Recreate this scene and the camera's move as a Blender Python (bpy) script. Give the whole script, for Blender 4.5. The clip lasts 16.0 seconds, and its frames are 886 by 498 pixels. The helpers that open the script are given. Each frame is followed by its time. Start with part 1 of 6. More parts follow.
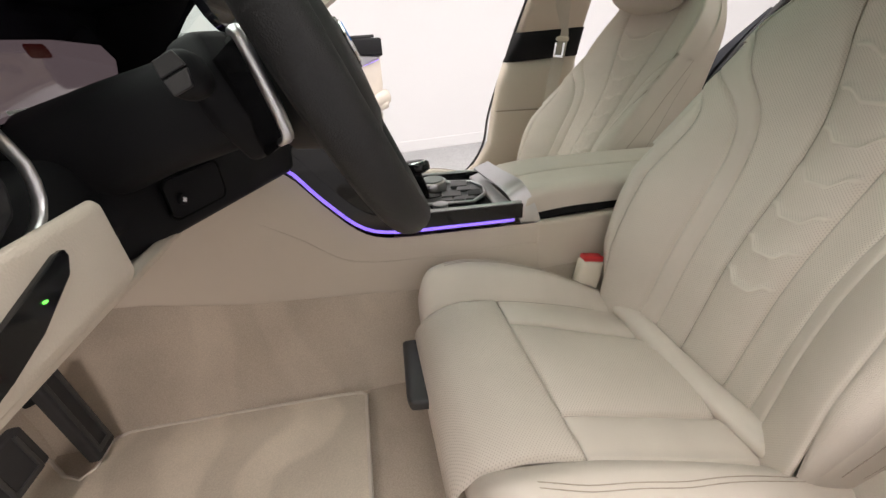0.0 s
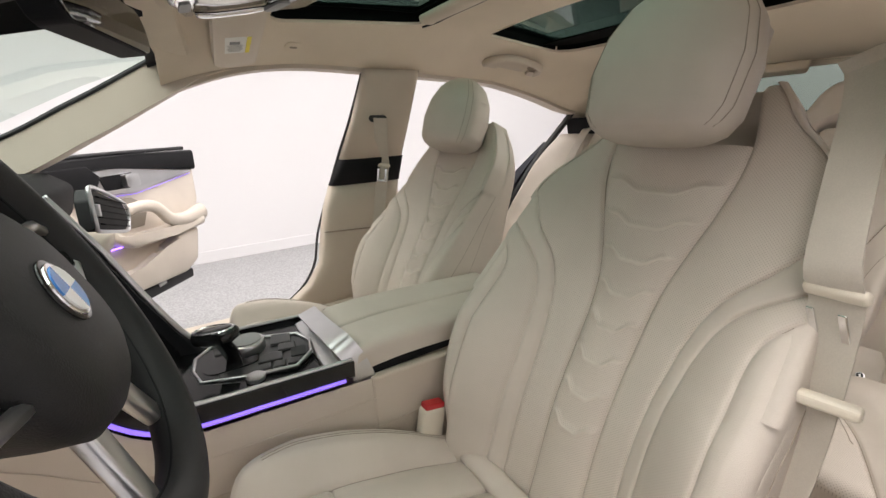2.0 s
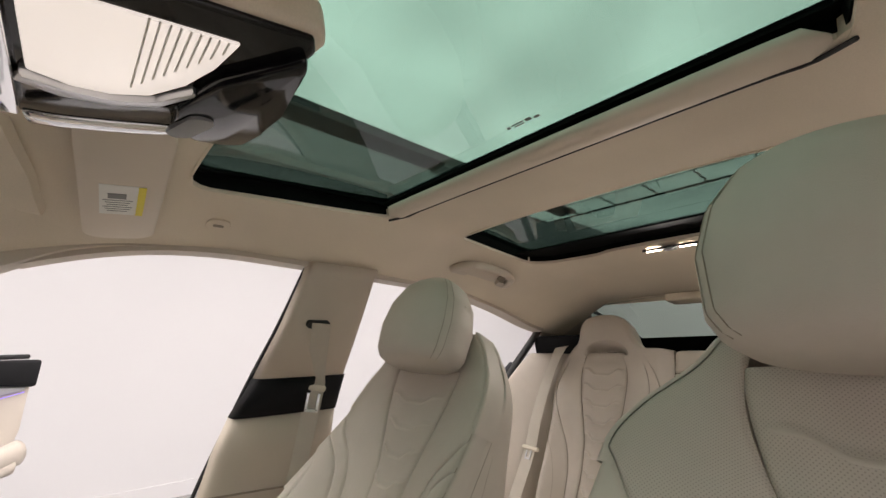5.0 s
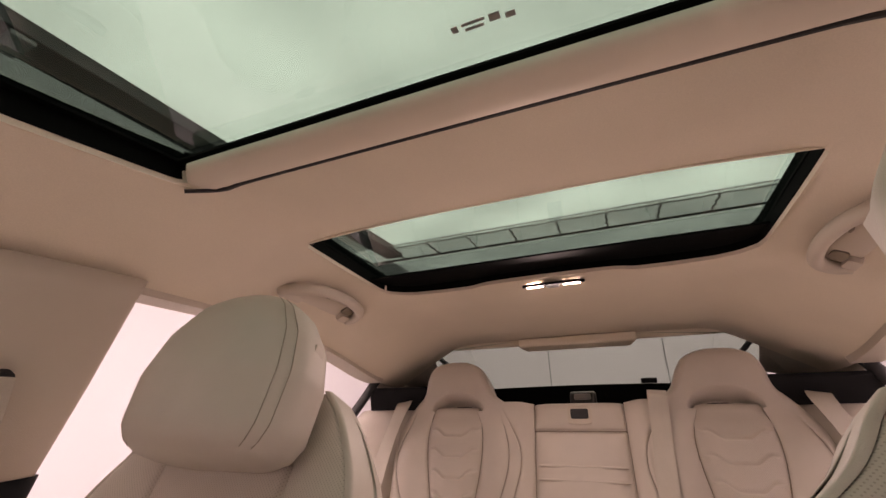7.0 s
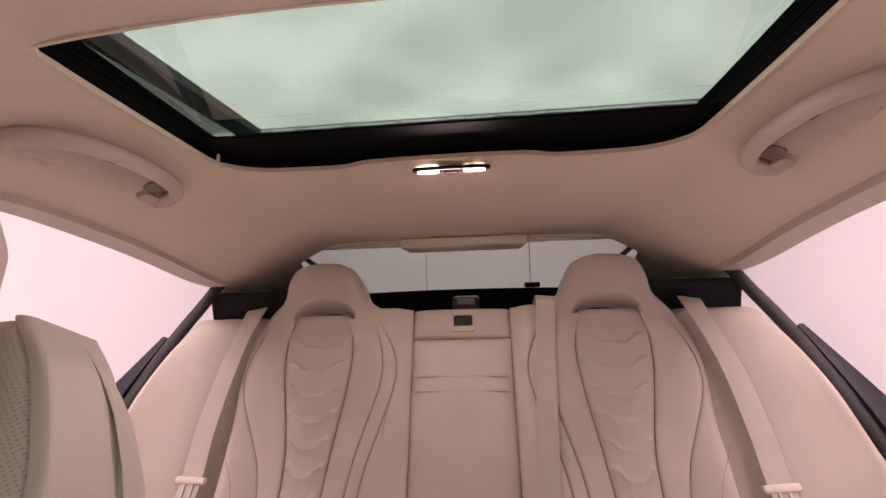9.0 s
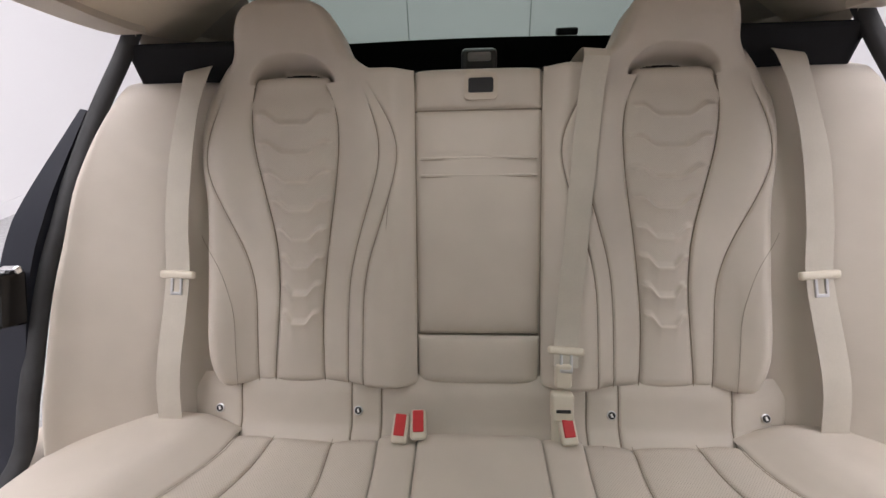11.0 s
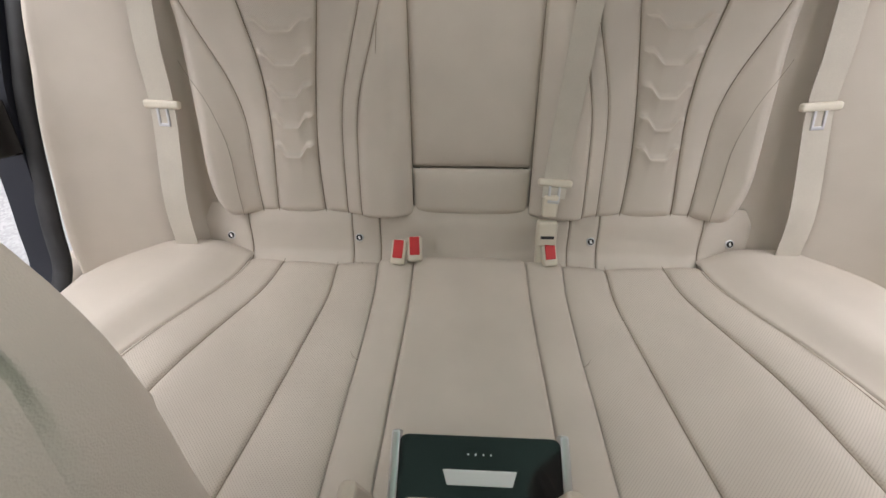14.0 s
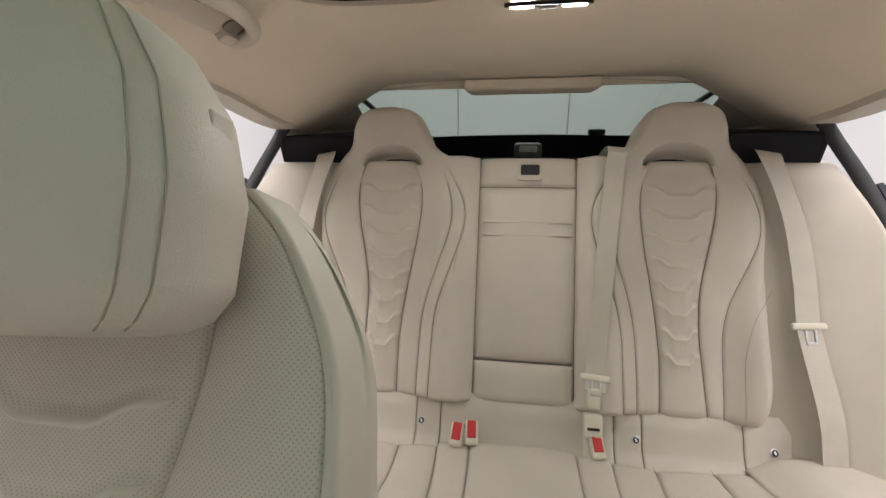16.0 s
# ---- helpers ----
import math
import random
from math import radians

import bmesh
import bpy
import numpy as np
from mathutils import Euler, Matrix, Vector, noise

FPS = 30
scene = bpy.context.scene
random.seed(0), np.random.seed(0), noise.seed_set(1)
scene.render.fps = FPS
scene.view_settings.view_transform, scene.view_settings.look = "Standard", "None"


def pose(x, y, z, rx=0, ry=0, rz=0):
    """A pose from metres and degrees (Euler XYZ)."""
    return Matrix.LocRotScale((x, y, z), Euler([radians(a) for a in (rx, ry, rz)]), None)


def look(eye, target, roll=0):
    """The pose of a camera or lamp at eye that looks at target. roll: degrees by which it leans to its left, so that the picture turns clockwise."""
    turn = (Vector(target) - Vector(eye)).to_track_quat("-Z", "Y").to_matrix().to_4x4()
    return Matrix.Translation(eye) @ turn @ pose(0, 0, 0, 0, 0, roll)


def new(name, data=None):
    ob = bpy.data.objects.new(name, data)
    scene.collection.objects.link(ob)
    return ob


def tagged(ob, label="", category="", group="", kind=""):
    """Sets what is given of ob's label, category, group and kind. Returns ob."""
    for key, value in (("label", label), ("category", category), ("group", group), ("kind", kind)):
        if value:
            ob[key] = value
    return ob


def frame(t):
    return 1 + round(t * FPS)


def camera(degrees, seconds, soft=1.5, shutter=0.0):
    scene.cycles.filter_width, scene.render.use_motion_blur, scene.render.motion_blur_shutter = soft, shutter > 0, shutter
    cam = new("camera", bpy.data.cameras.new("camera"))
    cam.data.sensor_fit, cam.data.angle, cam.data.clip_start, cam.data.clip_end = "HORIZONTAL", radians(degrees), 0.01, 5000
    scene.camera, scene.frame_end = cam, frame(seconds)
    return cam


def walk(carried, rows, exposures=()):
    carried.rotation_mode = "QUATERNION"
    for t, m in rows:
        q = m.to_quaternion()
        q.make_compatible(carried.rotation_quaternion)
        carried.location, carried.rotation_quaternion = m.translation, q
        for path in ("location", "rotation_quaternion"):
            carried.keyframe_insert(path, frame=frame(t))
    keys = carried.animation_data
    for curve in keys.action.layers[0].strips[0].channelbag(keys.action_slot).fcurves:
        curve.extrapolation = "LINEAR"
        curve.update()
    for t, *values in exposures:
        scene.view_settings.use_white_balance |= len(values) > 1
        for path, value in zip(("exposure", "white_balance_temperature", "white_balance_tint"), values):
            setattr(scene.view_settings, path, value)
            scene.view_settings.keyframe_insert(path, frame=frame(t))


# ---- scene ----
cam = camera(94.1, 16.0)
PATH = [
    (0, (-0.814, 1.426, 0.949), (0.951, 1.145, 0.052), -5.5),
    (0.5, (-0.796, 1.423, 0.955), (0.929, 0.889, 0.095), -5.0),
    (1, (-0.773, 1.406, 0.965), (0.913, 0.668, 0.181), -4.3),
    (1.5, (-0.752, 1.376, 1.006), (0.892, 0.472, 0.316), -3.2),
    (2, (-0.738, 1.355, 1.043), (0.884, 0.328, 0.482), -2.5),
    (2.5, (-0.721, 1.341, 1.063), (0.896, 0.244, 0.638), -2.4),
    (3, (-0.691, 1.327, 1.082), (0.924, 0.178, 0.814), -1.9),
    (3.5, (-0.646, 1.310, 1.085), (0.965, 0.130, 0.985), -2.0),
    (3.7, (-0.632, 1.302, 1.085), (0.979, 0.117, 1.062), -2.0),
    (5.8, (-0.232, 1.149, 1.0), (0.994, -0.295, 1.641), -1.7),
    (6, (-0.203, 1.129, 1.016), (0.945, -0.376, 1.664), -1.8),
    (6.5, (-0.155, 1.088, 1.043), (0.768, -0.56, 1.7), -2.0),
    (7, (-0.114, 1.019, 1.052), (0.575, -0.744, 1.698), -1.9),
    (7.5, (-0.09, 0.957, 1.059), (0.395, -0.886, 1.666), -2.0),
    (8, (-0.08, 0.903, 1.066), (0.258, -0.994, 1.603), -1.8),
    (8.2, (-0.077, 0.879, 1.065), (0.215, -1.04, 1.547), -1.7),
    (10.3, (0.009, 0.638, 1.078), (0.14, -1.279, 0.525), -2.0),
    (10.5, (0.018, 0.615, 1.081), (0.141, -1.262, 0.402), -1.8),
    (11, (0.02, 0.578, 1.066), (0.14, -1.19, 0.137), -2.0),
    (11.5, (0.021, 0.555, 1.05), (0.134, -1.059, -0.127), -2.2),
    (12, (0.017, 0.547, 1.044), (0.127, -0.925, -0.305), -2.4),
    (12.5, (0.01, 0.54, 1.039), (0.115, -0.803, -0.44), -2.7),
    (13, (0.008, 0.533, 1.034), (0.105, -0.719, -0.523), -2.6),
    (13.5, (0.013, 0.548, 1.029), (0.109, -0.66, -0.562), -2.7),
    (14, (0.014, 0.603, 1.062), (0.111, -0.699, -0.453), -2.1),
    (14.5, (0.018, 0.652, 1.09), (0.133, -0.852, -0.224), -1.6),
    (15, (0.033, 0.711, 1.1), (0.18, -0.977, 0.037), -1.1),
    (15.5, (0.043, 0.771, 1.116), (0.257, -1.044, 0.304), -1.1),
    (16, (0.054, 0.823, 1.102), (0.345, -1.062, 0.502), -0.8),
]
EXPO = [(0.0, 0.60, 6750, 14), (1.0, 0.60, 6750, 14), (2.0, 0.60, 6700, 14), (2.5, 0.57, 6700, 14), (3.7, 0.44, 6700, 14), (5.8, 0.40, 6950, 19), (6.0, 0.42, 7000, 20), (7.0, 0.57, 7950, 43), (8.0, 0.59, 8150, 63), (8.2, 0.59, 8150, 63), (10.3, 0.64, 6330, 18), (11.5, 0.59, 6330, 17), (12.0, 0.58, 6350, 16), (13.3, 0.73, 6300, 15), (14.5, 0.67, 6300, 13), (15.0, 0.63, 6400, 13), (15.5, 0.73, 6500, 13), (16.0, 0.83, 6550, 13)]
walk(cam, [(t, look(eye, target, roll)) for t, eye, target, roll in PATH], EXPO)

# ---- world and light: a white photo booth lit from its ceiling ----
world = bpy.data.worlds.new("world")
world.use_nodes = True
world.node_tree.nodes["Background"].inputs[0].default_value = (0.9, 0.95, 1.0, 1)
world.node_tree.nodes["Background"].inputs[1].default_value = 0.05
scene.world = world


def area_light(name, place, size_x, size_y, watts, color=(1, 1, 1), turn=(0, 0, 0)):
    data = bpy.data.lights.new(name, "AREA")
    data.shape, data.size, data.size_y, data.energy, data.color = "RECTANGLE", size_x, size_y, watts, color
    ob = new(name, data)
    ob.matrix_world = pose(*place, *turn)
    return ob


# ---- materials ----
def material(name, color, rough=0.5, metal=0.0, vary=0.08, scale=6.0, bump=0.0, bump_scale=400.0, spec=0.5,
             emit=None, emit_strength=0.0, kind="noise", coat=0.0, dark=None, fine=0.0, nap=0.0):
    m = bpy.data.materials.new(name)
    m.use_nodes = True
    nt = m.node_tree
    b = nt.nodes["Principled BSDF"]
    b.inputs["Roughness"].default_value = rough
    b.inputs["Metallic"].default_value = metal
    b.inputs["Specular IOR Level"].default_value = spec
    b.inputs["Coat Weight"].default_value = coat
    tc = nt.nodes.new("ShaderNodeTexCoord")
    n1 = nt.nodes.new("ShaderNodeTexNoise")
    n1.inputs["Scale"].default_value, n1.inputs["Detail"].default_value = scale, 4
    nt.links.new(tc.outputs["Object"], n1.inputs["Vector"])
    n2 = nt.nodes.new("ShaderNodeTexNoise")
    n2.inputs["Scale"].default_value, n2.inputs["Detail"].default_value = bump_scale * 0.5, 3
    nt.links.new(tc.outputs["Object"], n2.inputs["Vector"])
    ramp = nt.nodes.new("ShaderNodeMapRange")
    ramp.inputs["To Min"].default_value, ramp.inputs["To Max"].default_value = 1 - vary, 1 + vary
    ramp.inputs["From Min"].default_value, ramp.inputs["From Max"].default_value = 0.3, 0.7
    nt.links.new(n1.outputs[0], ramp.inputs[0])
    fin = nt.nodes.new("ShaderNodeMapRange")
    fin.inputs["To Min"].default_value, fin.inputs["To Max"].default_value = 1 - fine, 1 + fine
    fin.inputs["From Min"].default_value, fin.inputs["From Max"].default_value = 0.3, 0.7
    nt.links.new(n2.outputs[0], fin.inputs[0])
    mul = nt.nodes.new("ShaderNodeMath")
    mul.operation = "MULTIPLY"
    nt.links.new(ramp.outputs[0], mul.inputs[0])
    nt.links.new(fin.outputs[0], mul.inputs[1])
    if nap:
        # brushed bands where the pile lies one way or the other
        wv = nt.nodes.new("ShaderNodeTexWave")
        wv.bands_direction = "Y"
        wv.inputs["Scale"].default_value, wv.inputs["Distortion"].default_value = 2.0, 9.0
        wv.inputs["Detail"].default_value, wv.inputs["Detail Scale"].default_value = 2.0, 1.3
        nt.links.new(tc.outputs["Object"], wv.inputs["Vector"])
        nr = nt.nodes.new("ShaderNodeMapRange")
        nr.interpolation_type = "SMOOTHSTEP"
        nr.inputs["From Min"].default_value, nr.inputs["From Max"].default_value = 0.25, 0.75
        nr.inputs["To Min"].default_value, nr.inputs["To Max"].default_value = 1 - nap, 1 + nap
        nt.links.new(wv.outputs["Fac"], nr.inputs[0])
        m2 = nt.nodes.new("ShaderNodeMath")
        m2.operation = "MULTIPLY"
        nt.links.new(mul.outputs[0], m2.inputs[0])
        nt.links.new(nr.outputs[0], m2.inputs[1])
        mul = m2
    vm = nt.nodes.new("ShaderNodeVectorMath")
    vm.operation = "SCALE"
    vm.inputs[0].default_value = color
    nt.links.new(mul.outputs[0], vm.inputs["Scale"])
    nt.links.new(vm.outputs[0], b.inputs["Base Color"])
    if bump:
        bp = nt.nodes.new("ShaderNodeBump")
        bp.inputs["Strength"].default_value = bump
        bp.inputs["Distance"].default_value = 0.001
        if kind == "cells":
            v = nt.nodes.new("ShaderNodeTexVoronoi")
            v.inputs["Scale"].default_value = bump_scale
            nt.links.new(tc.outputs["Object"], v.inputs["Vector"])
            nt.links.new(v.outputs["Distance"], bp.inputs["Height"])
        elif kind == "holes":
            v = nt.nodes.new("ShaderNodeTexVoronoi")
            v.inputs["Scale"].default_value = bump_scale
            v.inputs["Randomness"].default_value = 0.0
            turn = nt.nodes.new("ShaderNodeMapping")
            turn.inputs["Rotation"].default_value = (0, 0, math.radians(45))
            nt.links.new(tc.outputs["UV"], turn.inputs["Vector"])
            nt.links.new(turn.outputs[0], v.inputs["Vector"])
            v.voronoi_dimensions = "2D"
            st = nt.nodes.new("ShaderNodeMapRange")
            st.inputs["From Min"].default_value, st.inputs["From Max"].default_value = 0.17, 0.27
            nt.links.new(v.outputs["Distance"], st.inputs[0])
            nt.links.new(st.outputs[0], bp.inputs["Height"])
            mix = nt.nodes.new("ShaderNodeMix")
            mix.data_type = "RGBA"
            nt.links.new(st.outputs[0], mix.inputs[0])
            mix.inputs[6].default_value = (*(dark or (0.1, 0.09, 0.08)), 1)
            nt.links.new(vm.outputs[0], mix.inputs[7])
            nt.links.new(mix.outputs[2], b.inputs["Base Color"])
        else:
            n3 = nt.nodes.new("ShaderNodeTexNoise")
            n3.inputs["Scale"].default_value, n3.inputs["Detail"].default_value = bump_scale, 5
            nt.links.new(tc.outputs["Object"], n3.inputs["Vector"])
            nt.links.new(n3.outputs[0], bp.inputs["Height"])
        nt.links.new(bp.outputs[0], b.inputs["Normal"])
    if emit:
        b.inputs["Emission Color"].default_value = (*emit, 1)
        b.inputs["Emission Strength"].default_value = emit_strength
    return m


def glass_material(name, color, rough=0.0, gloss=0.03):
    m = bpy.data.materials.new(name)
    m.use_nodes = True
    nt = m.node_tree
    nt.nodes.remove(nt.nodes["Principled BSDF"])
    out = nt.nodes["Material Output"]
    tr = nt.nodes.new("ShaderNodeBsdfTransparent")
    tr.inputs[0].default_value = (*color, 1)
    gl = nt.nodes.new("ShaderNodeBsdfGlossy")
    gl.inputs["Roughness"].default_value = rough
    lw = nt.nodes.new("ShaderNodeLayerWeight")
    pw = nt.nodes.new("ShaderNodeMath")
    pw.operation, pw.inputs[1].default_value = "POWER", 5.0
    nt.links.new(lw.outputs["Facing"], pw.inputs[0])
    fr = nt.nodes.new("ShaderNodeMapRange")
    fr.inputs["To Min"].default_value, fr.inputs["To Max"].default_value = gloss, 0.9
    nt.links.new(pw.outputs[0], fr.inputs[0])
    mx = nt.nodes.new("ShaderNodeMixShader")
    nt.links.new(fr.outputs[0], mx.inputs[0])
    nt.links.new(tr.outputs[0], mx.inputs[1])
    nt.links.new(gl.outputs[0], mx.inputs[2])
    nt.links.new(mx.outputs[0], out.inputs[0])
    return m


BEIGE = (0.575, 0.515, 0.452)
LEATHER = material("beige_leather", BEIGE, 0.48, vary=0.05, scale=9, bump=0.25, bump_scale=900, kind="cells", spec=0.35)
PERF = material("perforated_beige_leather", BEIGE, 0.5, vary=0.05, scale=9, bump=0.25, bump_scale=340, kind="holes", spec=0.3, dark=(0.42, 0.372, 0.315))
PERF_SOFT = material("softly_perforated_beige_leather", BEIGE, 0.5, vary=0.05, scale=9, bump=0.12, bump_scale=360, kind="holes", spec=0.3, dark=(0.50, 0.445, 0.385))
TRIM = material("beige_soft_trim", (0.56, 0.492, 0.415), 0.55, vary=0.04, scale=5, bump=0.2, bump_scale=700, kind="cells", spec=0.3)
HEADLINER_CLOTH = material("beige_headliner_cloth", (0.74, 0.652, 0.535), 0.95, vary=0.06, scale=3.5, bump=0.3, bump_scale=1200, spec=0.1, fine=0.04)
CASSETTE_CLOTH = material("smooth_beige_blind_cloth", (0.70, 0.615, 0.515), 0.62, vary=0.03, scale=6, bump=0.1, bump_scale=900, spec=0.3)
CARPET = material("beige_carpet_pile", (0.50, 0.43, 0.355), 1.0, vary=0.10, scale=7, bump=0.9, bump_scale=900, spec=0.05, fine=0.10, nap=0.05)
MAT_PILE = material("beige_mat_pile", (0.60, 0.53, 0.44), 1.0, vary=0.16, scale=5, bump=0.9, bump_scale=800, spec=0.05, fine=0.08, nap=0.09)
THREAD = material("taupe_thread", (0.29, 0.245, 0.195), 0.8, vary=0.1, scale=60)
# slightly paler than the seat leather, which paints the highlight on the pad folds
LIP = material("smooth_leather_lip", (0.595, 0.535, 0.468), 0.48, vary=0.05, scale=20, bump=0.15, bump_scale=900, kind="cells", spec=0.35)
BEIGE_THREAD = material("sand_thread", (0.36, 0.31, 0.25), 0.8, vary=0.1, scale=60)
WEB = material("beige_belt_webbing", (0.52, 0.475, 0.41), 0.7, vary=0.04, scale=20, bump=0.4, bump_scale=1500, fine=0.05)
IVORY = material("ivory_plastic", (0.68, 0.62, 0.52), 0.4, vary=0.03)
BLACK = material("black_soft_plastic", (0.009, 0.009, 0.0105), 0.65, vary=0.15, scale=12, bump=0.10, bump_scale=1400, kind="cells", spec=0.16)
BLUEBLACK = material("blue_black_paint", (0.012, 0.0135, 0.020), 0.4, vary=0.1, scale=5, spec=0.22)
WHEEL_LEATHER = material("black_wheel_leather", (0.017, 0.017, 0.018), 0.52, vary=0.12, scale=20, bump=0.25, bump_scale=900, kind="cells", spec=0.3)
PIANO = material("piano_black_gloss", (0.008, 0.008, 0.009), 0.08, vary=0.1, scale=3, spec=0.4)
RUBBER = material("black_rubber_seal", (0.02, 0.02, 0.022), 0.7, vary=0.2, scale=30)
SATIN = material("satin_aluminium", (0.62, 0.62, 0.63), 0.32, 1.0, vary=0.03, scale=30)
CHROME = material("bright_chrome", (0.8, 0.8, 0.81), 0.1, 1.0, vary=0.02)
GREY = material("grey_plastic", (0.28, 0.28, 0.28), 0.5, vary=0.05)
DIM_RED = material("dim_red_display_mark", (0.03, 0.01, 0.012), 0.2, emit=(0.5, 0.05, 0.05), emit_strength=0.02)
# mauve reflection on the display glass, put in as emission
SCREEN_REFLECTION = material("mauve_display_reflection", (0.015, 0.013, 0.016), 0.08, coat=0.5, emit=(0.50, 0.38, 0.42), emit_strength=0.11)
RED = material("red_buckle_plastic", (0.55, 0.03, 0.035), 0.4, vary=0.06)
WALL_PAINT = material("white_booth_paint", (0.66, 0.65, 0.66), 0.8, vary=0.015, scale=0.6, bump=0.05, bump_scale=60, spec=0.2)
FRIT = material("black_glass_frit", (0.0035, 0.004, 0.004), 0.7, vary=0.1, spec=0.04)
GLASS_GREEN = glass_material("green_tinted_roof_glass", (0.295, 0.388, 0.353), gloss=0.04)
GLASS_CLEAR = glass_material("pale_green_glass", (0.70, 0.80, 0.76))
GLASS_REAR = glass_material("grey_green_rear_glass", (0.34, 0.41, 0.37))
SCREEN = material("dark_display_glass", (0.012, 0.012, 0.016), 0.08, vary=0.1, coat=0.5)
AMBIENT = material("violet_light_guide", (0.3, 0.2, 0.8), 0.4, emit=(0.24, 0.14, 1.0), emit_strength=0.75)
LAMP_WARM = material("lit_lamp_lens", (0.9, 0.88, 0.8), 0.4, emit=(1.0, 0.9, 0.72), emit_strength=9.0)
LAMP_LENS = material("lit_frosted_lens", (0.85, 0.83, 0.80), 0.3, emit=(1.0, 0.93, 0.86), emit_strength=0.46)
LAMP_SOFT = material("softly_lit_lens", (0.85, 0.83, 0.78), 0.35, emit=(1.0, 0.94, 0.84), emit_strength=0.45)
CEILING_LIGHT = material("luminous_ceiling_fabric", (0.9, 0.9, 0.9), 0.8, emit=(1.0, 0.985, 0.955), emit_strength=2.6)
# faint emission added to brighten the white ceiling beyond the beams
CEILING_SIDE = material("side_ceiling_added_glow", (0.8, 0.8, 0.8), 0.8, emit=(1.0, 0.985, 0.955), emit_strength=0.22)
# dim emission added so the rear border and ceiling do not go dark
CEILING_DIM = material("rear_ceiling_added_glow", (0.85, 0.85, 0.85), 0.8, emit=(1.0, 0.985, 0.955), emit_strength=0.8)
for m_, amount in ((CEILING_LIGHT, 2.6), (CEILING_DIM, 0.8)):
    # the tubes behind the fabric show as soft brighter clouds
    nt_ = m_.node_tree
    cloud = nt_.nodes.new("ShaderNodeTexNoise")
    cloud.inputs["Scale"].default_value, cloud.inputs["Detail"].default_value = 0.9, 1.0
    span = nt_.nodes.new("ShaderNodeMapRange")
    span.inputs["From Min"].default_value, span.inputs["From Max"].default_value = 0.35, 0.65
    span.inputs["To Min"].default_value, span.inputs["To Max"].default_value = amount * 0.80, amount * 1.20
    nt_.links.new([n for n in nt_.nodes if n.type == "TEX_COORD"][0].outputs["Object"], cloud.inputs["Vector"])
    nt_.links.new(cloud.outputs[0], span.inputs[0])
    nt_.links.new(span.outputs[0], nt_.nodes["Principled BSDF"].inputs["Emission Strength"])
LABEL_WHITE = material("white_paper_label", (0.8, 0.79, 0.74), 0.6, vary=0.03)
LABEL_YELLOW = material("yellow_label_print", (0.8, 0.66, 0.05), 0.6, vary=0.03)
PRINT = material("grey_print", (0.25, 0.25, 0.24), 0.7, vary=0.1)
BADGE_BLUE = material("blue_enamel", (0.03, 0.2, 0.6), 0.25, vary=0.03)
WHITE = material("white_enamel", (0.8, 0.8, 0.8), 0.3, vary=0.02)
STALK_GREY = material("dark_grey_switch_plastic", (0.035, 0.035, 0.036), 0.4, vary=0.06)
MIRROR_GLASS = material("dimmed_mirror_glass", (0.32, 0.33, 0.33), 0.03, 1.0, vary=0.02)
PERF_STRONG = material("clearly_perforated_beige_leather", BEIGE, 0.5, vary=0.06, scale=9, bump=0.25, bump_scale=300, kind="holes", spec=0.3, dark=(0.43, 0.378, 0.32))
TAUPE = material("taupe_recess_face", (0.30, 0.265, 0.225), 0.8, vary=0.06, scale=10)
DARK_PANEL = material("dark_satin_panel", (0.035, 0.035, 0.037), 0.3, vary=0.1, scale=20, spec=0.4)
POCKET_LIGHT = material("violet_pocket_light", (0.3, 0.2, 0.8), 0.4, emit=(0.22, 0.10, 1.0), emit_strength=5.0)
GREEN_LED = material("green_indicator", (0.1, 0.8, 0.1), 0.4, emit=(0.15, 1.0, 0.1), emit_strength=1.2)


# ---- mesh helpers ----
def mesh_part(name, verts, faces, mat, parent=None, label="", smooth=True, uv=None):
    me = bpy.data.meshes.new(name)
    me.from_pydata([tuple(map(float, v)) for v in verts], [], [tuple(map(int, f)) for f in faces])
    me.materials.append(mat)
    if uv is not None:
        lay = me.uv_layers.new(name="UVMap")
        idx = np.empty(len(me.loops), dtype=np.int32)
        me.loops.foreach_get("vertex_index", idx)
        lay.data.foreach_set("uv", np.asarray(uv, dtype=np.float32)[idx].ravel())
    if smooth:
        me.polygons.foreach_set("use_smooth", [True] * len(me.polygons))
    ob = new(name, me)
    if parent:
        ob.parent = parent
    if label:
        ob["label"] = label
    return ob


def part(name, bm, mat, parent=None, label="", smooth=False):
    bmesh.ops.recalc_face_normals(bm, faces=bm.faces[:])
    me = bpy.data.meshes.new(name)
    bm.to_mesh(me)
    bm.free()
    me.materials.append(mat)
    if smooth:
        me.polygons.foreach_set("use_smooth", [True] * len(me.polygons))
        me.set_sharp_from_angle(angle=radians(40))
    ob = new(name, me)
    if parent:
        ob.parent = parent
    if label:
        ob["label"] = label
    return ob


def thing(name, label, category, group="", kind="", place=(0, 0, 0)):
    ob = new(name)
    ob.location = place
    ob.empty_display_size = 0.05
    return tagged(ob, label, category, group, kind)


def box(size, m=Matrix(), bevel=0.004, seg=2):
    bm = bmesh.new()
    bmesh.ops.create_cube(bm, size=1.0, matrix=m @ Matrix.Diagonal((*size, 1)))
    if bevel:
        bmesh.ops.bevel(bm, geom=bm.edges[:], offset=bevel, segments=seg, profile=0.5, affect="EDGES")
    return bm


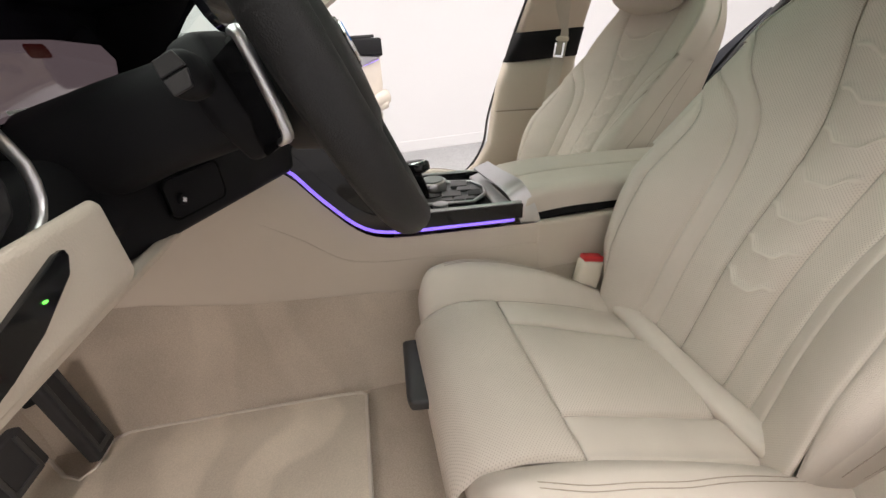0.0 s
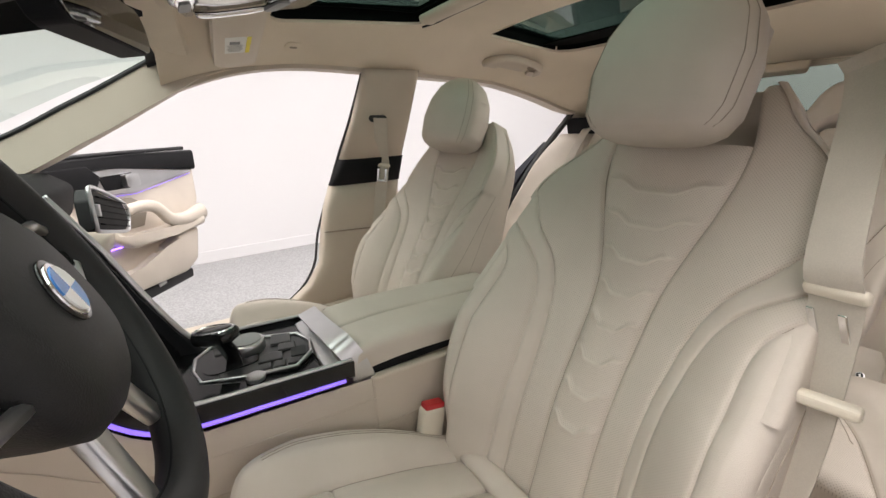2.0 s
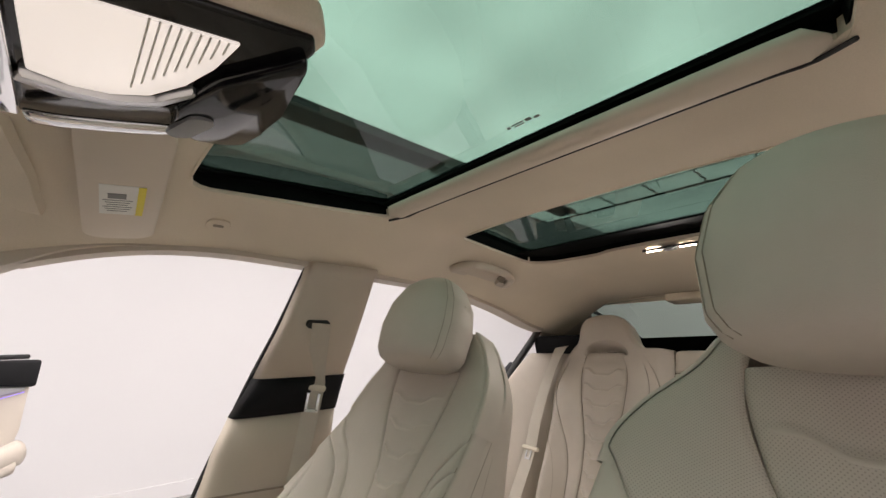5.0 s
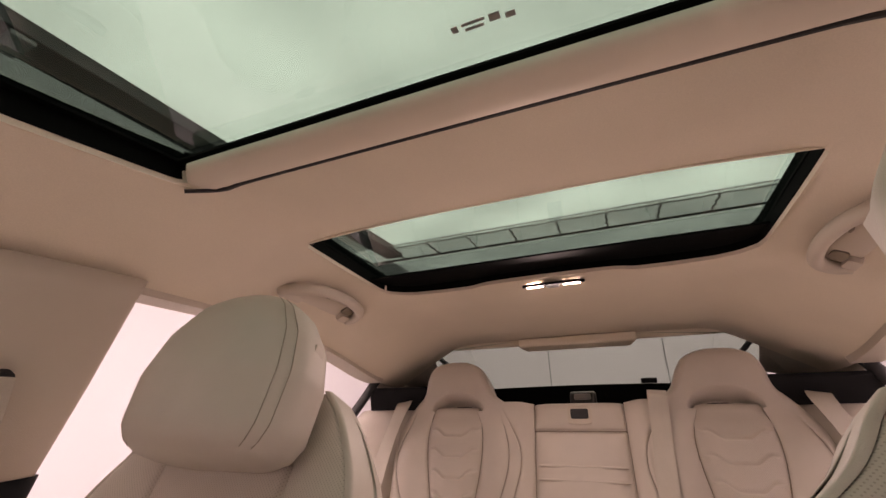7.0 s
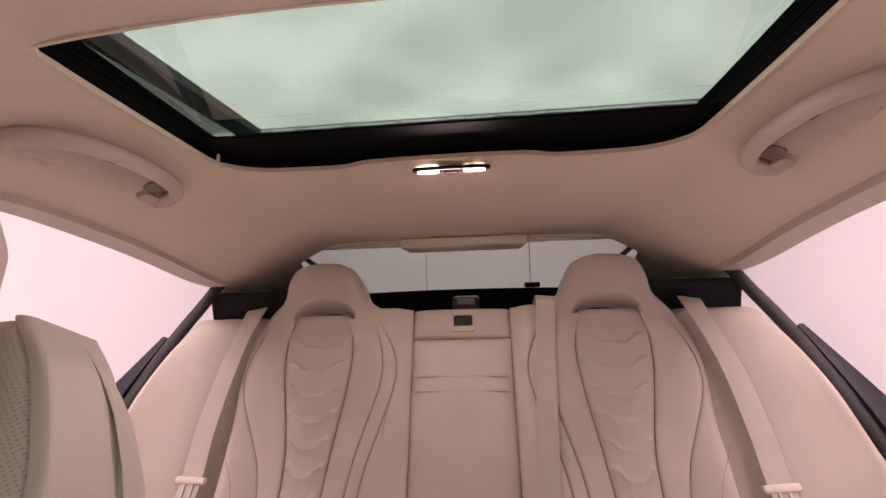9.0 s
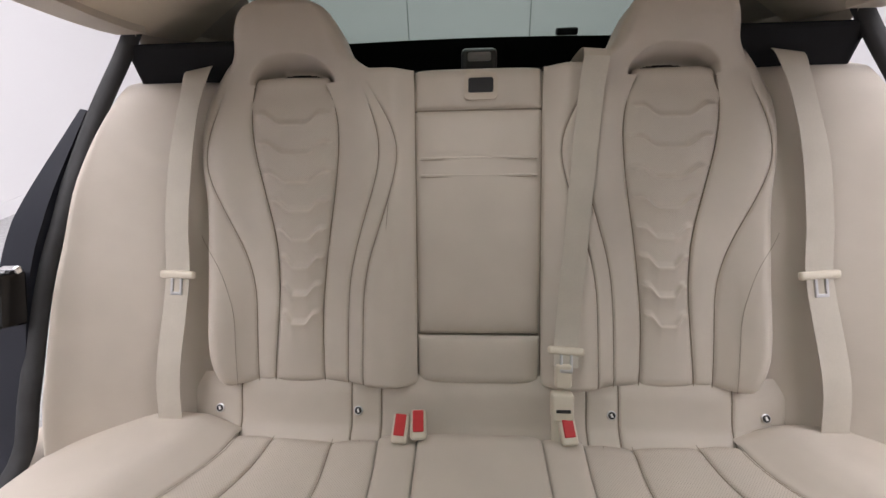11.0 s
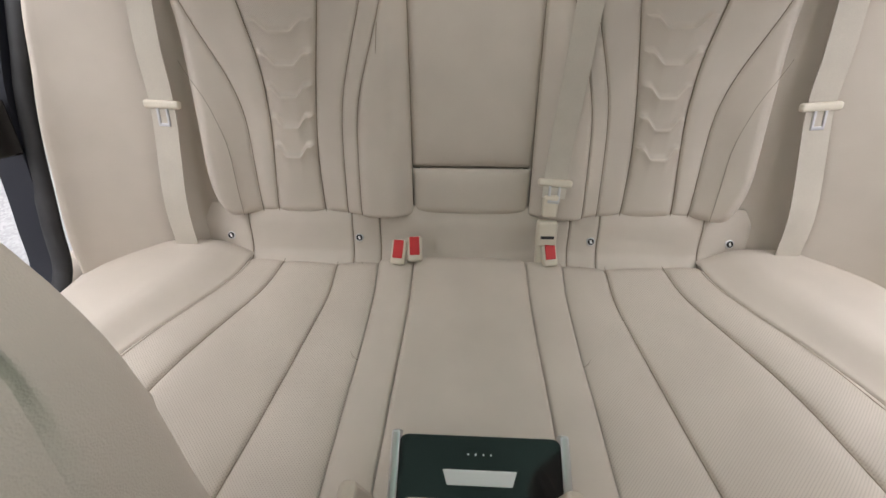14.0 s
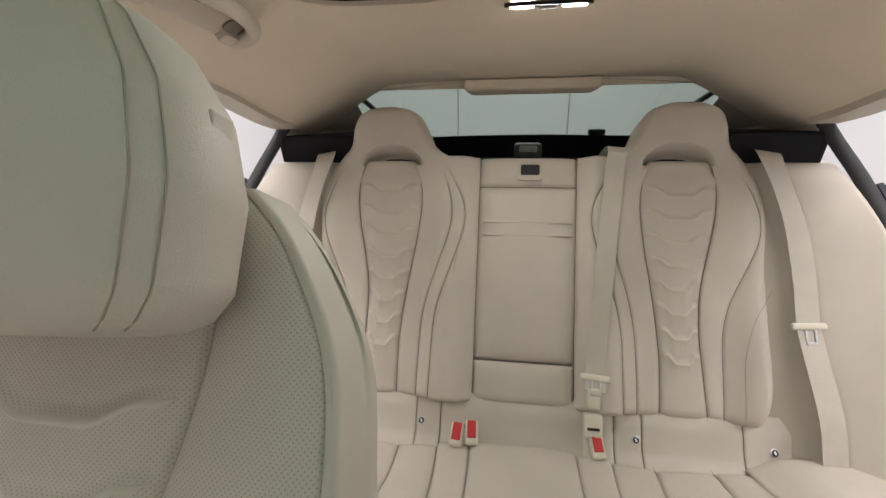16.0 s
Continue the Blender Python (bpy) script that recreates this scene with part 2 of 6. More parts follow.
def prism(points, depth, m=Matrix(), bevel=0.003, seg=2):
    """A polygon in the local xy plane, raised along z by depth."""
    bm = bmesh.new()
    lo = [bm.verts.new((x, y, 0)) for x, y in points]
    hi = [bm.verts.new((x, y, depth)) for x, y in points]
    bm.faces.new(lo[::-1])
    bm.faces.new(hi)
    n = len(points)
    for i in range(n):
        bm.faces.new((lo[i], lo[(i + 1) % n], hi[(i + 1) % n], hi[i]))
    if bevel:
        bmesh.ops.bevel(bm, geom=bm.edges[:], offset=bevel, segments=seg, profile=0.5, affect="EDGES", clamp_overlap=True)
    bmesh.ops.transform(bm, matrix=m, verts=bm.verts[:])
    return bm


def disc(radius, depth, m=Matrix(), bevel=0.002, n=28):
    return prism([(radius * math.cos(2 * math.pi * i / n), radius * math.sin(2 * math.pi * i / n)) for i in range(n)], depth, m, bevel)


def rounded(w, h, r, n=6):
    pts = []
    for cx, cy, a in ((w / 2 - r, h / 2 - r, 0), (-w / 2 + r, h / 2 - r, 90), (-w / 2 + r, -h / 2 + r, 180), (w / 2 - r, -h / 2 + r, 270)):
        for i in range(n + 1):
            b = radians(a + 90 * i / n)
            pts.append((cx + r * math.cos(b), cy + r * math.sin(b)))
    return pts


def spline(points, n=60):
    """A smooth curve through points (Catmull-Rom), as n points evenly spread by length."""
    p = np.array(points, float)
    q = np.vstack([2 * p[0] - p[1], p, 2 * p[-1] - p[-2]])
    out = []
    for i in range(1, len(q) - 2):
        for t in np.linspace(0, 1, 24, endpoint=False):
            a, b, c, d = q[i - 1:i + 3]
            out.append(0.5 * (2 * b + (c - a) * t + (2 * a - 5 * b + 4 * c - d) * t * t + (3 * b - a - 3 * c + d) * t ** 3))
    out.append(p[-1])
    out = np.array(out)
    s = np.r_[0, np.cumsum(np.linalg.norm(np.diff(out, axis=0), axis=1))]
    u = np.linspace(0, s[-1], n)
    return np.stack([np.interp(u, s, out[:, k]) for k in range(out.shape[1])], 1)


def sweep(name, points, profile, mat, parent=None, label="", up=(0, 0, 1), closed=False, loop=True, scale=None):
    """A profile (side, up) carried along points. up: one vector, or one for each point. loop: the profile closes."""
    p = np.array(points, float)
    n = len(p)
    if closed:
        tan = np.roll(p, -1, 0) - np.roll(p, 1, 0)
    else:
        tan = np.gradient(p, axis=0)
    tan /= np.linalg.norm(tan, axis=1)[:, None] + 1e-12
    upv = np.broadcast_to(np.array(up, float), (n, 3)) if np.ndim(up) == 1 else np.array(up, float)
    side = np.cross(tan, upv)
    side /= np.linalg.norm(side, axis=1)[:, None] + 1e-12
    nup = np.cross(side, tan)
    pr = np.array(profile, float)
    k = len(pr)
    sc = np.ones(n) if scale is None else np.asarray(scale, float)
    v = p[:, None] + sc[:, None, None] * (side[:, None] * pr[None, :, :1] + nup[:, None] * pr[None, :, 1:])
    faces = []
    for i in range(n if closed else n - 1):
        a, b = i * k, ((i + 1) % n) * k
        for j in range(k if loop else k - 1):
            jj = (j + 1) % k
            faces.append((a + j, a + jj, b + jj, b + j))
    if loop and not closed:
        faces += [tuple(range(k))[::-1], tuple(range((n - 1) * k, n * k))]
    ob = mesh_part(name, v.reshape(-1, 3), faces, mat, parent, label)
    if len(profile) <= 6:
        ob.data.set_sharp_from_angle(angle=radians(42))
    return ob


def ring(r, n=8, ry=None):
    return [(r * math.cos(2 * math.pi * i / n), (ry or r) * math.sin(2 * math.pi * i / n)) for i in range(n)]


def tube(name, points, r, mat, parent=None, label="", n=8, closed=False, ry=None, up=(0, 0, 1)):
    return sweep(name, points, ring(r, n, ry), mat, parent, label, up, closed)


def tab(*pairs, soft=0.0):
    """A table of (place, value) as a smooth function."""
    xs, ys = np.array(sorted(pairs)).T
    g = np.linspace(xs[0], xs[-1], 240)
    v = np.interp(g, xs, ys)
    w = soft if soft else (xs[-1] - xs[0]) / len(xs) * 0.35
    k = max(1, int(w / (g[1] - g[0])))
    pad = np.r_[[v[0]] * k, v, [v[-1]] * k]
    for _ in range(2):
        pad = np.convolve(np.r_[[pad[0]] * k, pad, [pad[-1]] * k], np.ones(2 * k + 1) / (2 * k + 1), "valid")
    v2 = pad[k:-k]
    v2[0], v2[-1] = v[0], v[-1]
    return lambda s: np.interp(s, g, v2)


def steps(a, b, fine, n):
    """From a to b, finer near both ends."""
    off = np.array([o for o in fine if o < (b - a) * 0.4])
    mid = np.linspace(a + off[-1], b - off[-1], n)
    return np.r_[a + off[:-1], mid, (b - off[:-1])[::-1]]


FINE = (0, 0.0012, 0.0025, 0.004, 0.006, 0.009, 0.013, 0.02)


def quilt(name, mat, parent, rows, left, right, place, height=None, ends=("seam", "seam", "seam", "seam"), n=10,
          groove=0.0038, wide=0.0030, puff=0.004, soft=0.018, radius=0.02, skirt=0.04, label="", holes=1.0, drop=None, fade=None):
    """An upholstered panel between the curves left(s) and right(s), for s in rows. ends: left, right, first row, last row:
    seam (sinks into a stitched groove), edge (rounds off and turns back), flat."""
    rows = np.asarray(rows, float)
    L, R = left(rows), right(rows)
    R = np.maximum(R, L + 0.0008)
    width = R - L
    fine = np.array(FINE)
    t = np.linspace(0, 1, n)[1:-1]
    sh = np.minimum(1.0, 0.42 * width / fine[-1])[:, None]
    lo = L[:, None] + fine[None] * sh
    hi = R[:, None] - fine[None, ::-1] * sh
    mid = lo[:, -1:] + (hi[:, :1] - lo[:, -1:]) * t[None]
    X = np.concatenate([lo, mid, hi], 1)
    S = np.repeat(rows[:, None], X.shape[1], 1)
    Hh = height(X, S) if height else np.zeros_like(X)
    dist = [X - L[:, None], R[:, None] - X, np.abs(S - rows[0]), np.abs(S - rows[-1])]
    Hh = Hh.copy()
    pad = puff * sum(e == "seam" for e in ends)
    keep = 1 - smooth01((S - fade[0]) / (fade[1] - fade[0])) if fade else 1.0
    for d, e in zip(dist, ends):
        if e == "seam":
            pad = pad * (1 - np.exp(-d / soft))
            Hh -= keep * groove * np.exp(-(d / wide) ** 2)
        elif e == "edge":
            c = np.minimum(d, radius)
            Hh -= radius - np.sqrt(np.maximum(radius ** 2 - (radius - c) ** 2, 0))
    Hh += pad * keep
    if drop is not None:
        Hh += drop(X, S)
    base_h = height(X, S) if height else np.zeros_like(X)
    cols = [(X, S, Hh)]
    if ends[0] == "edge":
        cols.insert(0, (X[:, :1], S[:, :1], base_h[:, :1] - radius - skirt))
    if ends[1] == "edge":
        cols.append((X[:, -1:], S[:, -1:], base_h[:, -1:] - radius - skirt))
    X, S, Hh = [np.concatenate([c[i] for c in cols], 1) for i in range(3)]
    if ends[2] == "edge":
        X, S, Hh = np.vstack([X[:1], X]), np.vstack([S[:1], S]), np.vstack([np.minimum(Hh[:1], (base_h.min()) - radius - skirt), Hh])
    if ends[3] == "edge":
        X, S, Hh = np.vstack([X, X[-1:]]), np.vstack([S, S[-1:]]), np.vstack([Hh, np.minimum(Hh[-1:], base_h.min() - radius - skirt)])
    v = place(X, S, Hh).reshape(-1, 3)
    a, b = X.shape
    idx = np.arange(a * b).reshape(a, b)
    f = np.stack([idx[:-1, :-1], idx[:-1, 1:], idx[1:, 1:], idx[1:, :-1]], -1).reshape(-1, 4)
    uv = np.stack([X.ravel() * holes, S.ravel() * holes], 1)
    return mesh_part(name, v, f, mat, parent, label, uv=uv)


def on(place, xs, ss, h):
    """Points of a surface, for seams and threads laid on it."""
    xs, ss = np.asarray(xs, float), np.asarray(ss, float)
    return place(xs, ss, np.broadcast_to(h, xs.shape))


def frame_place(origin, ex, es):
    """A surface's place function from its origin and two axes; h goes along their cross product."""
    o, ex, es = np.array(origin, float), np.array(ex, float), np.array(es, float)
    ex, es = ex / np.linalg.norm(ex), es / np.linalg.norm(es)
    en = np.cross(es, ex)
    en = en if en[2] >= 0 else -en
    return lambda x, s, h: o + np.multiply.outer(x, ex) + np.multiply.outer(s, es) + np.multiply.outer(h, en)


def smooth01(x):
    x = np.clip(x, 0, 1)
    return x * x * (3 - 2 * x)


def loft(name, sections, mat, parent, label="", power=2.6, n=40, cap=True):
    """Superellipse sections: (centre, half axis a, half axis b), as vectors."""
    th = np.linspace(0, 2 * math.pi, n, endpoint=False)
    c, s = np.cos(th), np.sin(th)
    c, s = np.sign(c) * np.abs(c) ** (2 / power), np.sign(s) * np.abs(s) ** (2 / power)
    rings = [np.array(o)[None] + c[:, None] * np.array(a)[None] + s[:, None] * np.array(b)[None] for o, a, b in sections]
    v = np.concatenate(rings)
    f = []
    for i in range(len(rings) - 1):
        for j in range(n):
            k = (j + 1) % n
            f.append((i * n + j, i * n + k, (i + 1) * n + k, (i + 1) * n + j))
    if cap:
        f += [tuple(range(n))[::-1], tuple(range(len(v) - n, len(v)))]
    return mesh_part(name, v, f, mat, parent, label)


# ---- the booth ----
def slab(name, size, place, mat, label, category="", kind="structure"):
    ob = part(name, box(size, bevel=0), mat)
    ob.location = place
    return tagged(ob, label, category or name.split("_")[0], kind=kind)


def speckled_floor():
    m = material("speckled_grey_floor", (0.36, 0.36, 0.365), 0.55, vary=0.05, scale=1.5, spec=0.3)
    nt = m.node_tree
    b = nt.nodes["Principled BSDF"]
    src = b.inputs["Base Color"].links[0].from_socket
    tc = [n for n in nt.nodes if n.type == "TEX_COORD"][0]
    v = nt.nodes.new("ShaderNodeTexVoronoi")
    v.inputs["Scale"].default_value = 110
    nt.links.new(tc.outputs["Object"], v.inputs["Vector"])
    hsv = nt.nodes.new("ShaderNodeSeparateColor")
    nt.links.new(v.outputs["Color"], hsv.inputs[0])
    mr = nt.nodes.new("ShaderNodeMapRange")
    mr.inputs["To Min"].default_value, mr.inputs["To Max"].default_value = 0.80, 1.17
    nt.links.new(hsv.outputs[0], mr.inputs[0])
    vm = nt.nodes.new("ShaderNodeVectorMath")
    vm.operation = "SCALE"
    nt.links.new(src, vm.inputs[0])
    nt.links.new(mr.outputs[0], vm.inputs["Scale"])
    nt.links.new(vm.outputs[0], b.inputs["Base Color"])
    return m


WALL_X, CEIL = 3.3, 2.74
slab("floor", (2 * WALL_X, 11, 0.1), (0, 0.5, -0.05), speckled_floor(), "grey speckled sealed floor of the photo booth", "floor")
slab("wall_east", (0.1, 11, CEIL), (WALL_X + 0.05, 0.5, CEIL / 2), WALL_PAINT, "plain white painted booth wall", "wall")
slab("wall_west", (0.1, 11, CEIL), (-WALL_X - 0.05, 0.5, CEIL / 2), WALL_PAINT, "plain white painted booth wall", "wall")
slab("wall_south", (2 * WALL_X, 0.1, CEIL), (0, -5.05, CEIL / 2), WALL_PAINT, "plain white painted booth wall", "wall")
slab("wall_north", (2 * WALL_X, 0.1, CEIL), (0, 6.05, CEIL / 2), WALL_PAINT, "plain white painted booth wall", "wall")
slab("ceiling", (2 * WALL_X, 11, 0.1), (0, 0.5, CEIL + 0.05), WALL_PAINT, "plain white booth ceiling", "ceiling")
ob = part("baseboard", box((0.012, 11, 0.10), bevel=0.002), WALL_PAINT)
ob.location = (WALL_X - 0.006, 0.5, 0.05)
tagged(ob, "low white skirting along the booth wall", "baseboard", kind="structure")
# luminous fabric ceiling with its dark edge beam and the seamed rear border
DARKBEAM = material("dark_grey_beam", (0.032, 0.031, 0.031), 0.5, vary=0.15, scale=4)
for m in (1, -1):
    bm_ = thing("ceiling_beam", "dark metal beam along the luminous ceiling", "beam", "ceiling beams")
    part("beam", box((0.22, 8.6, 0.09), pose(m * 2.27, 0.9, CEIL - 0.045), 0.01), DARKBEAM, bm_)
    for y in (-1.2, 0.35, 1.9):
        part("bracket", box((0.20, 0.10, 0.03), pose(m * 2.27, y, CEIL - 0.10), 0.01), GREY, bm_)
BORDER = thing("ceiling_border", "white seamed fabric border at the rear of the ceiling", "border")
for i in range(10):
    x = -2.003 + 0.4975 * i
    # border brightness comes from added glow in its material
    part("border_panel", box((0.485, 0.44, 0.03), pose(x, -3.38, CEIL - 0.03, 0, 0, 0), 0.012), CEILING_DIM, BORDER)
    tube("border_seam", [(x + 0.25 + 0.012 * math.sin(k * 1.7 + i), -3.14 - 0.044 * k, CEIL - 0.052) for k in range(11)], 0.009, DARKBEAM, BORDER, n=5)
tube("border_edge", [(-2.6 + 0.26 * k, -3.60, CEIL - 0.05) for k in range(21)], 0.016, DARKBEAM, BORDER, n=6)
tube("border_edge", [(-2.3 + 0.05 * k, -3.14 - 0.02 * abs(math.sin(k * math.pi / 10)), CEIL - 0.05) for k in range(93)], 0.008, GREY, BORDER, n=5)
# side strips with added glow, in place of paint lit by the room
for m in (1, -1):
    side_ = part("ceiling_side_panel", box((0.88, 8.25, 0.01), bevel=0.0), CEILING_SIDE)
    side_.location = (m * 2.84, 1.0, CEIL - 0.012)
    tagged(side_, "white ceiling strip along the booth wall with added faint glow", "light", kind="structure")
# rear strip with added glow behind the border
rear_ = part("ceiling_rear_panel", box((5.0, 1.2, 0.01), bevel=0.0), CEILING_DIM)
rear_.location = (0, -4.25, CEIL - 0.012)
tagged(rear_, "white ceiling strip at the rear of the booth with added dim glow", "light", kind="structure")
panel_ = part("ceiling_light_panel", box((4.30, 8.25, 0.01), bevel=0.0), CEILING_LIGHT)
panel_.location = (0, 1.0, CEIL - 0.012)
tagged(panel_, "luminous white fabric ceiling of the booth", "light", kind="structure")
for m in (1, -1):
    for y in (-4.99,):
        ob = part("wall_joint", box((0.012, 0.012, CEIL), bevel=0.002), GREY)
        ob.location = (m * 0.72, y, CEIL / 2)
        tagged(ob, "thin vertical joint of the white wall panels", "joint", kind="structure")


# ---- rear seat ----
REAR = thing("rear_bench", "beige quilted leather rear bench seat with three places", "seat")
RB = frame_place((0, -0.064, 0.537), (1, 0, 0), (0, -0.167, 0.397))
outer = tab((-0.1, 0.497), (-0.07, 0.513), (-0.02, 0.524), (0.1, 0.526), (0.25, 0.529), (0.36, 0.540), (0.42, 0.538), (0.465, 0.527), (0.50, 0.505), (0.545, 0.458), soft=0.02)
oseam = tab((-0.1, 0.441), (0.098, 0.444), (0.168, 0.458), (0.239, 0.489), (0.31, 0.52), (0.358, 0.526), (0.418, 0.514), (0.49, 0.482), (0.545, 0.462), soft=0.03)
ins_l = tab((-0.1, 0.409), (0.007, 0.401), (0.098, 0.396), (0.19, 0.398), (0.285, 0.419), (0.357, 0.435), (0.429, 0.441), (0.465, 0.435), (0.5, 0.425), (0.53, 0.41), soft=0.03)
ins_r = tab((-0.1, 0.306), (0.042, 0.309), (0.122, 0.302), (0.214, 0.289), (0.296, 0.275), (0.378, 0.265), (0.437, 0.268), (0.479, 0.283), (0.53, 0.31), soft=0.03)
in_1 = tab((-0.1, 0.257), (0.099, 0.254), (0.168, 0.238), (0.272, 0.203), (0.341, 0.182), (0.388, 0.183), (0.472, 0.213), (0.53, 0.24), soft=0.04)
in_2 = tab((-0.1, 0.225), (0.099, 0.222), (0.145, 0.212), (0.271, 0.168), (0.353, 0.147), (0.388, 0.149), (0.508, 0.222), (0.53, 0.238), soft=0.04)
in_3 = tab((-0.1, 0.167), (0.054, 0.167), (0.214, 0.176), (0.27, 0.166), soft=0.03)
edge_in = tab((-0.1, 0.120), (0.53, 0.120))


def rear_height(x, s):
    x = np.abs(x)
    h = 0.045 * smooth01((x - 0.43) / 0.09) * smooth01((0.5 - s) / 0.2) * (0.45 + 0.55 * smooth01((0.3 - s) / 0.3))
    h += 0.022 * smooth01((0.29 - x) / 0.09) * smooth01((x - 0.115) / 0.05)
    h += 0.032 * smooth01((s - 0.46) / 0.15)
    return h + 0.012 * smooth01((0.12 - s) / 0.2)


REAR_LINES = [0.425 - 0.0552 * i for i in range(8)]


def chevrons(lines, centre, half, amp=0.0085, wave=0.020):
    """Raised welts in waved lines over a softly padded face."""
    def f(x, s):
        u = np.abs((x - centre(s)) / half(s))
        w = s - wave * (smooth01((u - 0.26) / 0.44) - 0.5)
        out = np.zeros_like(x)
        fade = smooth01((0.97 - u) / 0.22)
        for i, l in enumerate(lines):
            d = l - w
            out += amp * smooth01((d + 0.008) / 0.016) * np.exp(-np.maximum(d - 0.005, 0) / 0.020)
        return out * fade
    return f


def lips(lines, centre, half, place, height, drop, parent, wave=0.020):
    """Smooth unperforated leather fold along the upper edge of each pad, coloured paler for its highlight."""
    u, d = np.meshgrid(np.linspace(-0.90, 0.90, 40), np.linspace(0.0, 1.0, 7))
    for l in lines:
        tip = smooth01((0.92 - np.abs(u)) / 0.12)
        s = l + wave * (smooth01((np.abs(u) - 0.26) / 0.44) - 0.5) - (0.0005 + 0.0085 * d * tip)
        x = centre(s) + u * half(s)
        dl, dr = (1 + u) * half(s), (1 - u) * half(s)
        pad = 0.008 * (1 - np.exp(-dl / 0.018)) * (1 - np.exp(-dr / 0.018))
        h = height(x, s) + pad + drop(x, s) + 0.0012 * np.sin(math.pi * d) ** 0.5 - 0.0006
        idx = np.arange(u.size).reshape(u.shape)
        f = np.stack([idx[:-1, :-1], idx[:-1, 1:], idx[1:, 1:], idx[1:, :-1]], -1).reshape(-1, 4)
        mesh_part("pad_lip", place(x, s, h).reshape(-1, 3), f, LIP, parent)


def rows_of(a, b, n):
    return steps(a, b, FINE, n)


S0, SH = -0.098, 0.488
for m in (1, -1):
    def place(x, s, h, m=m):
        return RB(m * x, s, h)

    back = part("backrest", box((0.40, 0.04, 0.52), pose(m * 0.33, -0.215, 0.66, 22.8, 0, 0), 0.015), LEATHER, REAR)
    quilt("outer_bolster", LEATHER, back, rows_of(S0, 0.538, 60), oseam, outer, place, rear_height, ("seam", "edge", "edge", "edge"), 10, radius=0.022, groove=0.003, wide=0.0025, fade=(0.42, 0.50))
    quilt("side_panel", LEATHER, back, rows_of(S0, SH, 60), ins_l, oseam, place, rear_height, ("seam", "seam", "edge", "flat"), 8, groove=0.003, wide=0.0025, fade=(0.40, 0.486))
    ch = chevrons(REAR_LINES, lambda s: (ins_l(s) + ins_r(s)) / 2, lambda s: (ins_l(s) - ins_r(s)) / 2)
    quilt("quilted_insert", PERF_SOFT, back, np.r_[steps(S0, 0.505, FINE, 330)], lambda s: ins_r(s) - 0.007 * smooth01((s - 0.43) / 0.03), lambda s: ins_l(s) + 0.007 * smooth01((s - 0.43) / 0.03), place, lambda x, s: rear_height(x, s) - 0.012 * smooth01((s - 0.43) / 0.07), ("seam", "seam", "edge", "edge"), 64, drop=ch, radius=0.02, label="softly perforated quilted leather insert", groove=0.005)
    lips(REAR_LINES, lambda s: (ins_l(s) + ins_r(s)) / 2, lambda s: (ins_l(s) - ins_r(s)) / 2, place, lambda x, s: rear_height(x, s) - 0.012 * smooth01((s - 0.43) / 0.07), ch, back)
    quilt("inner_panel", LEATHER, back, rows_of(S0, SH, 60), in_1, ins_r, place, rear_height, ("seam", "seam", "edge", "flat"), 8, groove=0.003, wide=0.0025, fade=(0.40, 0.486))
    quilt("inner_strip", LEATHER, back, rows_of(S0, SH, 60), in_2, in_1, place, rear_height, ("seam", "seam", "edge", "flat"), 5, puff=0.002, groove=0.003, wide=0.002, fade=(0.40, 0.486))
    quilt("inner_bolster", LEATHER, back, rows_of(S0, 0.508, 60), edge_in, in_2, place, rear_height, ("seam", "seam", "edge", "edge"), 8, groove=0.003, wide=0.0025, radius=0.012, fade=(0.42, 0.50))
    # the fixed headrest: an arch over a slot
    h_in = tab((0.48, 0.150), (0.495, 0.172), (0.51, 0.203), (0.525, 0.226), (0.544, 0.242), (0.581, 0.257), (0.61, 0.273), (0.628, 0.292), (0.643, 0.335), soft=0.008)
    h_out = tab((0.48, 0.522), (0.495, 0.508), (0.51, 0.490), (0.525, 0.477), (0.545, 0.466), (0.58, 0.461), (0.61, 0.452), (0.628, 0.437), (0.643, 0.395), soft=0.008)

    def slot(x, s):
        """Depth below the slot's rim."""
        return 0.527 - 0.016 * np.abs((x - 0.353) / 0.062) ** 3.0 - s

    head = quilt("headrest", LEATHER, back, steps(0.484, 0.643, FINE, 90), h_in, h_out, place, rear_height, ("edge", "edge", "flat", "edge"), 110, radius=0.026, skirt=0.05,
                 drop=lambda x, s: -0.055 * smooth01((slot(x, s) + 0.014) / 0.020) * smooth01((0.082 - np.abs(x - 0.353)) / 0.008))
    bm2 = bmesh.new()
    bm2.from_mesh(head.data)
    kill = []
    for f_ in bm2.faces:
        c_ = f_.calc_center_median()
        s_ = (c_.y + 0.064) * (-0.167 / 0.4307) + (c_.z - 0.537) * (0.397 / 0.4307)
        x_ = c_.x * m
        if s_ < 0.53 and ins_r(s_) + 0.002 < x_ < ins_l(s_) - 0.002 and slot(x_, s_) > 0.0085:
            kill.append(f_)
    bmesh.ops.delete(bm2, geom=kill, context="FACES")
    bm2.to_mesh(head.data)
    bm2.free()
    part("slot_lining", box((0.15, 0.01, 0.10), Matrix.Translation(tuple(place(np.array(0.353), np.array(0.52), np.array(-0.075)))) @ pose(0, 0, 0, 22.8), 0.002), RUBBER, back, "black lining of the headrest slot")
    for c, r in ((oseam, 0.0009), (ins_l, 0.0012), (ins_r, 0.0012), (in_1, 0.0009), (in_2, 0.0009)):
        ss = np.linspace(S0 + 0.004, 0.484, 70)
        tube("seam", on(place, c(ss), ss, rear_height(c(ss), ss) - 0.0022), r, THREAD, back, n=5)
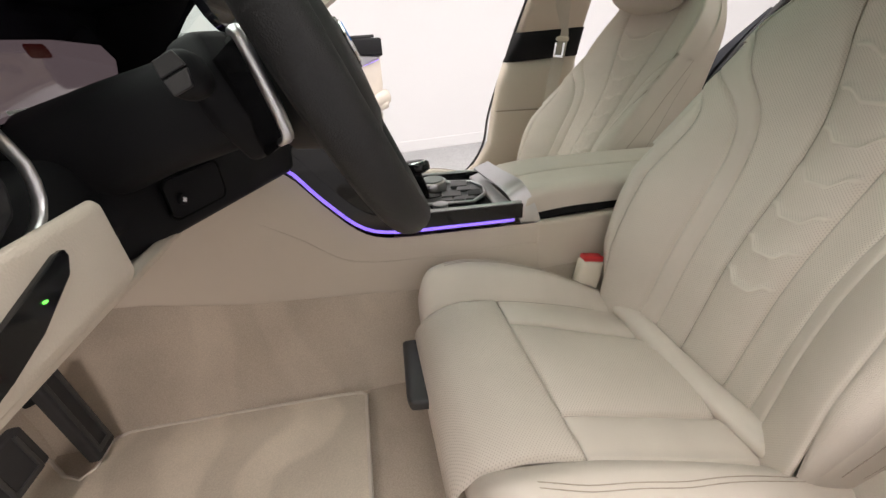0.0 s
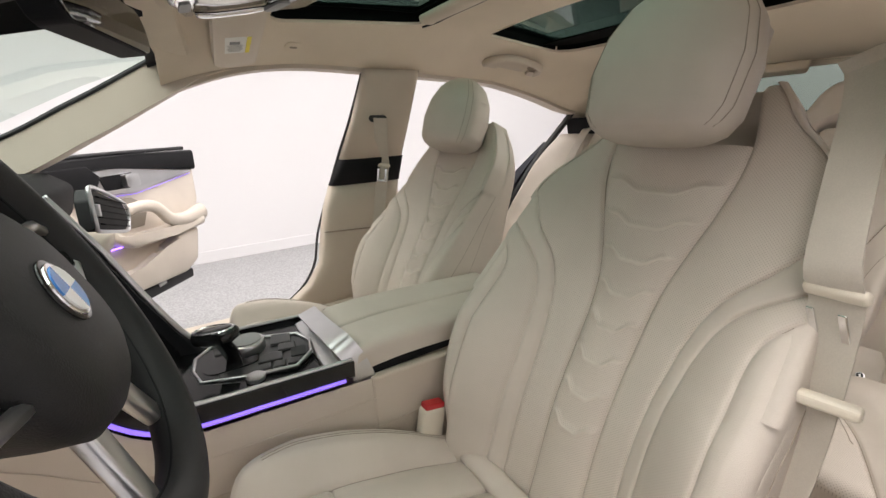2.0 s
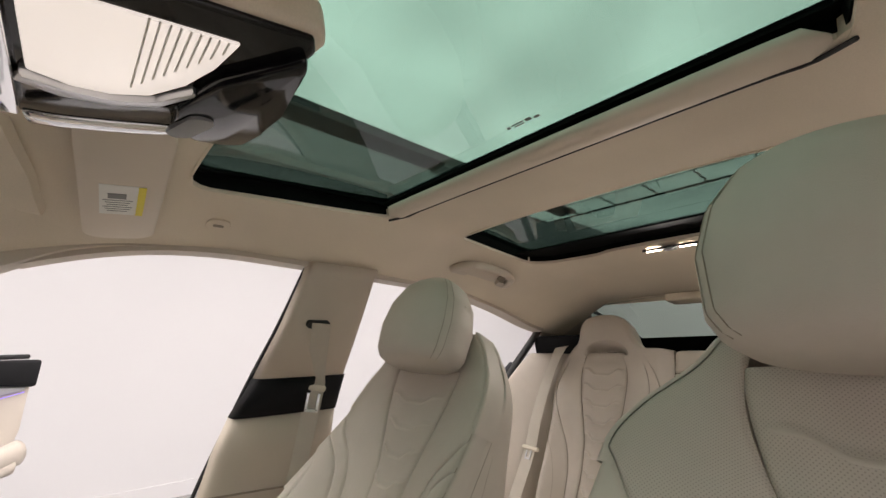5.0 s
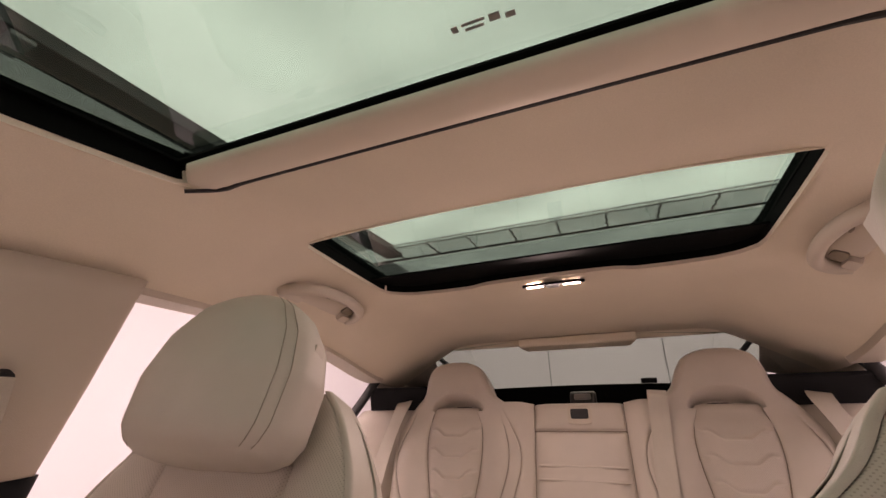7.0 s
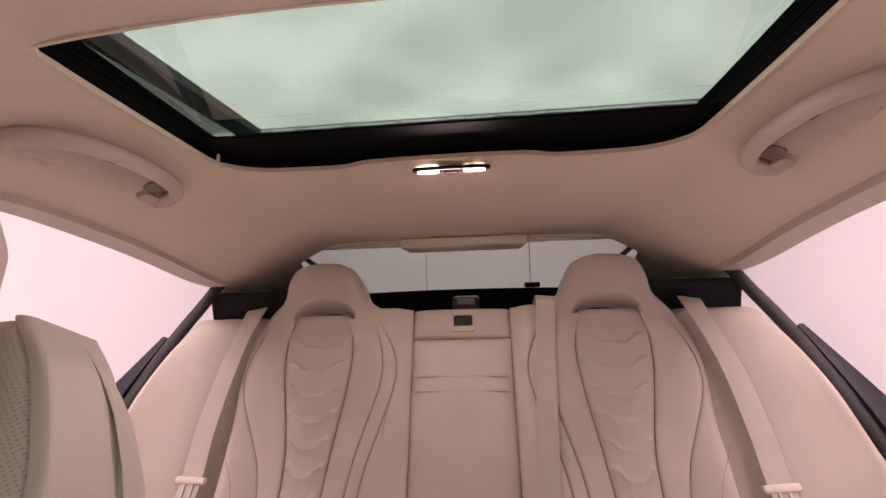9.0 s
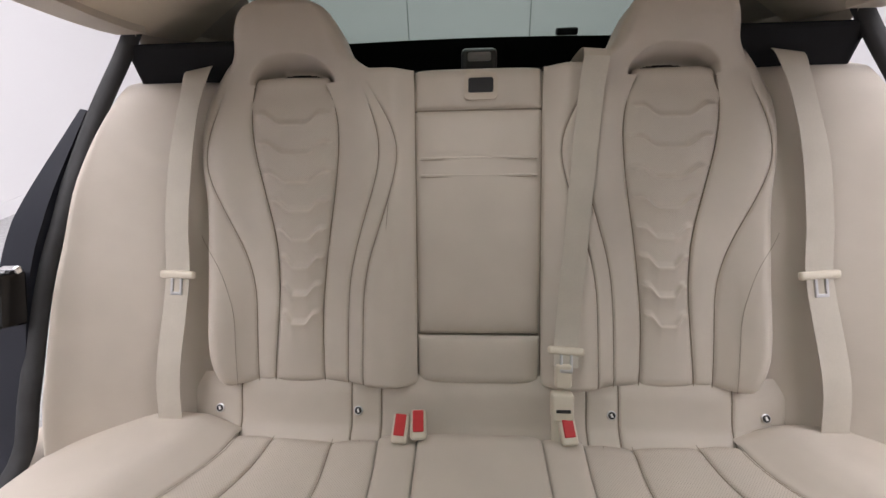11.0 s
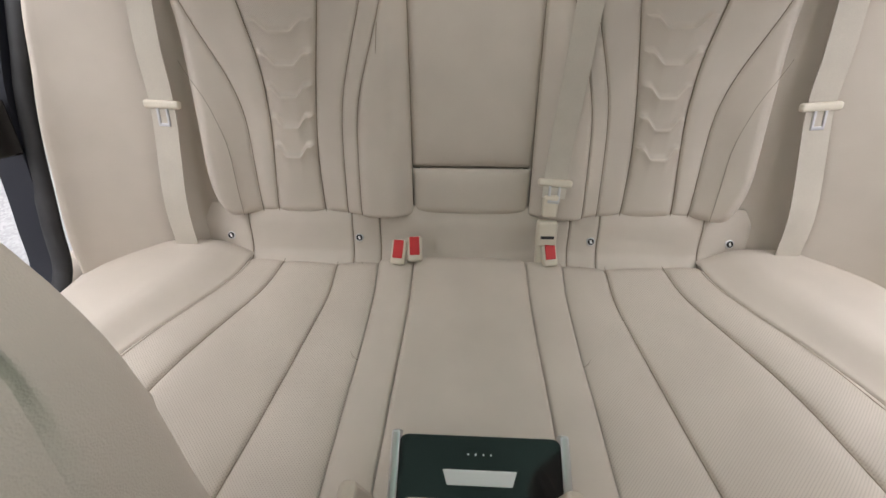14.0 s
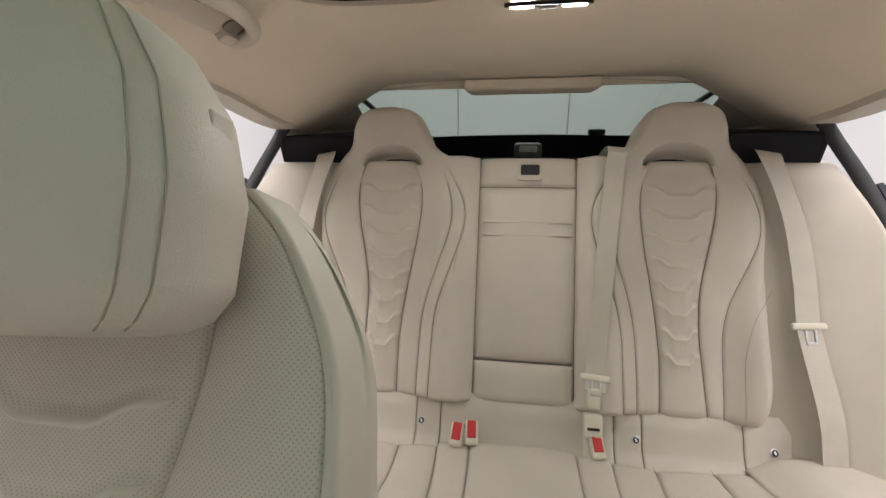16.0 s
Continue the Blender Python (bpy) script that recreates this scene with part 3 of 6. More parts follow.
    ss = np.linspace(S0 + 0.004, 0.26, 40)
    tube("seam", on(place, in_3(ss), ss, rear_height(in_3(ss), ss) + 0.0038), 0.0007, THREAD, back, n=5)
    bx = tab((-0.1, 0.472), (0.05, 0.476), (0.145, 0.50), (0.205, 0.54))
    ss = np.linspace(S0 + 0.004, 0.2, 40)
    tube("seam", on(place, bx(ss), ss, rear_height(bx(ss), ss) + 0.0040), 0.0006, BEIGE_THREAD, back, n=5)

# middle of the back: armrest flap with a latch above
MID = part("middle_backrest", box((0.22, 0.04, 0.56), pose(0, -0.20, 0.70, 22.8, 0, 0), 0.01), LEATHER, REAR)
cl, cr = (lambda s: np.full_like(s, -0.1185)), (lambda s: np.full_like(s, 0.1185))
quilt("top_pad", LEATHER, MID, rows_of(0.4345, 0.509, 14), cl, cr, RB, None, ("seam", "seam", "seam", "edge"), 14)
quilt("armrest_flap", LEATHER, MID, rows_of(0.003, 0.4315, 60), cl, cr, RB, None, ("seam", "seam", "seam", "seam"), 14,
      drop=lambda x, s: -0.003 * np.exp(-((s - 0.348) / 0.0025) ** 2) - 0.002 * np.exp(-((s - 0.323) / 0.0025) ** 2))
for s in (0.342, 0.310):
    tube("seam", on(RB, np.linspace(-0.108, 0.108, 16), np.full(16, s), 0.0137), 0.0029, LEATHER, MID, n=8)
    tube("seam", on(RB, np.linspace(-0.108, 0.108, 16), np.full(16, s - 0.0034), 0.0150), 0.0007, BEIGE_THREAD, MID, n=5)
quilt("lower_pad", LEATHER, MID, rows_of(S0, 0.0, 14), cl, cr, RB, lambda x, s: 0.006 + 0 * x, ("seam", "seam", "edge", "seam"), 14)
for s in (0.433, 0.0015):
    tube("seam", on(RB, np.linspace(-0.117, 0.117, 12), np.full(12, s), -0.004), 0.0016, THREAD, MID, n=5)
for x in (-0.12, 0.12):
    tube("seam", on(RB, np.full(30, x), np.linspace(S0, 0.50, 30), -0.004), 0.0018, THREAD, MID, n=5)

# the band of the seat with its child-seat anchors
band_y = tab((0, -0.030), (0.25, -0.006), (0.5, 0.009), (0.75, 0.024), (1, 0.052), soft=0.06)
band_z = tab((0, 0.466), (0.25, 0.438), (0.5, 0.405), (0.75, 0.380), (1, 0.362), soft=0.06)


def band_place(x, s, h):
    x, s = np.asarray(x, float), np.asarray(s, float)
    return np.stack([x, band_y(s) + 0.8 * h, band_z(s) + 0.6 * h], -1)


BAND = part("anchor_band", box((1.14, 0.05, 0.08), pose(0, -0.05, 0.40), 0.01), LEATHER, REAR)
edges = (-0.575, -0.478, -0.268, -0.207, 0.192, 0.252, 0.478, 0.575)
for a, b in zip(edges[:-1], edges[1:]):
    quilt("band_panel", LEATHER, BAND, np.linspace(0, 1, 24), lambda s, a=a: np.full_like(s, a), lambda s, b=b: np.full_like(s, b), band_place, None, ("seam", "seam", "flat", "flat"), 10, puff=0.0012, groove=0.0028, wide=0.0022)
for x in edges[1:-1]:
    tube("seam", on(band_place, np.full(16, x), np.linspace(0.02, 0.98, 16), -0.001), 0.0013, THREAD, BAND, n=5)
for x in (0.522, 0.238, -0.254, -0.537):
    c = Vector((x, 0.0105, 0.4060))
    m = Matrix.Translation(c) @ pose(0, 0, 0, -53, 0, 0)
    a = part("anchor_button", disc(0.009, 0.003, m, 0.001, 20), SATIN, BAND, "round metal-rimmed child-seat anchor button", True)
    part("dark_centre", disc(0.0068, 0.0036, m, 0.0005, 20), RUBBER, a)
    part("pictogram", box((0.004, 0.0075, 0.0006), m @ pose(0, 0, 0.0038, 0, 0, 20), 0.0002), WHITE, a)


# rear cushion
def cush_z(x, y):
    return 0.383 + 0.10 * (y - 0.05)


def cush_place(x, s, h):
    x, s = np.asarray(x, float), np.asarray(s, float)
    return np.stack([x, s, cush_z(x, s) + h], -1)


def cush_height(x, s):
    x = np.abs(x)
    return 0.03 * smooth01((x - 0.36) / 0.2) * smooth01((s - 0.02) / 0.3) - 0.012 * np.exp(-((x - 0.30) / 0.1) ** 2) + 0.0 * s


Y1 = 0.56
c_c = tab((0.03, 0.115), (0.17, 0.113), (0.29, 0.118), (0.36, 0.122), (0.42, 0.124), (Y1, 0.130), soft=0.03)
c_4 = tab((0.03, 0.193), (0.06, 0.190), (0.15, 0.184), (0.28, 0.187), (0.36, 0.193), (0.42, 0.195), (Y1, 0.202), soft=0.03)
c_2 = tab((0.03, 0.286), (0.06, 0.285), (0.145, 0.280), (0.22, 0.294), (0.30, 0.308), (0.36, 0.319), (0.42, 0.330), (Y1, 0.358), soft=0.03)
c_1 = tab((0.03, 0.398), (0.06, 0.400), (0.13, 0.409), (0.207, 0.442), (0.29, 0.475), (0.36, 0.500), (0.42, 0.515), (Y1, 0.55), soft=0.03)
c_o = tab((0.03, 0.472), (0.06, 0.475), (0.11, 0.482), (0.19, 0.520), (0.28, 0.565), (0.34, 0.600), (0.40, 0.625), (Y1, 0.68), soft=0.03)
CUSH = part("cushion", box((1.30, 0.46, 0.10), pose(0, 0.29, 0.315), 0.02), LEATHER, REAR)
rows = rows_of(0.045, Y1, 70)
quilt("middle_panel", LEATHER, CUSH, rows, lambda s: -c_c(s), c_c, cush_place, lambda x, s: 0.014 + 0 * x, ("seam", "seam", "edge", "edge"), 18, radius=0.03)
for m in (1, -1):
    def place(x, s, h, m=m):
        return cush_place(m * x, s, h)

    quilt("inner_panel", LEATHER, CUSH, rows, c_c, c_4, place, lambda x, s: 0.008 + 0 * x, ("seam", "seam", "edge", "edge"), 8, radius=0.03)
    quilt("seat_panel", PERF_STRONG, CUSH, rows, c_4, c_2, place, cush_height, ("seam", "seam", "edge", "edge"), 10, radius=0.03)
    quilt("seat_panel", PERF_STRONG, CUSH, rows, c_2, c_1, place, cush_height, ("seam", "seam", "edge", "edge"), 12, radius=0.03)
    quilt("seat_panel", PERF_STRONG, CUSH, rows, c_1, c_o, place, cush_height, ("seam", "seam", "edge", "edge"), 8, radius=0.03)
    far = lambda s: np.full_like(s, 0.765)
    quilt("side_pad", LEATHER, CUSH, rows_of(0.02, Y1, 50), c_o, far, place,
          lambda x, s: cush_height(x, s) + 0.035 * smooth01((x - c_o(s)) / 0.08), ("seam", "edge", "edge", "edge"), 12, radius=0.03, label="smooth beige side pad")
    for c in (c_c, c_4, c_2, c_1, c_o):
        ss = np.linspace(0.05, Y1 - 0.02, 40)
        tube("seam", on(place, c(ss), ss, cush_height(c(ss), ss) - 0.002), 0.0008, BEIGE_THREAD, CUSH, n=5)

    for lift, tb in ((0.0045, tab((0.06, 0.228), (0.15, 0.222), (0.25, 0.220), (0.275, 0.212), (0.295, 0.190))), (0.0065, tab((0.06, 0.462), (0.11, 0.470), (0.19, 0.507), (0.28, 0.552), (0.40, 0.610)))):
        ss = np.linspace(0.06, 0.295 if lift < 0.005 else 0.40, 40)
        tube("seam", on(place, tb(ss), ss, cush_height(tb(ss), ss) + lift), 0.0007, BEIGE_THREAD, CUSH, n=5)
# padded wings beside the back
wing_out = tab((0.35, 0.21), (0.44, 0.175), (0.52, 0.14), (0.6, 0.085), (0.685, 0.035), (0.75, -0.02), (0.84, -0.08), (0.90, -0.14), (0.95, -0.19), (1.0, -0.25), soft=0.03)
wing_side = tab((0.35, 0.745), (0.60, 0.742), (0.75, 0.735), (0.84, 0.727), (0.90, 0.717), (0.95, 0.703), (1.0, 0.675), soft=0.03)
for m in (1, -1):
    def wing(x, s, h, m=m):
        t = np.clip((x - 0.52) / 0.22, -0.2, 1)
        yi = -0.075 - (s - 0.537) * 0.42
        y = yi + (wing_out(s) - yi) * np.maximum(t, 0) ** 1.25 + 0.015 * np.sin(math.pi * t)
        xx = 0.52 + (wing_side(s) - 0.52) * np.sin(t * math.pi / 2)
        return np.stack([m * (xx - 0.3 * h), y + h, s + 0 * h], -1)
    quilt("wing", LEATHER, REAR, rows_of(0.36, 0.992, 54), lambda s: np.full_like(s, 0.500), lambda s: np.full_like(s, 0.74), wing, None,
          ("flat", "edge", "flat", "edge"), 16, radius=0.035, skirt=0.06, label="smooth beige padded wing beside the backrest",
          drop=lambda x, s: -0.004 * np.exp(-((s - 0.86 - 0.8 * (x - 0.6)) / 0.0025) ** 2) * smooth01((x - 0.58) / 0.01))


# ---- front seats ----
def rounded_section(pts, n=21):
    """A smooth curve through a few section points."""
    p = np.array([pts[0], *pts, pts[-1]], float)
    out = []
    for a in np.linspace(0, len(pts) - 1, n):
        i = min(int(a), len(pts) - 2)
        t = a - i
        q0, q1, q2, q3 = p[i:i + 4]
        out.append(0.5 * (2 * q1 + (q2 - q0) * t + (2 * q0 - 5 * q1 + 4 * q2 - q3) * t * t + (3 * q1 - q0 - 3 * q2 + q3) * t ** 3))
    return out


def front_seat(name, label, cx, y0, z0, yoff, lean=0.43, sink=1.0, wide=1.0, taper=0.1, bulge=0.006, head_dx=0.0, deep=1.08, head_h=0.220, head_mid=0.064, slim=False):
    seat = thing(name, label, "seat", "front seats")
    P = frame_place((cx, y0, z0), (1, 0, 0), (0, -lean, 0.9))
    top, bot = 0.0, -0.64
    inboard = -1 if cx > 0 else 1
    half_ins = tab((-0.64, 0.046), (-0.5, 0.046), (-0.4, 0.046), (-0.3, 0.047), (-0.25, 0.049), (-0.2, 0.054), (-0.16, 0.065), (-0.12, 0.077), (-0.08, 0.090), (-0.03, 0.102), (0.02, 0.107), (0.115, 0.09), soft=0.02)
    seam_b = tab((-0.64, 0.102), (-0.5, 0.100), (-0.4, 0.099), (-0.34, 0.103), (-0.29, 0.110), (-0.24, 0.120), (-0.2, 0.137), (-0.175, 0.158), (-0.155, 0.180), (-0.13, 0.198), (-0.10, 0.216), (-0.06, 0.240), (-0.03, 0.27), (0.115, 0.3), soft=0.012)
    seam_d = tab((-0.64, 0.134), (-0.5, 0.127), (-0.4, 0.125), (-0.34, 0.128), (-0.28, 0.136), (-0.235, 0.149), (-0.205, 0.168), (-0.185, 0.192), (-0.165, 0.220), (-0.14, 0.25), (-0.1, 0.3), (0.115, 0.35), soft=0.012)
    seam_c = tab((-0.64, 0.205), (-0.45, 0.205), (-0.31, 0.204), (-0.26, 0.200), (-0.22, 0.205), (-0.19, 0.235), (-0.1, 0.3), (0.115, 0.35), soft=0.02)
    out_b = tab((-0.62, 0.208), (-0.5, 0.236), (-0.4, 0.247), (-0.3, 0.249), (-0.2, 0.243), (-0.12, 0.236), (-0.06, 0.231), (-0.025, 0.214), (0.0, 0.198), (0.02, 0.182), (0.05, 0.150), (0.075, 0.136), (0.10, 0.124), (0.115, 0.105), soft=0.015)

    if slim:
        out_b = tab((-0.62, 0.208), (-0.5, 0.236), (-0.4, 0.245), (-0.3, 0.238), (-0.2, 0.222), (-0.12, 0.213), (-0.06, 0.208), (-0.025, 0.203), (0.0, 0.195), (0.02, 0.186), (0.05, 0.170), (0.075, 0.155), (0.10, 0.135), (0.115, 0.110), soft=0.015)

    def bol(x, s):
        b = np.interp(s, [-0.62, -0.5, -0.35, -0.2, -0.1, 0.02], [0.075, 0.10, 0.105, 0.065, 0.03, 0.005])
        lum = 0.02 * np.exp(-((s + 0.42) / 0.14) ** 2)
        return b * smooth01((np.abs(x) - 0.05) / 0.19) ** 1.1 + lum

    back = part("backrest", box((0.40, 0.05, 0.50), Matrix(((1, 0, 0, cx), (0, 1, 0, y0 + 0.055), (0, 0, 1, z0 - 0.29), (0, 0, 0, 1))) @ pose(0, 0, 0, 25.5), 0.02), LEATHER, seat)
    zero_l, zero_r = (lambda s: -half_ins(s)), half_ins
    lines = [-0.046 - 0.0563 * i for i in range(8)]
    ch = chevrons(lines, lambda s: 0 * s, half_ins, amp=0.0055, wave=0.017)
    quilt("quilted_insert", PERF, back, steps(bot, 0.02, FINE, 330), zero_l, zero_r, P, bol, ("seam", "seam", "edge", "flat"), 64, drop=ch, label="perforated quilted leather insert")
    lips(lines, lambda s: 0 * s, half_ins, P, bol, ch, back, wave=0.017)
    for m in (1, -1):
        def place(x, s, h, m=m):
            s = np.asarray(s, float)
            return P(m * x, np.where(s > -0.1, -0.1 + (s + 0.1) * (sink if m == inboard else 1.0), s), h)
        lim = lambda s: np.minimum(seam_b(s), out_b(s) - 0.004)
        lim2 = lambda s: np.minimum(seam_d(s), out_b(s) - 0.003)
        lim3 = lambda s: np.minimum(seam_c(s), out_b(s) - 0.0025)
        quilt("side_panel", PERF, back, rows_of(bot, 0.113, 80), half_ins, lim, place, bol, ("seam", "seam", "edge", "edge"), 16, radius=0.02, groove=0.003)
        quilt("piped_strip", LEATHER, back, rows_of(bot, -0.055, 90), lim, lim2, place, bol, ("seam", "seam", "edge", "flat"), 8, puff=0.003, groove=0.003)
        quilt("bolster_face", PERF_SOFT, back, rows_of(bot, -0.14, 70), lim2, lim3, place, bol, ("seam", "seam", "edge", "flat"), 10, puff=0.003, groove=0.003, label="softly perforated bolster face")
        quilt("bolster", LEATHER, back, rows_of(bot - 0.005, -0.14, 70), lim3, out_b, place, bol, ("seam", "edge", "edge", "flat"), 14, radius=0.035, skirt=0.03, puff=0.003, groove=0.002)
        quilt("shoulder_lining", LEATHER, back, rows_of(-0.30, -0.04, 24), lambda s: lim(s) - 0.002, lambda s: out_b(s) + 0.001, place, lambda x, s: bol(x, s) - 0.004, ("flat", "edge", "flat", "flat"), 8, radius=0.012, skirt=0.03)
        # narrow rounded shoulder edge above the bolster
        quilt("shoulder", LEATHER, back, rows_of(-0.1, 0.113, 34), lambda s: lim(s) - 0.001, lambda s: out_b(s) + 0.004, place, bol, ("flat", "edge", "flat", "edge"), 5, radius=0.006, skirt=0.05)
        for c, a, b in ((half_ins, bot, 0.01), (lim, bot, -0.065), (lim2, bot, -0.16), (lim3, bot, -0.20)):
            ss = np.linspace(a, b, 60)
            tube("seam", on(place, c(ss), ss, bol(c(ss), ss) - 0.0042), 0.0011, BEIGE_THREAD, back, n=5)
        # side and back shell
        ss = np.linspace(bot - 0.02, 0.113, 56)
        sec = []
        for s in ss:
            w = float(out_b(s))
            hb = float(bol(np.array(w), np.array(s))) - 0.03
            sec.append((s, w, hb))
        th = np.interp(ss, [-0.62, -0.45, -0.2, -0.05, 0.06, 0.115], [0.15, 0.15, 0.122, 0.105, 0.088, 0.066] if slim else [0.15, 0.15, 0.12, 0.09, 0.055, 0.03])
        v, f = [], []
        for (s, w, hb), t in zip(sec, th):
            g = bulge * math.exp(-((s - 0.015) / 0.085) ** 2)
            ring_pts = ((w - 0.004, hb), (w + 0.002 + 0.35 * g, hb - 0.02), (w + 0.001 + g, -t * 0.5), (w - 0.012 + g, -t * 0.85), (w - min(0.06, w * 0.5), -t), (0.0, -t - 0.012))
            for u, d in rounded_section(ring_pts):
                v.append(place(np.array(u), np.array(s), np.array(d)))
        k = 21
        for i in range(len(sec) - 1):
            for j in range(k - 1):
                f.append((i * k + j, i * k + j + 1, (i + 1) * k + j + 1, (i + 1) * k + j))
        mesh_part("back_shell", v, f, LEATHER, back, "smooth beige leather back shell")
        for share in (0.10, 0.46):
            run = [place(np.array(w + 0.0022), np.array(s), np.array((hb - 0.02) * (1 - share) - t * 0.5 * share)) for (s, w, hb), t in zip(sec, th)]
            tube("shell_seam", run[6:-4], 0.0009, BEIGE_THREAD, back, n=5)
    # headrest
    head = None
    secs = []
    N = 26
    for i in range(N):
        u = i / (N - 1)
        s = 0.008 + head_h * u
        a = np.interp(u, [0, 0.03, 0.12, 0.4, 0.65, 0.85, 0.95, 1.0], [0.094, 0.109, 0.122, 0.127, 0.115, 0.086, 0.056, 0.020]) * wide
        b = np.interp(u, [0, 0.03, 0.12, 0.4, 0.65, 0.85, 0.95, 1.0], [0.036, 0.043, 0.049, 0.053, 0.050, 0.041, 0.028, 0.010]) * deep
        mid = head_mid + 0.028 * u - 0.01 * u * u
        o = P(np.array(head_dx), np.array(s), np.array(mid))
        ax = np.array([a, 0, 0])
        nb = np.array([0, 0.9, 0.43]) * b
        secs.append((o, ax, nb))
    head = loft("headrest", secs, LEATHER, seat, "smooth beige leather headrest with stitched side panels", power=2.5, n=56)
    nvec = np.array([0, 0.9, lean])
    nvec /= np.linalg.norm(nvec)
    base0 = P(np.array(0.0), np.array(0.0), np.array(0.064))

    def tapered(p):
        """Narrow the headrest towards its back."""
        p = np.array(p, float)
        rel = np.clip((0.052 - (p - base0) @ nvec) / 0.104, 0, 1)
        p[0] = cx + head_dx + (p[0] - cx - head_dx) * (1 - taper * rel ** 1.4)
        return p
    for vert in head.data.vertices:
        vert.co = tapered(vert.co)

    def head_pt(u, ang, lift=0.0005):
        i = u * (N - 1)
        k = min(int(i), N - 2)
        t = i - k
        o = secs[k][0] * (1 - t) + secs[k + 1][0] * t
        a = secs[k][1] * (1 - t) + secs[k + 1][1] * t
        b = secs[k][2] * (1 - t) + secs[k + 1][2] * t
        c, s_ = math.cos(ang), math.sin(ang)
        c, s_ = math.copysign(abs(c) ** (2 / 2.5), c), math.copysign(abs(s_) ** (2 / 2.5), s_)
        return tapered(o + a * c * (1 + lift * 10) + b * s_ * (1 + lift * 20))
    for ang in (0.62, 0.42, math.pi - 0.62, math.pi - 0.42):
        tube("seam", [head_pt(u, ang + 0.25 * (u - 0.5) ** 2 * (1 if ang < 1.5 else -1)) for u in np.linspace(0.02, 0.93, 30)], 0.0007, BEIGE_THREAD, head, n=5)
    for m in (1, -1):
        bpos = head_pt(0.5, 0.0 if m > 0 else math.pi, 0)
        part("button", box((0.004, 0.020, 0.052), Matrix.Translation(Vector(bpos)) @ pose(-m * 0.0062, -0.004, 0, 22), 0.0015), LEATHER, head, "small beige release button")
        tube("post", [P(np.array(m * 0.06), np.array(s), np.array(-0.01)) for s in (-0.03, 0.02)], 0.007, BLACK, head)

    # cushion
    zoff = z0 - 1.031
    cz = tab((0.86, 0.425), (0.95, 0.452), (1.1, 0.508), (1.26, 0.568), (1.34, 0.582), (1.42, 0.584))

    def cplace(x, s, h):
        x, s = np.asarray(x, float), np.asarray(s, float)
        return np.stack([cx + x, s + yoff + 0 * h, cz(s) + zoff + h], -1)

    def chh(x, s):
        return 0.050 * (0.45 + 0.55 * smooth01((s - 0.95) / 0.22)) * smooth01((np.abs(x) - 0.15) / 0.065) + 0.006 * np.exp(-(x / 0.12) ** 2)
    cush = part("cushion", box((0.40, 0.42, 0.06), Matrix.Translation((cx, 1.13 + yoff, 0.40 + zoff)), 0.02), LEATHER, seat)
    part("cushion_core", box((0.40, 0.10, 0.11), Matrix.Translation((cx, 1.312 + yoff, 0.485 + zoff)), 0.02), LEATHER, cush)
    q0 = tab((0.86, 0.085), (1.0, 0.092), (1.265, 0.098), (1.42, 0.10))
    qs = tab((0.86, 0.172), (1.1, 0.172), (1.265, 0.165), (1.34, 0.158), (1.42, 0.152))
    qo = tab((0.86, 0.225), (1.0, 0.240), (1.2, 0.262), (1.30, 0.260), (1.355, 0.245), (1.385, 0.222), (1.402, 0.19), soft=0.012)
    quilt("seat_panel", PERF, cush, rows_of(0.87, 1.2652, 40), lambda s: -q0(s), q0, cplace, chh, ("seam", "seam", "flat", "seam"), 18)
    quilt("front_roll", PERF, cush, rows_of(1.2648, 1.42, 30), lambda s: -qs(s), qs, cplace, lambda x, s: 0.008 - 0.020 * smooth01((s - 1.33) / 0.09) + 0 * x, ("seam", "seam", "seam", "edge"), 24, radius=0.045, skirt=0.05)
    roll = [(cx + x, 1.000 + yoff, 0.486 + zoff + 0.010 * (x / 0.17) ** 2) for x in np.linspace(-0.175, 0.175, 20)]
    tube("rear_roll", roll, 0.024, LEATHER, cush, n=14, ry=0.017)
    ss = np.linspace(-0.162, 0.162, 20)
    tube("seam", on(cplace, ss, np.full(20, 1.265), -0.003), 0.0010, BEIGE_THREAD, cush, n=5)
    for m in (1, -1):
        def place(x, s, h, m=m):
            return cplace(m * x, s, h)
        quilt("seat_panel", LEATHER, cush, rows_of(0.87, 1.2652, 40), q0, qs, place, chh, ("seam", "seam", "flat", "seam"), 10)
        quilt("bolster", LEATHER, cush, rows_of(0.88, 1.402, 60), qs, qo, place, chh, ("seam", "edge", "flat", "edge"), 18, radius=0.034, skirt=0.05)
        for c in (q0, qs):
            ss = np.linspace(0.88, 1.26, 30)
            tube("seam", on(place, c(ss), ss, chh(c(ss), ss) - 0.0042), 0.0010, BEIGE_THREAD, cush, n=5)
        for off in (0.030, 0.036):
            ss = np.linspace(0.90, 1.345, 40)
            cc = qo(ss) - off
            tube("seam", on(place, cc, ss, chh(cc, ss) + 0.0045 - (0.034 - np.sqrt(0.034 ** 2 - np.maximum(0.034 - off, 0) ** 2))), 0.0006, BEIGE_THREAD, cush, n=5)
        pts = [(m * float(qo(s)) * 0.975 + cx, s + yoff, float(cz(s)) - 0.06 + zoff) for s in np.linspace(0.88, 1.38, 14)]
        sweep("side_skirt", pts, [(-0.012, -0.13), (0.012, -0.13), (0.010, 0.05), (-0.012, 0.05)], TRIM, cush)
    part("front_skirt", box((0.34, 0.03, 0.10), Matrix.Translation((cx, 1.375 + yoff, 0.46 + zoff)), 0.012), TRIM, cush)
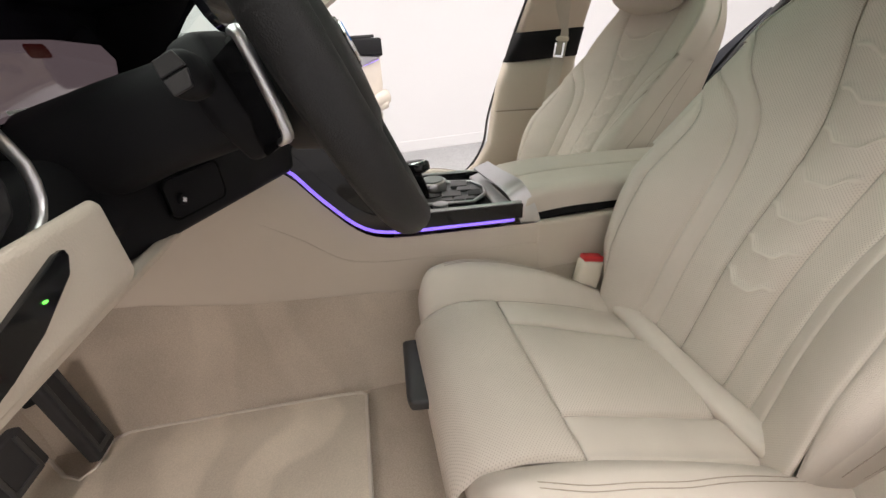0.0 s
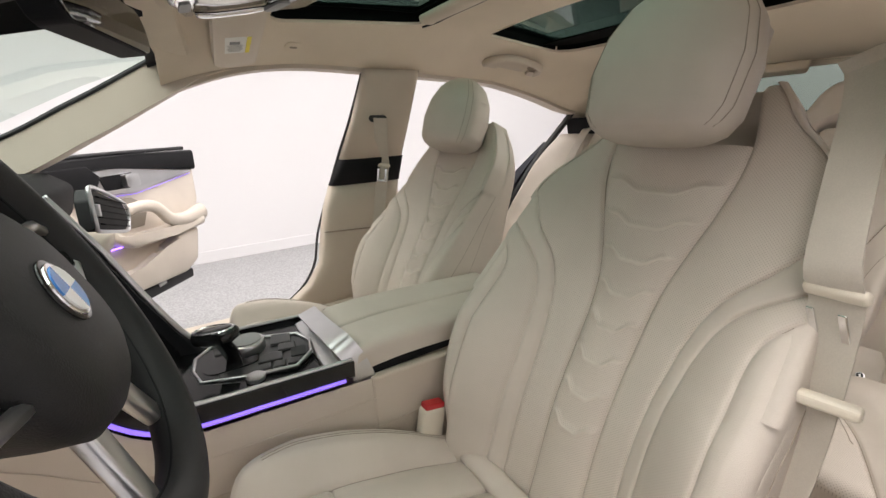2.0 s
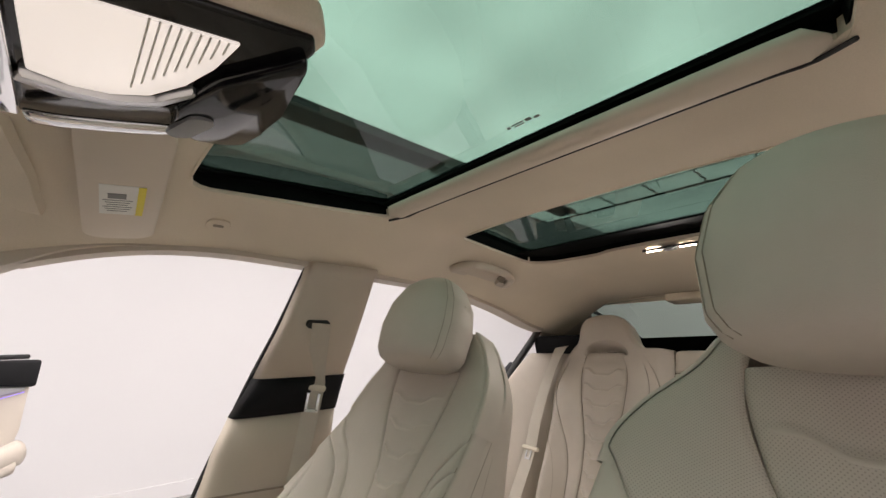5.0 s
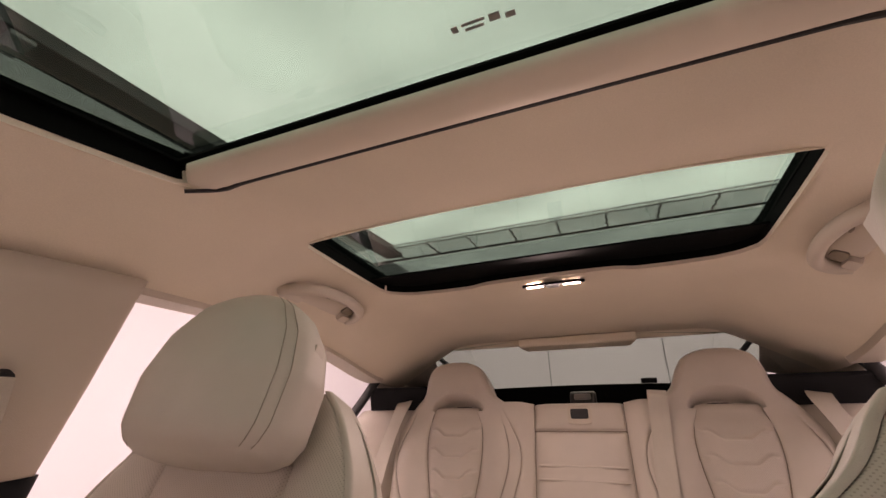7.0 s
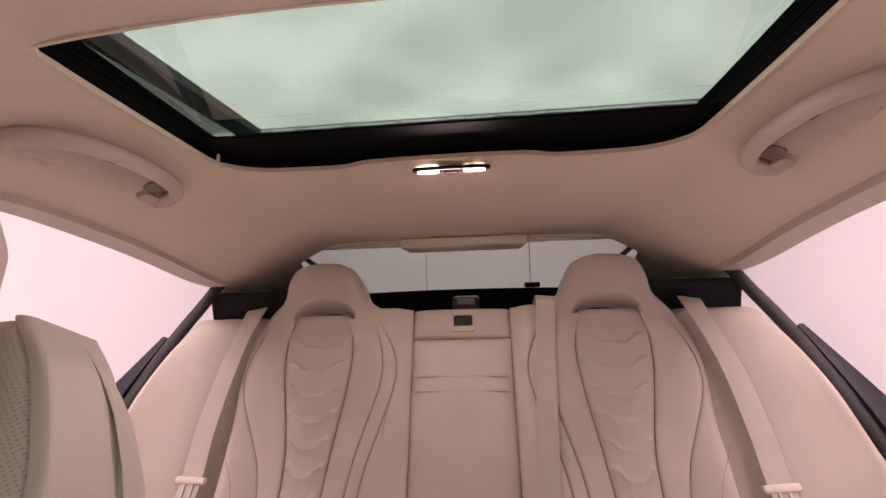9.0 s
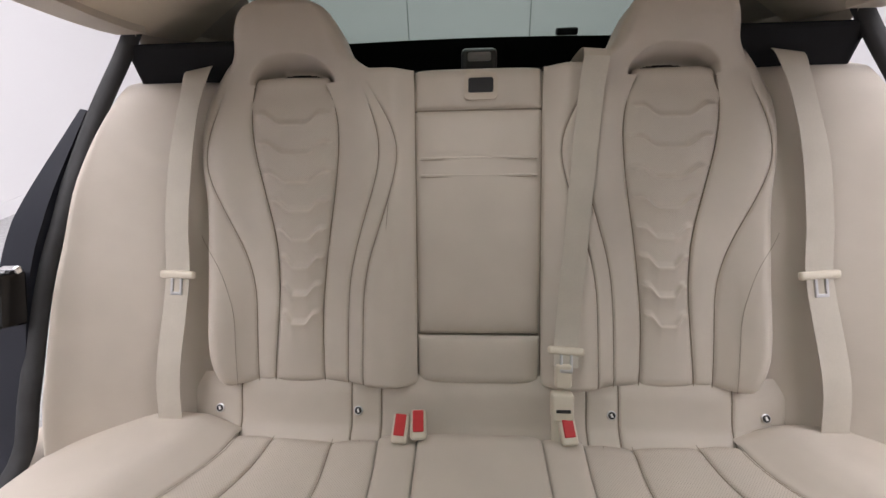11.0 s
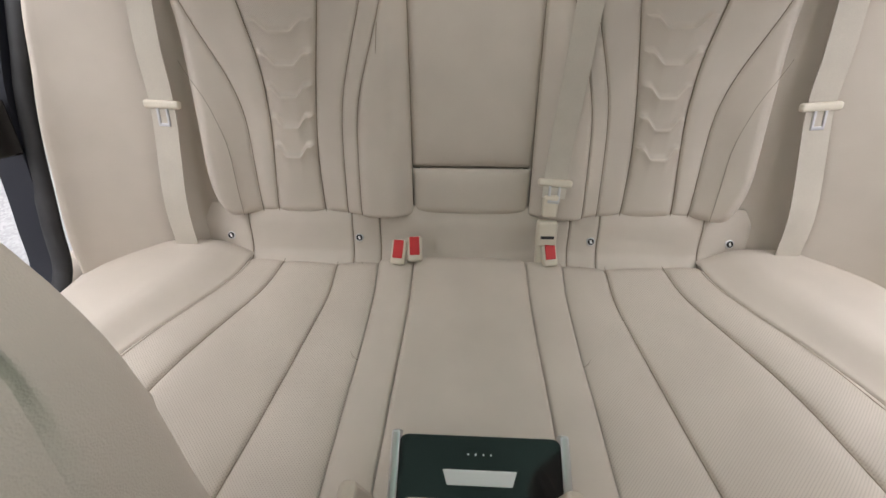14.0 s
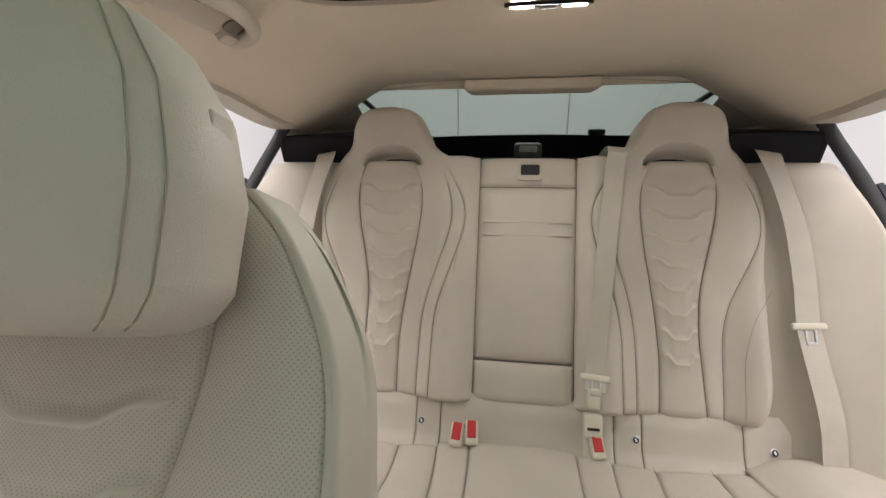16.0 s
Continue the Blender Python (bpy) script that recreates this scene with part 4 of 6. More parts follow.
    part("seat_base", box((0.40, 0.36, 0.09), Matrix.Translation((cx, 1.14 + yoff, 0.372 + zoff * 0.6)), 0.01), BLACK, seat, "black plastic seat base on rails")
    lever = Matrix.Translation((cx + 0.065, 1.415 + yoff + 0.014, 0.490 + zoff * 0.2))
    part("thigh_lever", prism([(-0.075, -0.016), (0.055, -0.020), (0.070, -0.012), (0.070, 0.012), (-0.055, 0.020), (-0.070, 0.016)], 0.020, lever, 0.006, 3), STALK_GREY, seat, "black plastic thigh support lever", True)
    return seat


front_seat("driver_seat", "beige quilted leather sports seat behind the steering wheel", -0.380, 0.700, 0.983, -0.020, 0.405, 0.80, 0.99, 0.22)
front_seat("passenger_seat", "beige quilted leather sports seat beside the open door", 0.360, 0.593, 0.955, -0.10, wide=1.02, taper=0.0, bulge=0.006, head_dx=-0.020, deep=1.30, head_h=0.205, head_mid=0.052, slim=True)


# ---- car body: floor, headliner, glass, pillars ----
BODY = thing("car_body", "car body shell with beige trim and dark glass roof", "car", kind="structure")
zc = tab((-0.45, 1.195), (-0.2, 1.250), (0.05, 1.290), (0.3, 1.325), (0.7, 1.350), (1.0, 1.345), (1.2, 1.303), (1.40, 1.248))
zr = tab((-0.45, 1.06), (-0.25, 1.085), (-0.03, 1.15), (0.23, 1.205), (0.57, 1.218), (0.77, 1.228), (0.99, 1.236), (1.14, 1.222), (1.25, 1.192), (1.40, 1.13))
xr = tab((-0.45, 0.63), (-0.25, 0.655), (0.1, 0.635), (0.6, 0.61), (1.0, 0.61), (1.40, 0.62))


def roof_z(x, y):
    t = (np.abs(x) - 0.405) / (xr(y) - 0.405)
    t = (t + np.sqrt(t * t + 0.02)) / 2.01
    return zc(y) - (zc(y) - zr(y)) * np.clip(t, 0, 1)


def lined_z(x, y):
    """The headliner dips round the overhead console."""
    return roof_z(x, y) - 0.028 * smooth01((y - 1.10) / 0.09) * smooth01((0.24 - np.abs(x)) / 0.12) * smooth01((1.345 - y) / 0.04)


def cutter(points, z0, z1):
    return part("cutter", prism(points, z1 - z0, Matrix.Translation((0, 0, z0)), 0), BLACK)


def cut(ob, cutters):
    for c in cutters:
        md = ob.modifiers.new("cut", "BOOLEAN")
        md.operation, md.object, md.solver = "DIFFERENCE", c, "EXACT"
    bpy.context.view_layer.update()
    me = bpy.data.meshes.new_from_object(ob.evaluated_get(bpy.context.evaluated_depsgraph_get()))
    ob.modifiers.clear()
    ob.data = me
    for c in cutters:
        bpy.data.objects.remove(c)


def sheet(name, ys, us, fz, fx, thick, mat, parent, label=""):
    """A curved sheet over rows ys and columns us in -1..1, given a thickness upwards."""
    n, k = len(ys), len(us)
    v, f = [], []
    for dz in (0, thick):
        for y in ys:
            for u in us:
                x = u * float(fx(y))
                v.append((x, y, float(fz(np.array(x), np.array(y))) + dz))
    for i in range(n - 1):
        for j in range(k - 1):
            a = i * k + j
            f.append((a, a + 1, a + k + 1, a + k))
            b = a + n * k
            f.append((b, b + k, b + k + 1, b + 1))
    loop = [j for j in range(k)] + [i * k + k - 1 for i in range(1, n)] + [(n - 1) * k + j for j in range(k - 2, -1, -1)] + [i * k for i in range(n - 2, 0, -1)]
    for a, b in zip(loop, loop[1:] + loop[:1]):
        f.append((b, a, a + n * k, b + n * k))
    return mesh_part(name, v, f, mat, parent, label)


def moved(points, x, y):
    return [(px + x, py + y) for px, py in points]


FRONT_HOLE = [(-0.37, 0.655), (0.37, 0.655), (0.4, 0.661), (0.416, 0.682), (0.439, 0.93), (0.437, 1.04), (0.433, 1.065), (0.422, 1.085), (0.398, 1.095), (0.2, 1.099), (0.0, 1.101), (-0.2, 1.099), (-0.398, 1.095), (-0.422, 1.085), (-0.433, 1.065), (-0.437, 1.04), (-0.439, 0.93), (-0.416, 0.682), (-0.4, 0.661)]
REAR_HOLE = [(-0.398, 0.420), (-0.408, 0.405), (-0.408, 0.14), (-0.400, 0.105), (-0.375, 0.075), (-0.33, 0.058), (-0.2, 0.052), (-0.14, 0.066), (0.0, 0.070), (0.14, 0.066), (0.2, 0.052), (0.33, 0.058), (0.375, 0.075), (0.400, 0.105), (0.408, 0.14), (0.408, 0.405), (0.398, 0.420), (0.2, 0.430), (0.0, 0.432), (-0.2, 0.430)]
headliner = sheet("headliner", np.linspace(-0.43, 1.34, 75), np.linspace(-1, 1, 49), lined_z, xr, 0.02, HEADLINER_CLOTH, BODY, "beige cloth headliner")
cut(headliner, [cutter(FRONT_HOLE, 1.1, 1.6), cutter(REAR_HOLE, 1.1, 1.6)])
headliner.data.set_sharp_from_angle(angle=radians(35))


def glass_panel(name, points, lift):
    """Curved roof glass over a hole."""
    return sheet(name, np.linspace(min(p[1] for p in points) - 0.03, max(p[1] for p in points) + 0.03, 14), np.linspace(-1, 1, 15),
              lambda x, y: roof_z(x * 0.7, y) + lift, lambda y: 0.50, 0.004, GLASS_GREEN, BODY, "green tinted glass roof panel")


glass_panel("roof_glass", FRONT_HOLE, 0.022)
glass_panel("roof_glass", REAR_HOLE, 0.022)


def strip_on_roof(name, pts, w, lift, mat, parent, thick=0.004):
    p = [(x, y, float(roof_z(np.array(x * 0.7), np.array(y))) + lift) for x, y in pts]
    return sweep(name, p, [(-w / 2, -thick), (w / 2, -thick), (w / 2, 0), (-w / 2, 0)], mat, parent)


for hole in (FRONT_HOLE, REAR_HOLE):
    loop_ = spline([(x, y, float(roof_z(np.array(x), np.array(y))) + 0.018) for x, y in hole + hole[:1]], 160)[:-1]
    sweep("opening_rim", loop_, [(-0.002, -0.019), (0.002, -0.019), (0.002, -0.011), (-0.002, -0.011)], HEADLINER_CLOTH, BODY, "beige lip of the roof opening", closed=True)
    mid_y = sum(p[1] for p in hole) / len(hole)
    sweep("glass_seal", [(p[0] * 0.994, mid_y + (p[1] - mid_y) * 0.989, p[2]) for p in loop_], [(-0.0015, -0.011), (0.0015, -0.011), (0.0015, 0.030), (-0.0015, 0.030)], FRIT, BODY, "black seal under the roof glass", closed=True)
# black printed borders
for x in (-1, 1):
    strip_on_roof("frit_side", [(x * float(np.interp(y, [0.62, 0.68, 0.93, 1.03, 1.08, 1.14], [0.446, 0.450, 0.471, 0.464, 0.448, 0.40])), y) for y in np.linspace(0.62, 1.14, 20)], 0.09, 0.021, FRIT, BODY)
strip_on_roof("frit_front", [(x, 1.118) for x in np.linspace(-0.48, 0.48, 12)], 0.05, 0.0203, FRIT, BODY)
strip_on_roof("frit_rear", [(x, 0.664) for x in np.linspace(-0.44, 0.44, 12)], 0.05, 0.0203, FRIT, BODY)
strip_on_roof("frit_rear", [(x, 0.092) for x in np.linspace(-0.45, 0.45, 16)], 0.17, 0.021, FRIT, BODY)
for x in (-1, 1):
    strip_on_roof("frit_side", [(x * (0.436 - 0.004 * (y - 0.1) / 0.35), y) for y in np.linspace(0.03, 0.47, 8)], 0.06, 0.0205, FRIT, BODY)
blind = np.linspace(-0.398, 0.398, 40)
bp_ = [(x, 0.664 + 0.004 * (x / 0.4) ** 6, float(roof_z(np.array(x), np.array(0.664))) - 0.002) for x in blind]
bulge_ = [(0.027 * math.cos(a), -0.013 * math.sin(a)) for a in np.linspace(0, math.pi, 11)] + [(-0.027, 0.008), (0.027, 0.008)]
cap_ = np.sqrt(np.clip(1 - np.clip((np.abs(blind) - 0.385) / 0.0135, 0, 0.99) ** 2, 0.02, 1))
sweep("blind_cassette", bp_, bulge_, CASSETTE_CLOTH, BODY, "rolled sunshade cassette strip", scale=cap_)
tube("cassette_gap", spline([(x, 0.634 + 0.03 * smooth01((abs(x) - 0.385) / 0.03), float(roof_z(np.array(x), np.array(0.634))) - 0.0035) for x in np.linspace(-0.415, 0.415, 24)], 60), 0.0030, RUBBER, BODY, n=6)
# outer roof skin
sheet("roof_skin", np.linspace(-0.43, 0.01, 10), np.linspace(-1, 1, 15), lambda x, y: roof_z(x, y) + 0.045, lambda y: xr(y) + 0.02, 0.004, BLUEBLACK, BODY)
sheet("roof_skin", np.linspace(0.45, 0.63, 6), np.linspace(-1, 1, 15), lambda x, y: roof_z(x, y) + 0.045, lambda y: xr(y) + 0.02, 0.004, BLUEBLACK, BODY)
sheet("roof_skin", np.linspace(1.09, 1.36, 6), np.linspace(-1, 1, 15), lambda x, y: roof_z(x, y) + 0.045, lambda y: xr(y) + 0.02, 0.004, BLUEBLACK, BODY)
for m in (1, -1):
    ys = np.linspace(-0.28, 1.30, 43)
    rail = [(m * (float(xr(y)) + 0.012), y, float(zr(y)) + 0.012) for y in ys]
    sweep("roof_rail", rail, [(-0.03, -0.014), (0.03, -0.014), (0.034, 0.0), (0.03, 0.04), (-0.03, 0.04)], TRIM, BODY, "beige roof rail trim")
    tube("door_seal", [(x + m * 0.030, y, z - 0.002) for x, y, z in rail], 0.006, RUBBER, BODY, n=6)
    # windscreen pillar
    pil = spline([(m * 0.602, 1.08, 1.240), (m * 0.606, 1.20, 1.243), (m * 0.61, 1.30, 1.2155), (m * 0.615, 1.40, 1.162), (m * 0.622, 1.47, 1.122), (m * 0.63, 1.54, 1.085), (m * 0.66, 1.70, 1.005), (m * 0.72, 2.05, 0.88)], 28)
    sweep("windscreen_pillar", pil, [(-0.035, -0.045), (0.035, -0.045), (0.04, 0.0), (0.02, 0.045), (-0.03, 0.04)], TRIM, BODY, "beige windscreen pillar trim", scale=np.minimum(1.0, 0.22 + np.arange(28) / 8))
    tube("windscreen_seal", [(x - m * 0.030, y, z + 0.046) for x, y, z in pil[5:]], 0.006, RUBBER, BODY, n=6)

# small maker's marks printed on the roof glass
for gx, gy in ((-0.06, 0.735), (0.03, 0.115)):
    gz = float(roof_z(np.array(gx * 0.7), np.array(gy))) + 0.0205
    for dx, dy, w, h in ((0.0, 0.0, 0.010, 0.008), (0.020, 0.002, 0.022, 0.003), (0.020, -0.004, 0.018, 0.003), (-0.014, -0.003, 0.009, 0.006), (0.038, 0.0, 0.006, 0.007)):
        part("glass_mark", box((w, h, 0.0006), pose(gx + dx, gy + dy, gz), 0), PRINT, BODY)

header = [(x, 1.338 - 0.05 * (x / 0.6) ** 2, float(roof_z(np.clip(x, -0.46, 0.46), np.array(1.338 - 0.05 * (x / 0.6) ** 2))) - 0.004) for x in np.linspace(-0.585, 0.585, 25)]
sweep("header_trim", header, [(-0.035, -0.006), (0.030, -0.006), (0.036, 0.004), (0.030, 0.012), (-0.035, 0.012)], HEADLINER_CLOTH, BODY, "beige windscreen header trim")


# windscreen and rear window
def pane(name, rows, mat, parent, label):
    v, f = [], []
    k = 17
    for (y, z, half, bow) in rows:
        for u in np.linspace(-1, 1, k):
            v.append((u * half, y - bow * u * u, z - 0.03 * u * u))
    for i in range(len(rows) - 1):
        for j in range(k - 1):
            f.append((i * k + j, i * k + j + 1, (i + 1) * k + j + 1, (i + 1) * k + j))
    ob = mesh_part(name, v, f, mat, parent, label)
    return ob


pane("windscreen", [(1.33, 1.295, 0.60, 0.06), (1.6, 1.21, 0.64, 0.10), (1.9, 1.10, 0.70, 0.16), (2.25, 0.95, 0.76, 0.24)], GLASS_CLEAR, BODY, "pale green tinted windscreen")
pane("windscreen_frit", [(1.325, 1.291, 0.60, 0.06), (1.352, 1.282, 0.605, 0.063)], FRIT, BODY, "black printed windscreen border")
pane("windscreen_frit", [(1.348, 1.283, 0.22, 0.0), (1.42, 1.260, 0.19, 0.0), (1.53, 1.226, 0.15, 0.0)], FRIT, BODY, "black printed windscreen border")
pane("rear_window", [(-0.42, 1.205, 0.53, -0.0), (-0.7, 1.115, 0.57, -0.05), (-1.0, 1.01, 0.6, -0.1), (-1.15, 0.95, 0.6, -0.12)], GLASS_REAR, BODY, "grey green tinted rear window")

# floor, firewall, sills and rear closing panels
part("floor_pan", box((1.56, 2.7, 0.04), pose(0, 1.05, 0.335), 0.01), CARPET, BODY, "beige carpeted car floor")
for m in (1, -1):
    part("sill", box((0.15, 1.9, 0.2), pose(m * 0.79, 1.0, 0.318), 0.03, 3), TRIM, BODY, "beige sill trim")
    part("sill_skin", box((0.06, 1.9, 0.26), pose(m * 0.90, 1.0, 0.25), 0.02, 3), BLUEBLACK, BODY)
    part("quarter_panel", box((0.05, 1.0, 0.75), pose(m * 0.83, -0.72, 0.42), 0.02, 3), BLUEBLACK, BODY, "dark blue painted rear quarter")
part("firewall", box((1.5, 0.04, 0.75), pose(0, 2.3, 0.58), 0.01), CARPET, BODY)
part("boot_wall", box((1.6, 0.04, 0.8), pose(0, -1.15, 0.6), 0.01), BLACK, BODY)
part("boot_floor", box((1.6, 1.2, 0.04), pose(0, -0.6, 0.25), 0.01), BLACK, BODY)
part("parcel_shelf", box((1.30, 0.82, 0.03), pose(0, -0.74, 0.972), 0.008), FRIT, BODY, "black felt parcel shelf")


# ---- pillars, seals and rear trim ----
for m in (1, -1):
    secs = []
    for z, x, ya, yb, d in ((1.235, 0.595, 0.585, 0.785, 0.030), (1.20, 0.605, 0.592, 0.79, 0.030), (1.08, 0.660, 0.60, 0.815, 0.032), (0.950, 0.720, 0.612, 0.850, 0.034)):
        secs.append(((m * x, (ya + yb) / 2, z), (0, (yb - ya) / 2, 0), (d, 0, 0)))
    loft("centre_pillar", secs, TRIM, BODY, "beige upper centre pillar trim", power=5, n=32)
    secs = []
    for z, x, ya, yb in ((0.952, 0.722, 0.606, 0.853), (0.91, 0.732, 0.612, 0.868), (0.862, 0.740, 0.62, 0.892)):
        secs.append(((m * x, (ya + yb) / 2, z), (0, (yb - ya) / 2, 0), (0.037, 0, 0)))
    loft("pillar_band", secs, BLACK, BODY, "black band across the centre pillar", power=5, n=32)
    secs = []
    for z, x, ya, yb in ((0.865, 0.740, 0.622, 0.890), (0.78, 0.748, 0.625, 0.92), (0.70, 0.752, 0.63, 0.938), (0.58, 0.757, 0.62, 0.958), (0.50, 0.765, 0.60, 1.01), (0.44, 0.775, 0.57, 1.09), (0.40, 0.78, 0.54, 1.22)):
        secs.append(((m * x, (ya + yb) / 2, z), (0, (yb - ya) / 2, 0), (0.034, 0, 0)))
    loft("lower_pillar", secs, TRIM, BODY, "beige lower centre pillar trim", power=5, n=32)
    tube("pillar_gap", [(m * 0.716, y, 0.700 - 0.06 * (0.94 - y)) for y in np.linspace(0.66, 0.935, 8)], 0.0025, THREAD, BODY, n=5)
    sealp = spline([(m * 0.615, 0.782, 1.225), (m * 0.68, 0.816, 1.08), (m * 0.745, 0.86, 0.93), (m * 0.775, 0.942, 0.70), (m * 0.785, 0.975, 0.56), (m * 0.80, 1.06, 0.455), (m * 0.81, 1.2, 0.412), (m * 0.81, 1.8, 0.40)], 50)
    tube("door_seal", sealp, 0.005, RUBBER, BODY, n=6)
    # rear door opening: seal and painted jamb behind it
    rear = spline([(m * 0.662, -0.300, 1.098), (m * 0.688, -0.274, 1.045), (m * 0.728, -0.194, 0.937), (m * 0.752, -0.058, 0.781), (m * 0.763, 0.014, 0.684), (m * 0.768, 0.108, 0.54), (m * 0.78, 0.17, 0.44), (m * 0.79, 0.30, 0.40)], 50)
    sweep("rear_door_seal", rear, ring(0.013, 10, 0.017), RUBBER, BODY, "black rubber seal of the rear door opening", up=(m, 0, 0))
    jamb = rear + np.array([m * 0.034, -0.004, -0.006])
    bulge = np.array([0.015 * math.exp(-((i - 22) / 10) ** 2) for i in range(50)])
    jamb[:, 1] += bulge
    jamb = jamb[9:]
    bulge = bulge[9:]
    jamb[:, 2] += bulge
    sweep("door_jamb", jamb, [(-0.012, -0.032), (0.009, -0.032), (0.014, 0.0), (0.008, 0.022), (-0.012, 0.025)], BLUEBLACK, BODY, "dark blue painted rear door jamb", up=(m, 0, 0), scale=np.minimum(1.0, 0.25 + np.arange(len(jamb)) / 16))
    part("striker", box((0.03, 0.012, 0.012), pose(m * 0.765, 0.035, 0.745), 0.003), CHROME, BODY, "bright door striker")
    part("striker_plate", box((0.012, 0.045, 0.09), pose(m * 0.77, 0.055, 0.70, 25), 0.004), PIANO, BODY)
    # black corner trim between wing, shelf and roof
    part("corner_trim", prism([(-0.275, 1.064), (-0.75, 1.064), (-0.78, 0.90), (-0.31, 0.90)], 0.255, Matrix(((0, 0, m, m * 0.43), (1, 0, 0, 0), (0, 1, 0, 0), (0, 0, 0, 1))), 0.01), BLACK, BODY, "black rear corner trim")
    # rear pillar closing between roof and glass
    v = [(m * 0.50, -0.40, 1.185), (m * 0.655, -0.27, 1.10), (m * 0.66, -0.30, 1.055), (m * 0.62, -0.62, 1.055), (m * 0.545, -0.66, 1.08), (m * 0.52, -0.5, 1.14)]
    mesh_part("rear_pillar", v, [(0, 1, 2, 3, 4, 5)], TRIM, BODY, "beige rear pillar trim", smooth=False)
part("header_lip", prism([(-0.185, 0.0), (0.185, 0.0), (0.165, -0.055), (-0.165, -0.055)], 0.03, pose(-0.006, -0.385, 1.178, 15), 0.008, 3), HEADLINER_CLOTH, BODY, "raised lip over the rear window")
part("rear_header", box((1.0, 0.02, 0.03), pose(0, -0.432, 1.20, -14), 0.006), HEADLINER_CLOTH, BODY)
BRAKE = part("brake_lamp", box((0.078, 0.06, 0.046), pose(-0.006, -0.435, 1.010), 0.010, 3), STALK_GREY, BODY, "small grey high brake lamp housing")
part("lamp_window", box((0.050, 0.004, 0.018), pose(-0.006, -0.4045, 1.018), 0.004), GREY, BRAKE, "pale grey lamp window")
part("sensor_pod", box((0.046, 0.03, 0.016), pose(-0.207, -0.50, 1.060), 0.004), BLACK, BODY)
sweep("shelf_lip", spline([(-0.56, -0.40, 1.02), (-0.40, -0.47, 1.045), (0.0, -0.52, 1.053), (0.40, -0.47, 1.045), (0.56, -0.40, 1.02)], 30), [(-0.02, -0.09), (0.02, -0.09), (0.016, 0.0), (-0.016, 0.0)], FRIT, BODY, "black edge of the parcel shelf below the glass")
tube("glass_edge", [(0.51, -0.42, 1.187), (0.475, -0.62, 1.11), (0.44, -0.9, 1.02)], 0.008, RUBBER, BODY, n=6)
tube("glass_edge", [(-0.51, -0.42, 1.187), (-0.475, -0.62, 1.11), (-0.44, -0.9, 1.02)], 0.008, RUBBER, BODY, n=6)


# ---- seat belts ----
def belt(name, label, pts, normals, tongue_at, metal, width=0.047):
    t = thing(name, label, "seat belt", "seat belts")
    p = spline(pts, 50)
    nn = spline(normals, 50) if len(normals) == len(pts) else np.broadcast_to(np.array(normals[0], float), (50, 3))
    sweep("webbing", p, [(-width / 2, -0.0008), (width / 2, -0.0008), (width / 2, 0.0008), (-width / 2, 0.0008)], WEB, t, up=nn)
    if tongue_at is not None:
        c = p[tongue_at]
        tan = p[min(tongue_at + 1, 49)] - p[tongue_at - 1]
        tan /= np.linalg.norm(tan)
        n_ = np.array(nn[tongue_at], float)
        side = np.cross(tan, n_)
        side /= np.linalg.norm(side)
        n_ = np.cross(side, tan)
        m = Matrix(((side[0], tan[0], n_[0], c[0]), (side[1], tan[1], n_[1], c[1]), (side[2], tan[2], n_[2], c[2]), (0, 0, 0, 1)))
        big = 1.5 if metal is CHROME else 1.0
        grip = part("tongue", box((width + (0.008 if big > 1 else 0.022), 0.015, 0.012), m, 0.005, 3), IVORY, t, "ivory plastic belt tongue", True)
        sgn, lift = 1, 0.003 if big == 1.0 else 0.018
        for dx in (-0.009, 0.009):
            part("blade", box((0.005 * big, 0.03 * big, 0.003), m @ pose(dx * big, sgn * 0.022 * big, lift), 0.001), metal, grip, "metal belt blade")
        part("blade", box((0.023 * big, 0.006 * big, 0.003), m @ pose(0, sgn * 0.036 * big, lift), 0.001), metal, grip, "metal belt blade")
    return t


up_f = [(0, 0.9, 0.4)]
up_r = [(0, 0.25, 1), (0, 0.35, 1), (0, 0.8, 0.7)] + [(0, 0.9, 0.4)] * 5
belt("rear_belt", "beige rear seat belt hanging beside the backrest", [(0.600, -0.42, 0.985), (0.556, -0.31, 1.014), (0.530, -0.232, 1.005), (0.558, -0.178, 0.895), (0.573, -0.115, 0.765), (0.578, -0.070, 0.660), (0.588, 0.02, 0.515), (0.594, 0.055, 0.42)], up_r, 33, SATIN)
belt("rear_belt", "beige rear seat belt hanging beside the backrest", [(-0.605, -0.42, 0.985), (-0.566, -0.31, 1.014), (-0.542, -0.232, 1.005), (-0.580, -0.170, 0.875), (-0.592, -0.112, 0.755), (-0.597, -0.070, 0.660), (-0.614, 0.02, 0.515), (-0.622, 0.055, 0.42)], up_r, 33, SATIN)
belt("middle_belt", "beige middle seat belt running down to its buckle", [(-0.205, -0.36, 0.99)] + [tuple(RB(np.array(x), np.array(s), rear_height(np.array(x), np.array(s)) + 0.012)) for x, s in ((-0.203, 0.52), (-0.199, 0.46), (-0.188, 0.33), (-0.176, 0.18), (-0.162, 0.02))] + [(-0.157, 0.006, 0.522)], up_f, 47, SATIN, 0.044)
mb = thing("middle_buckle", "ivory plastic belt buckle standing between the seats", "buckle", "belt buckles")
part("body", box((0.040, 0.028, 0.05), pose(-0.152, 0.030, 0.452, 25), 0.006, 3), IVORY, mb, smooth=True)
part("slot", box((0.026, 0.004, 0.006), pose(-0.152, 0.045, 0.453, 25), 0.001), RUBBER, mb)
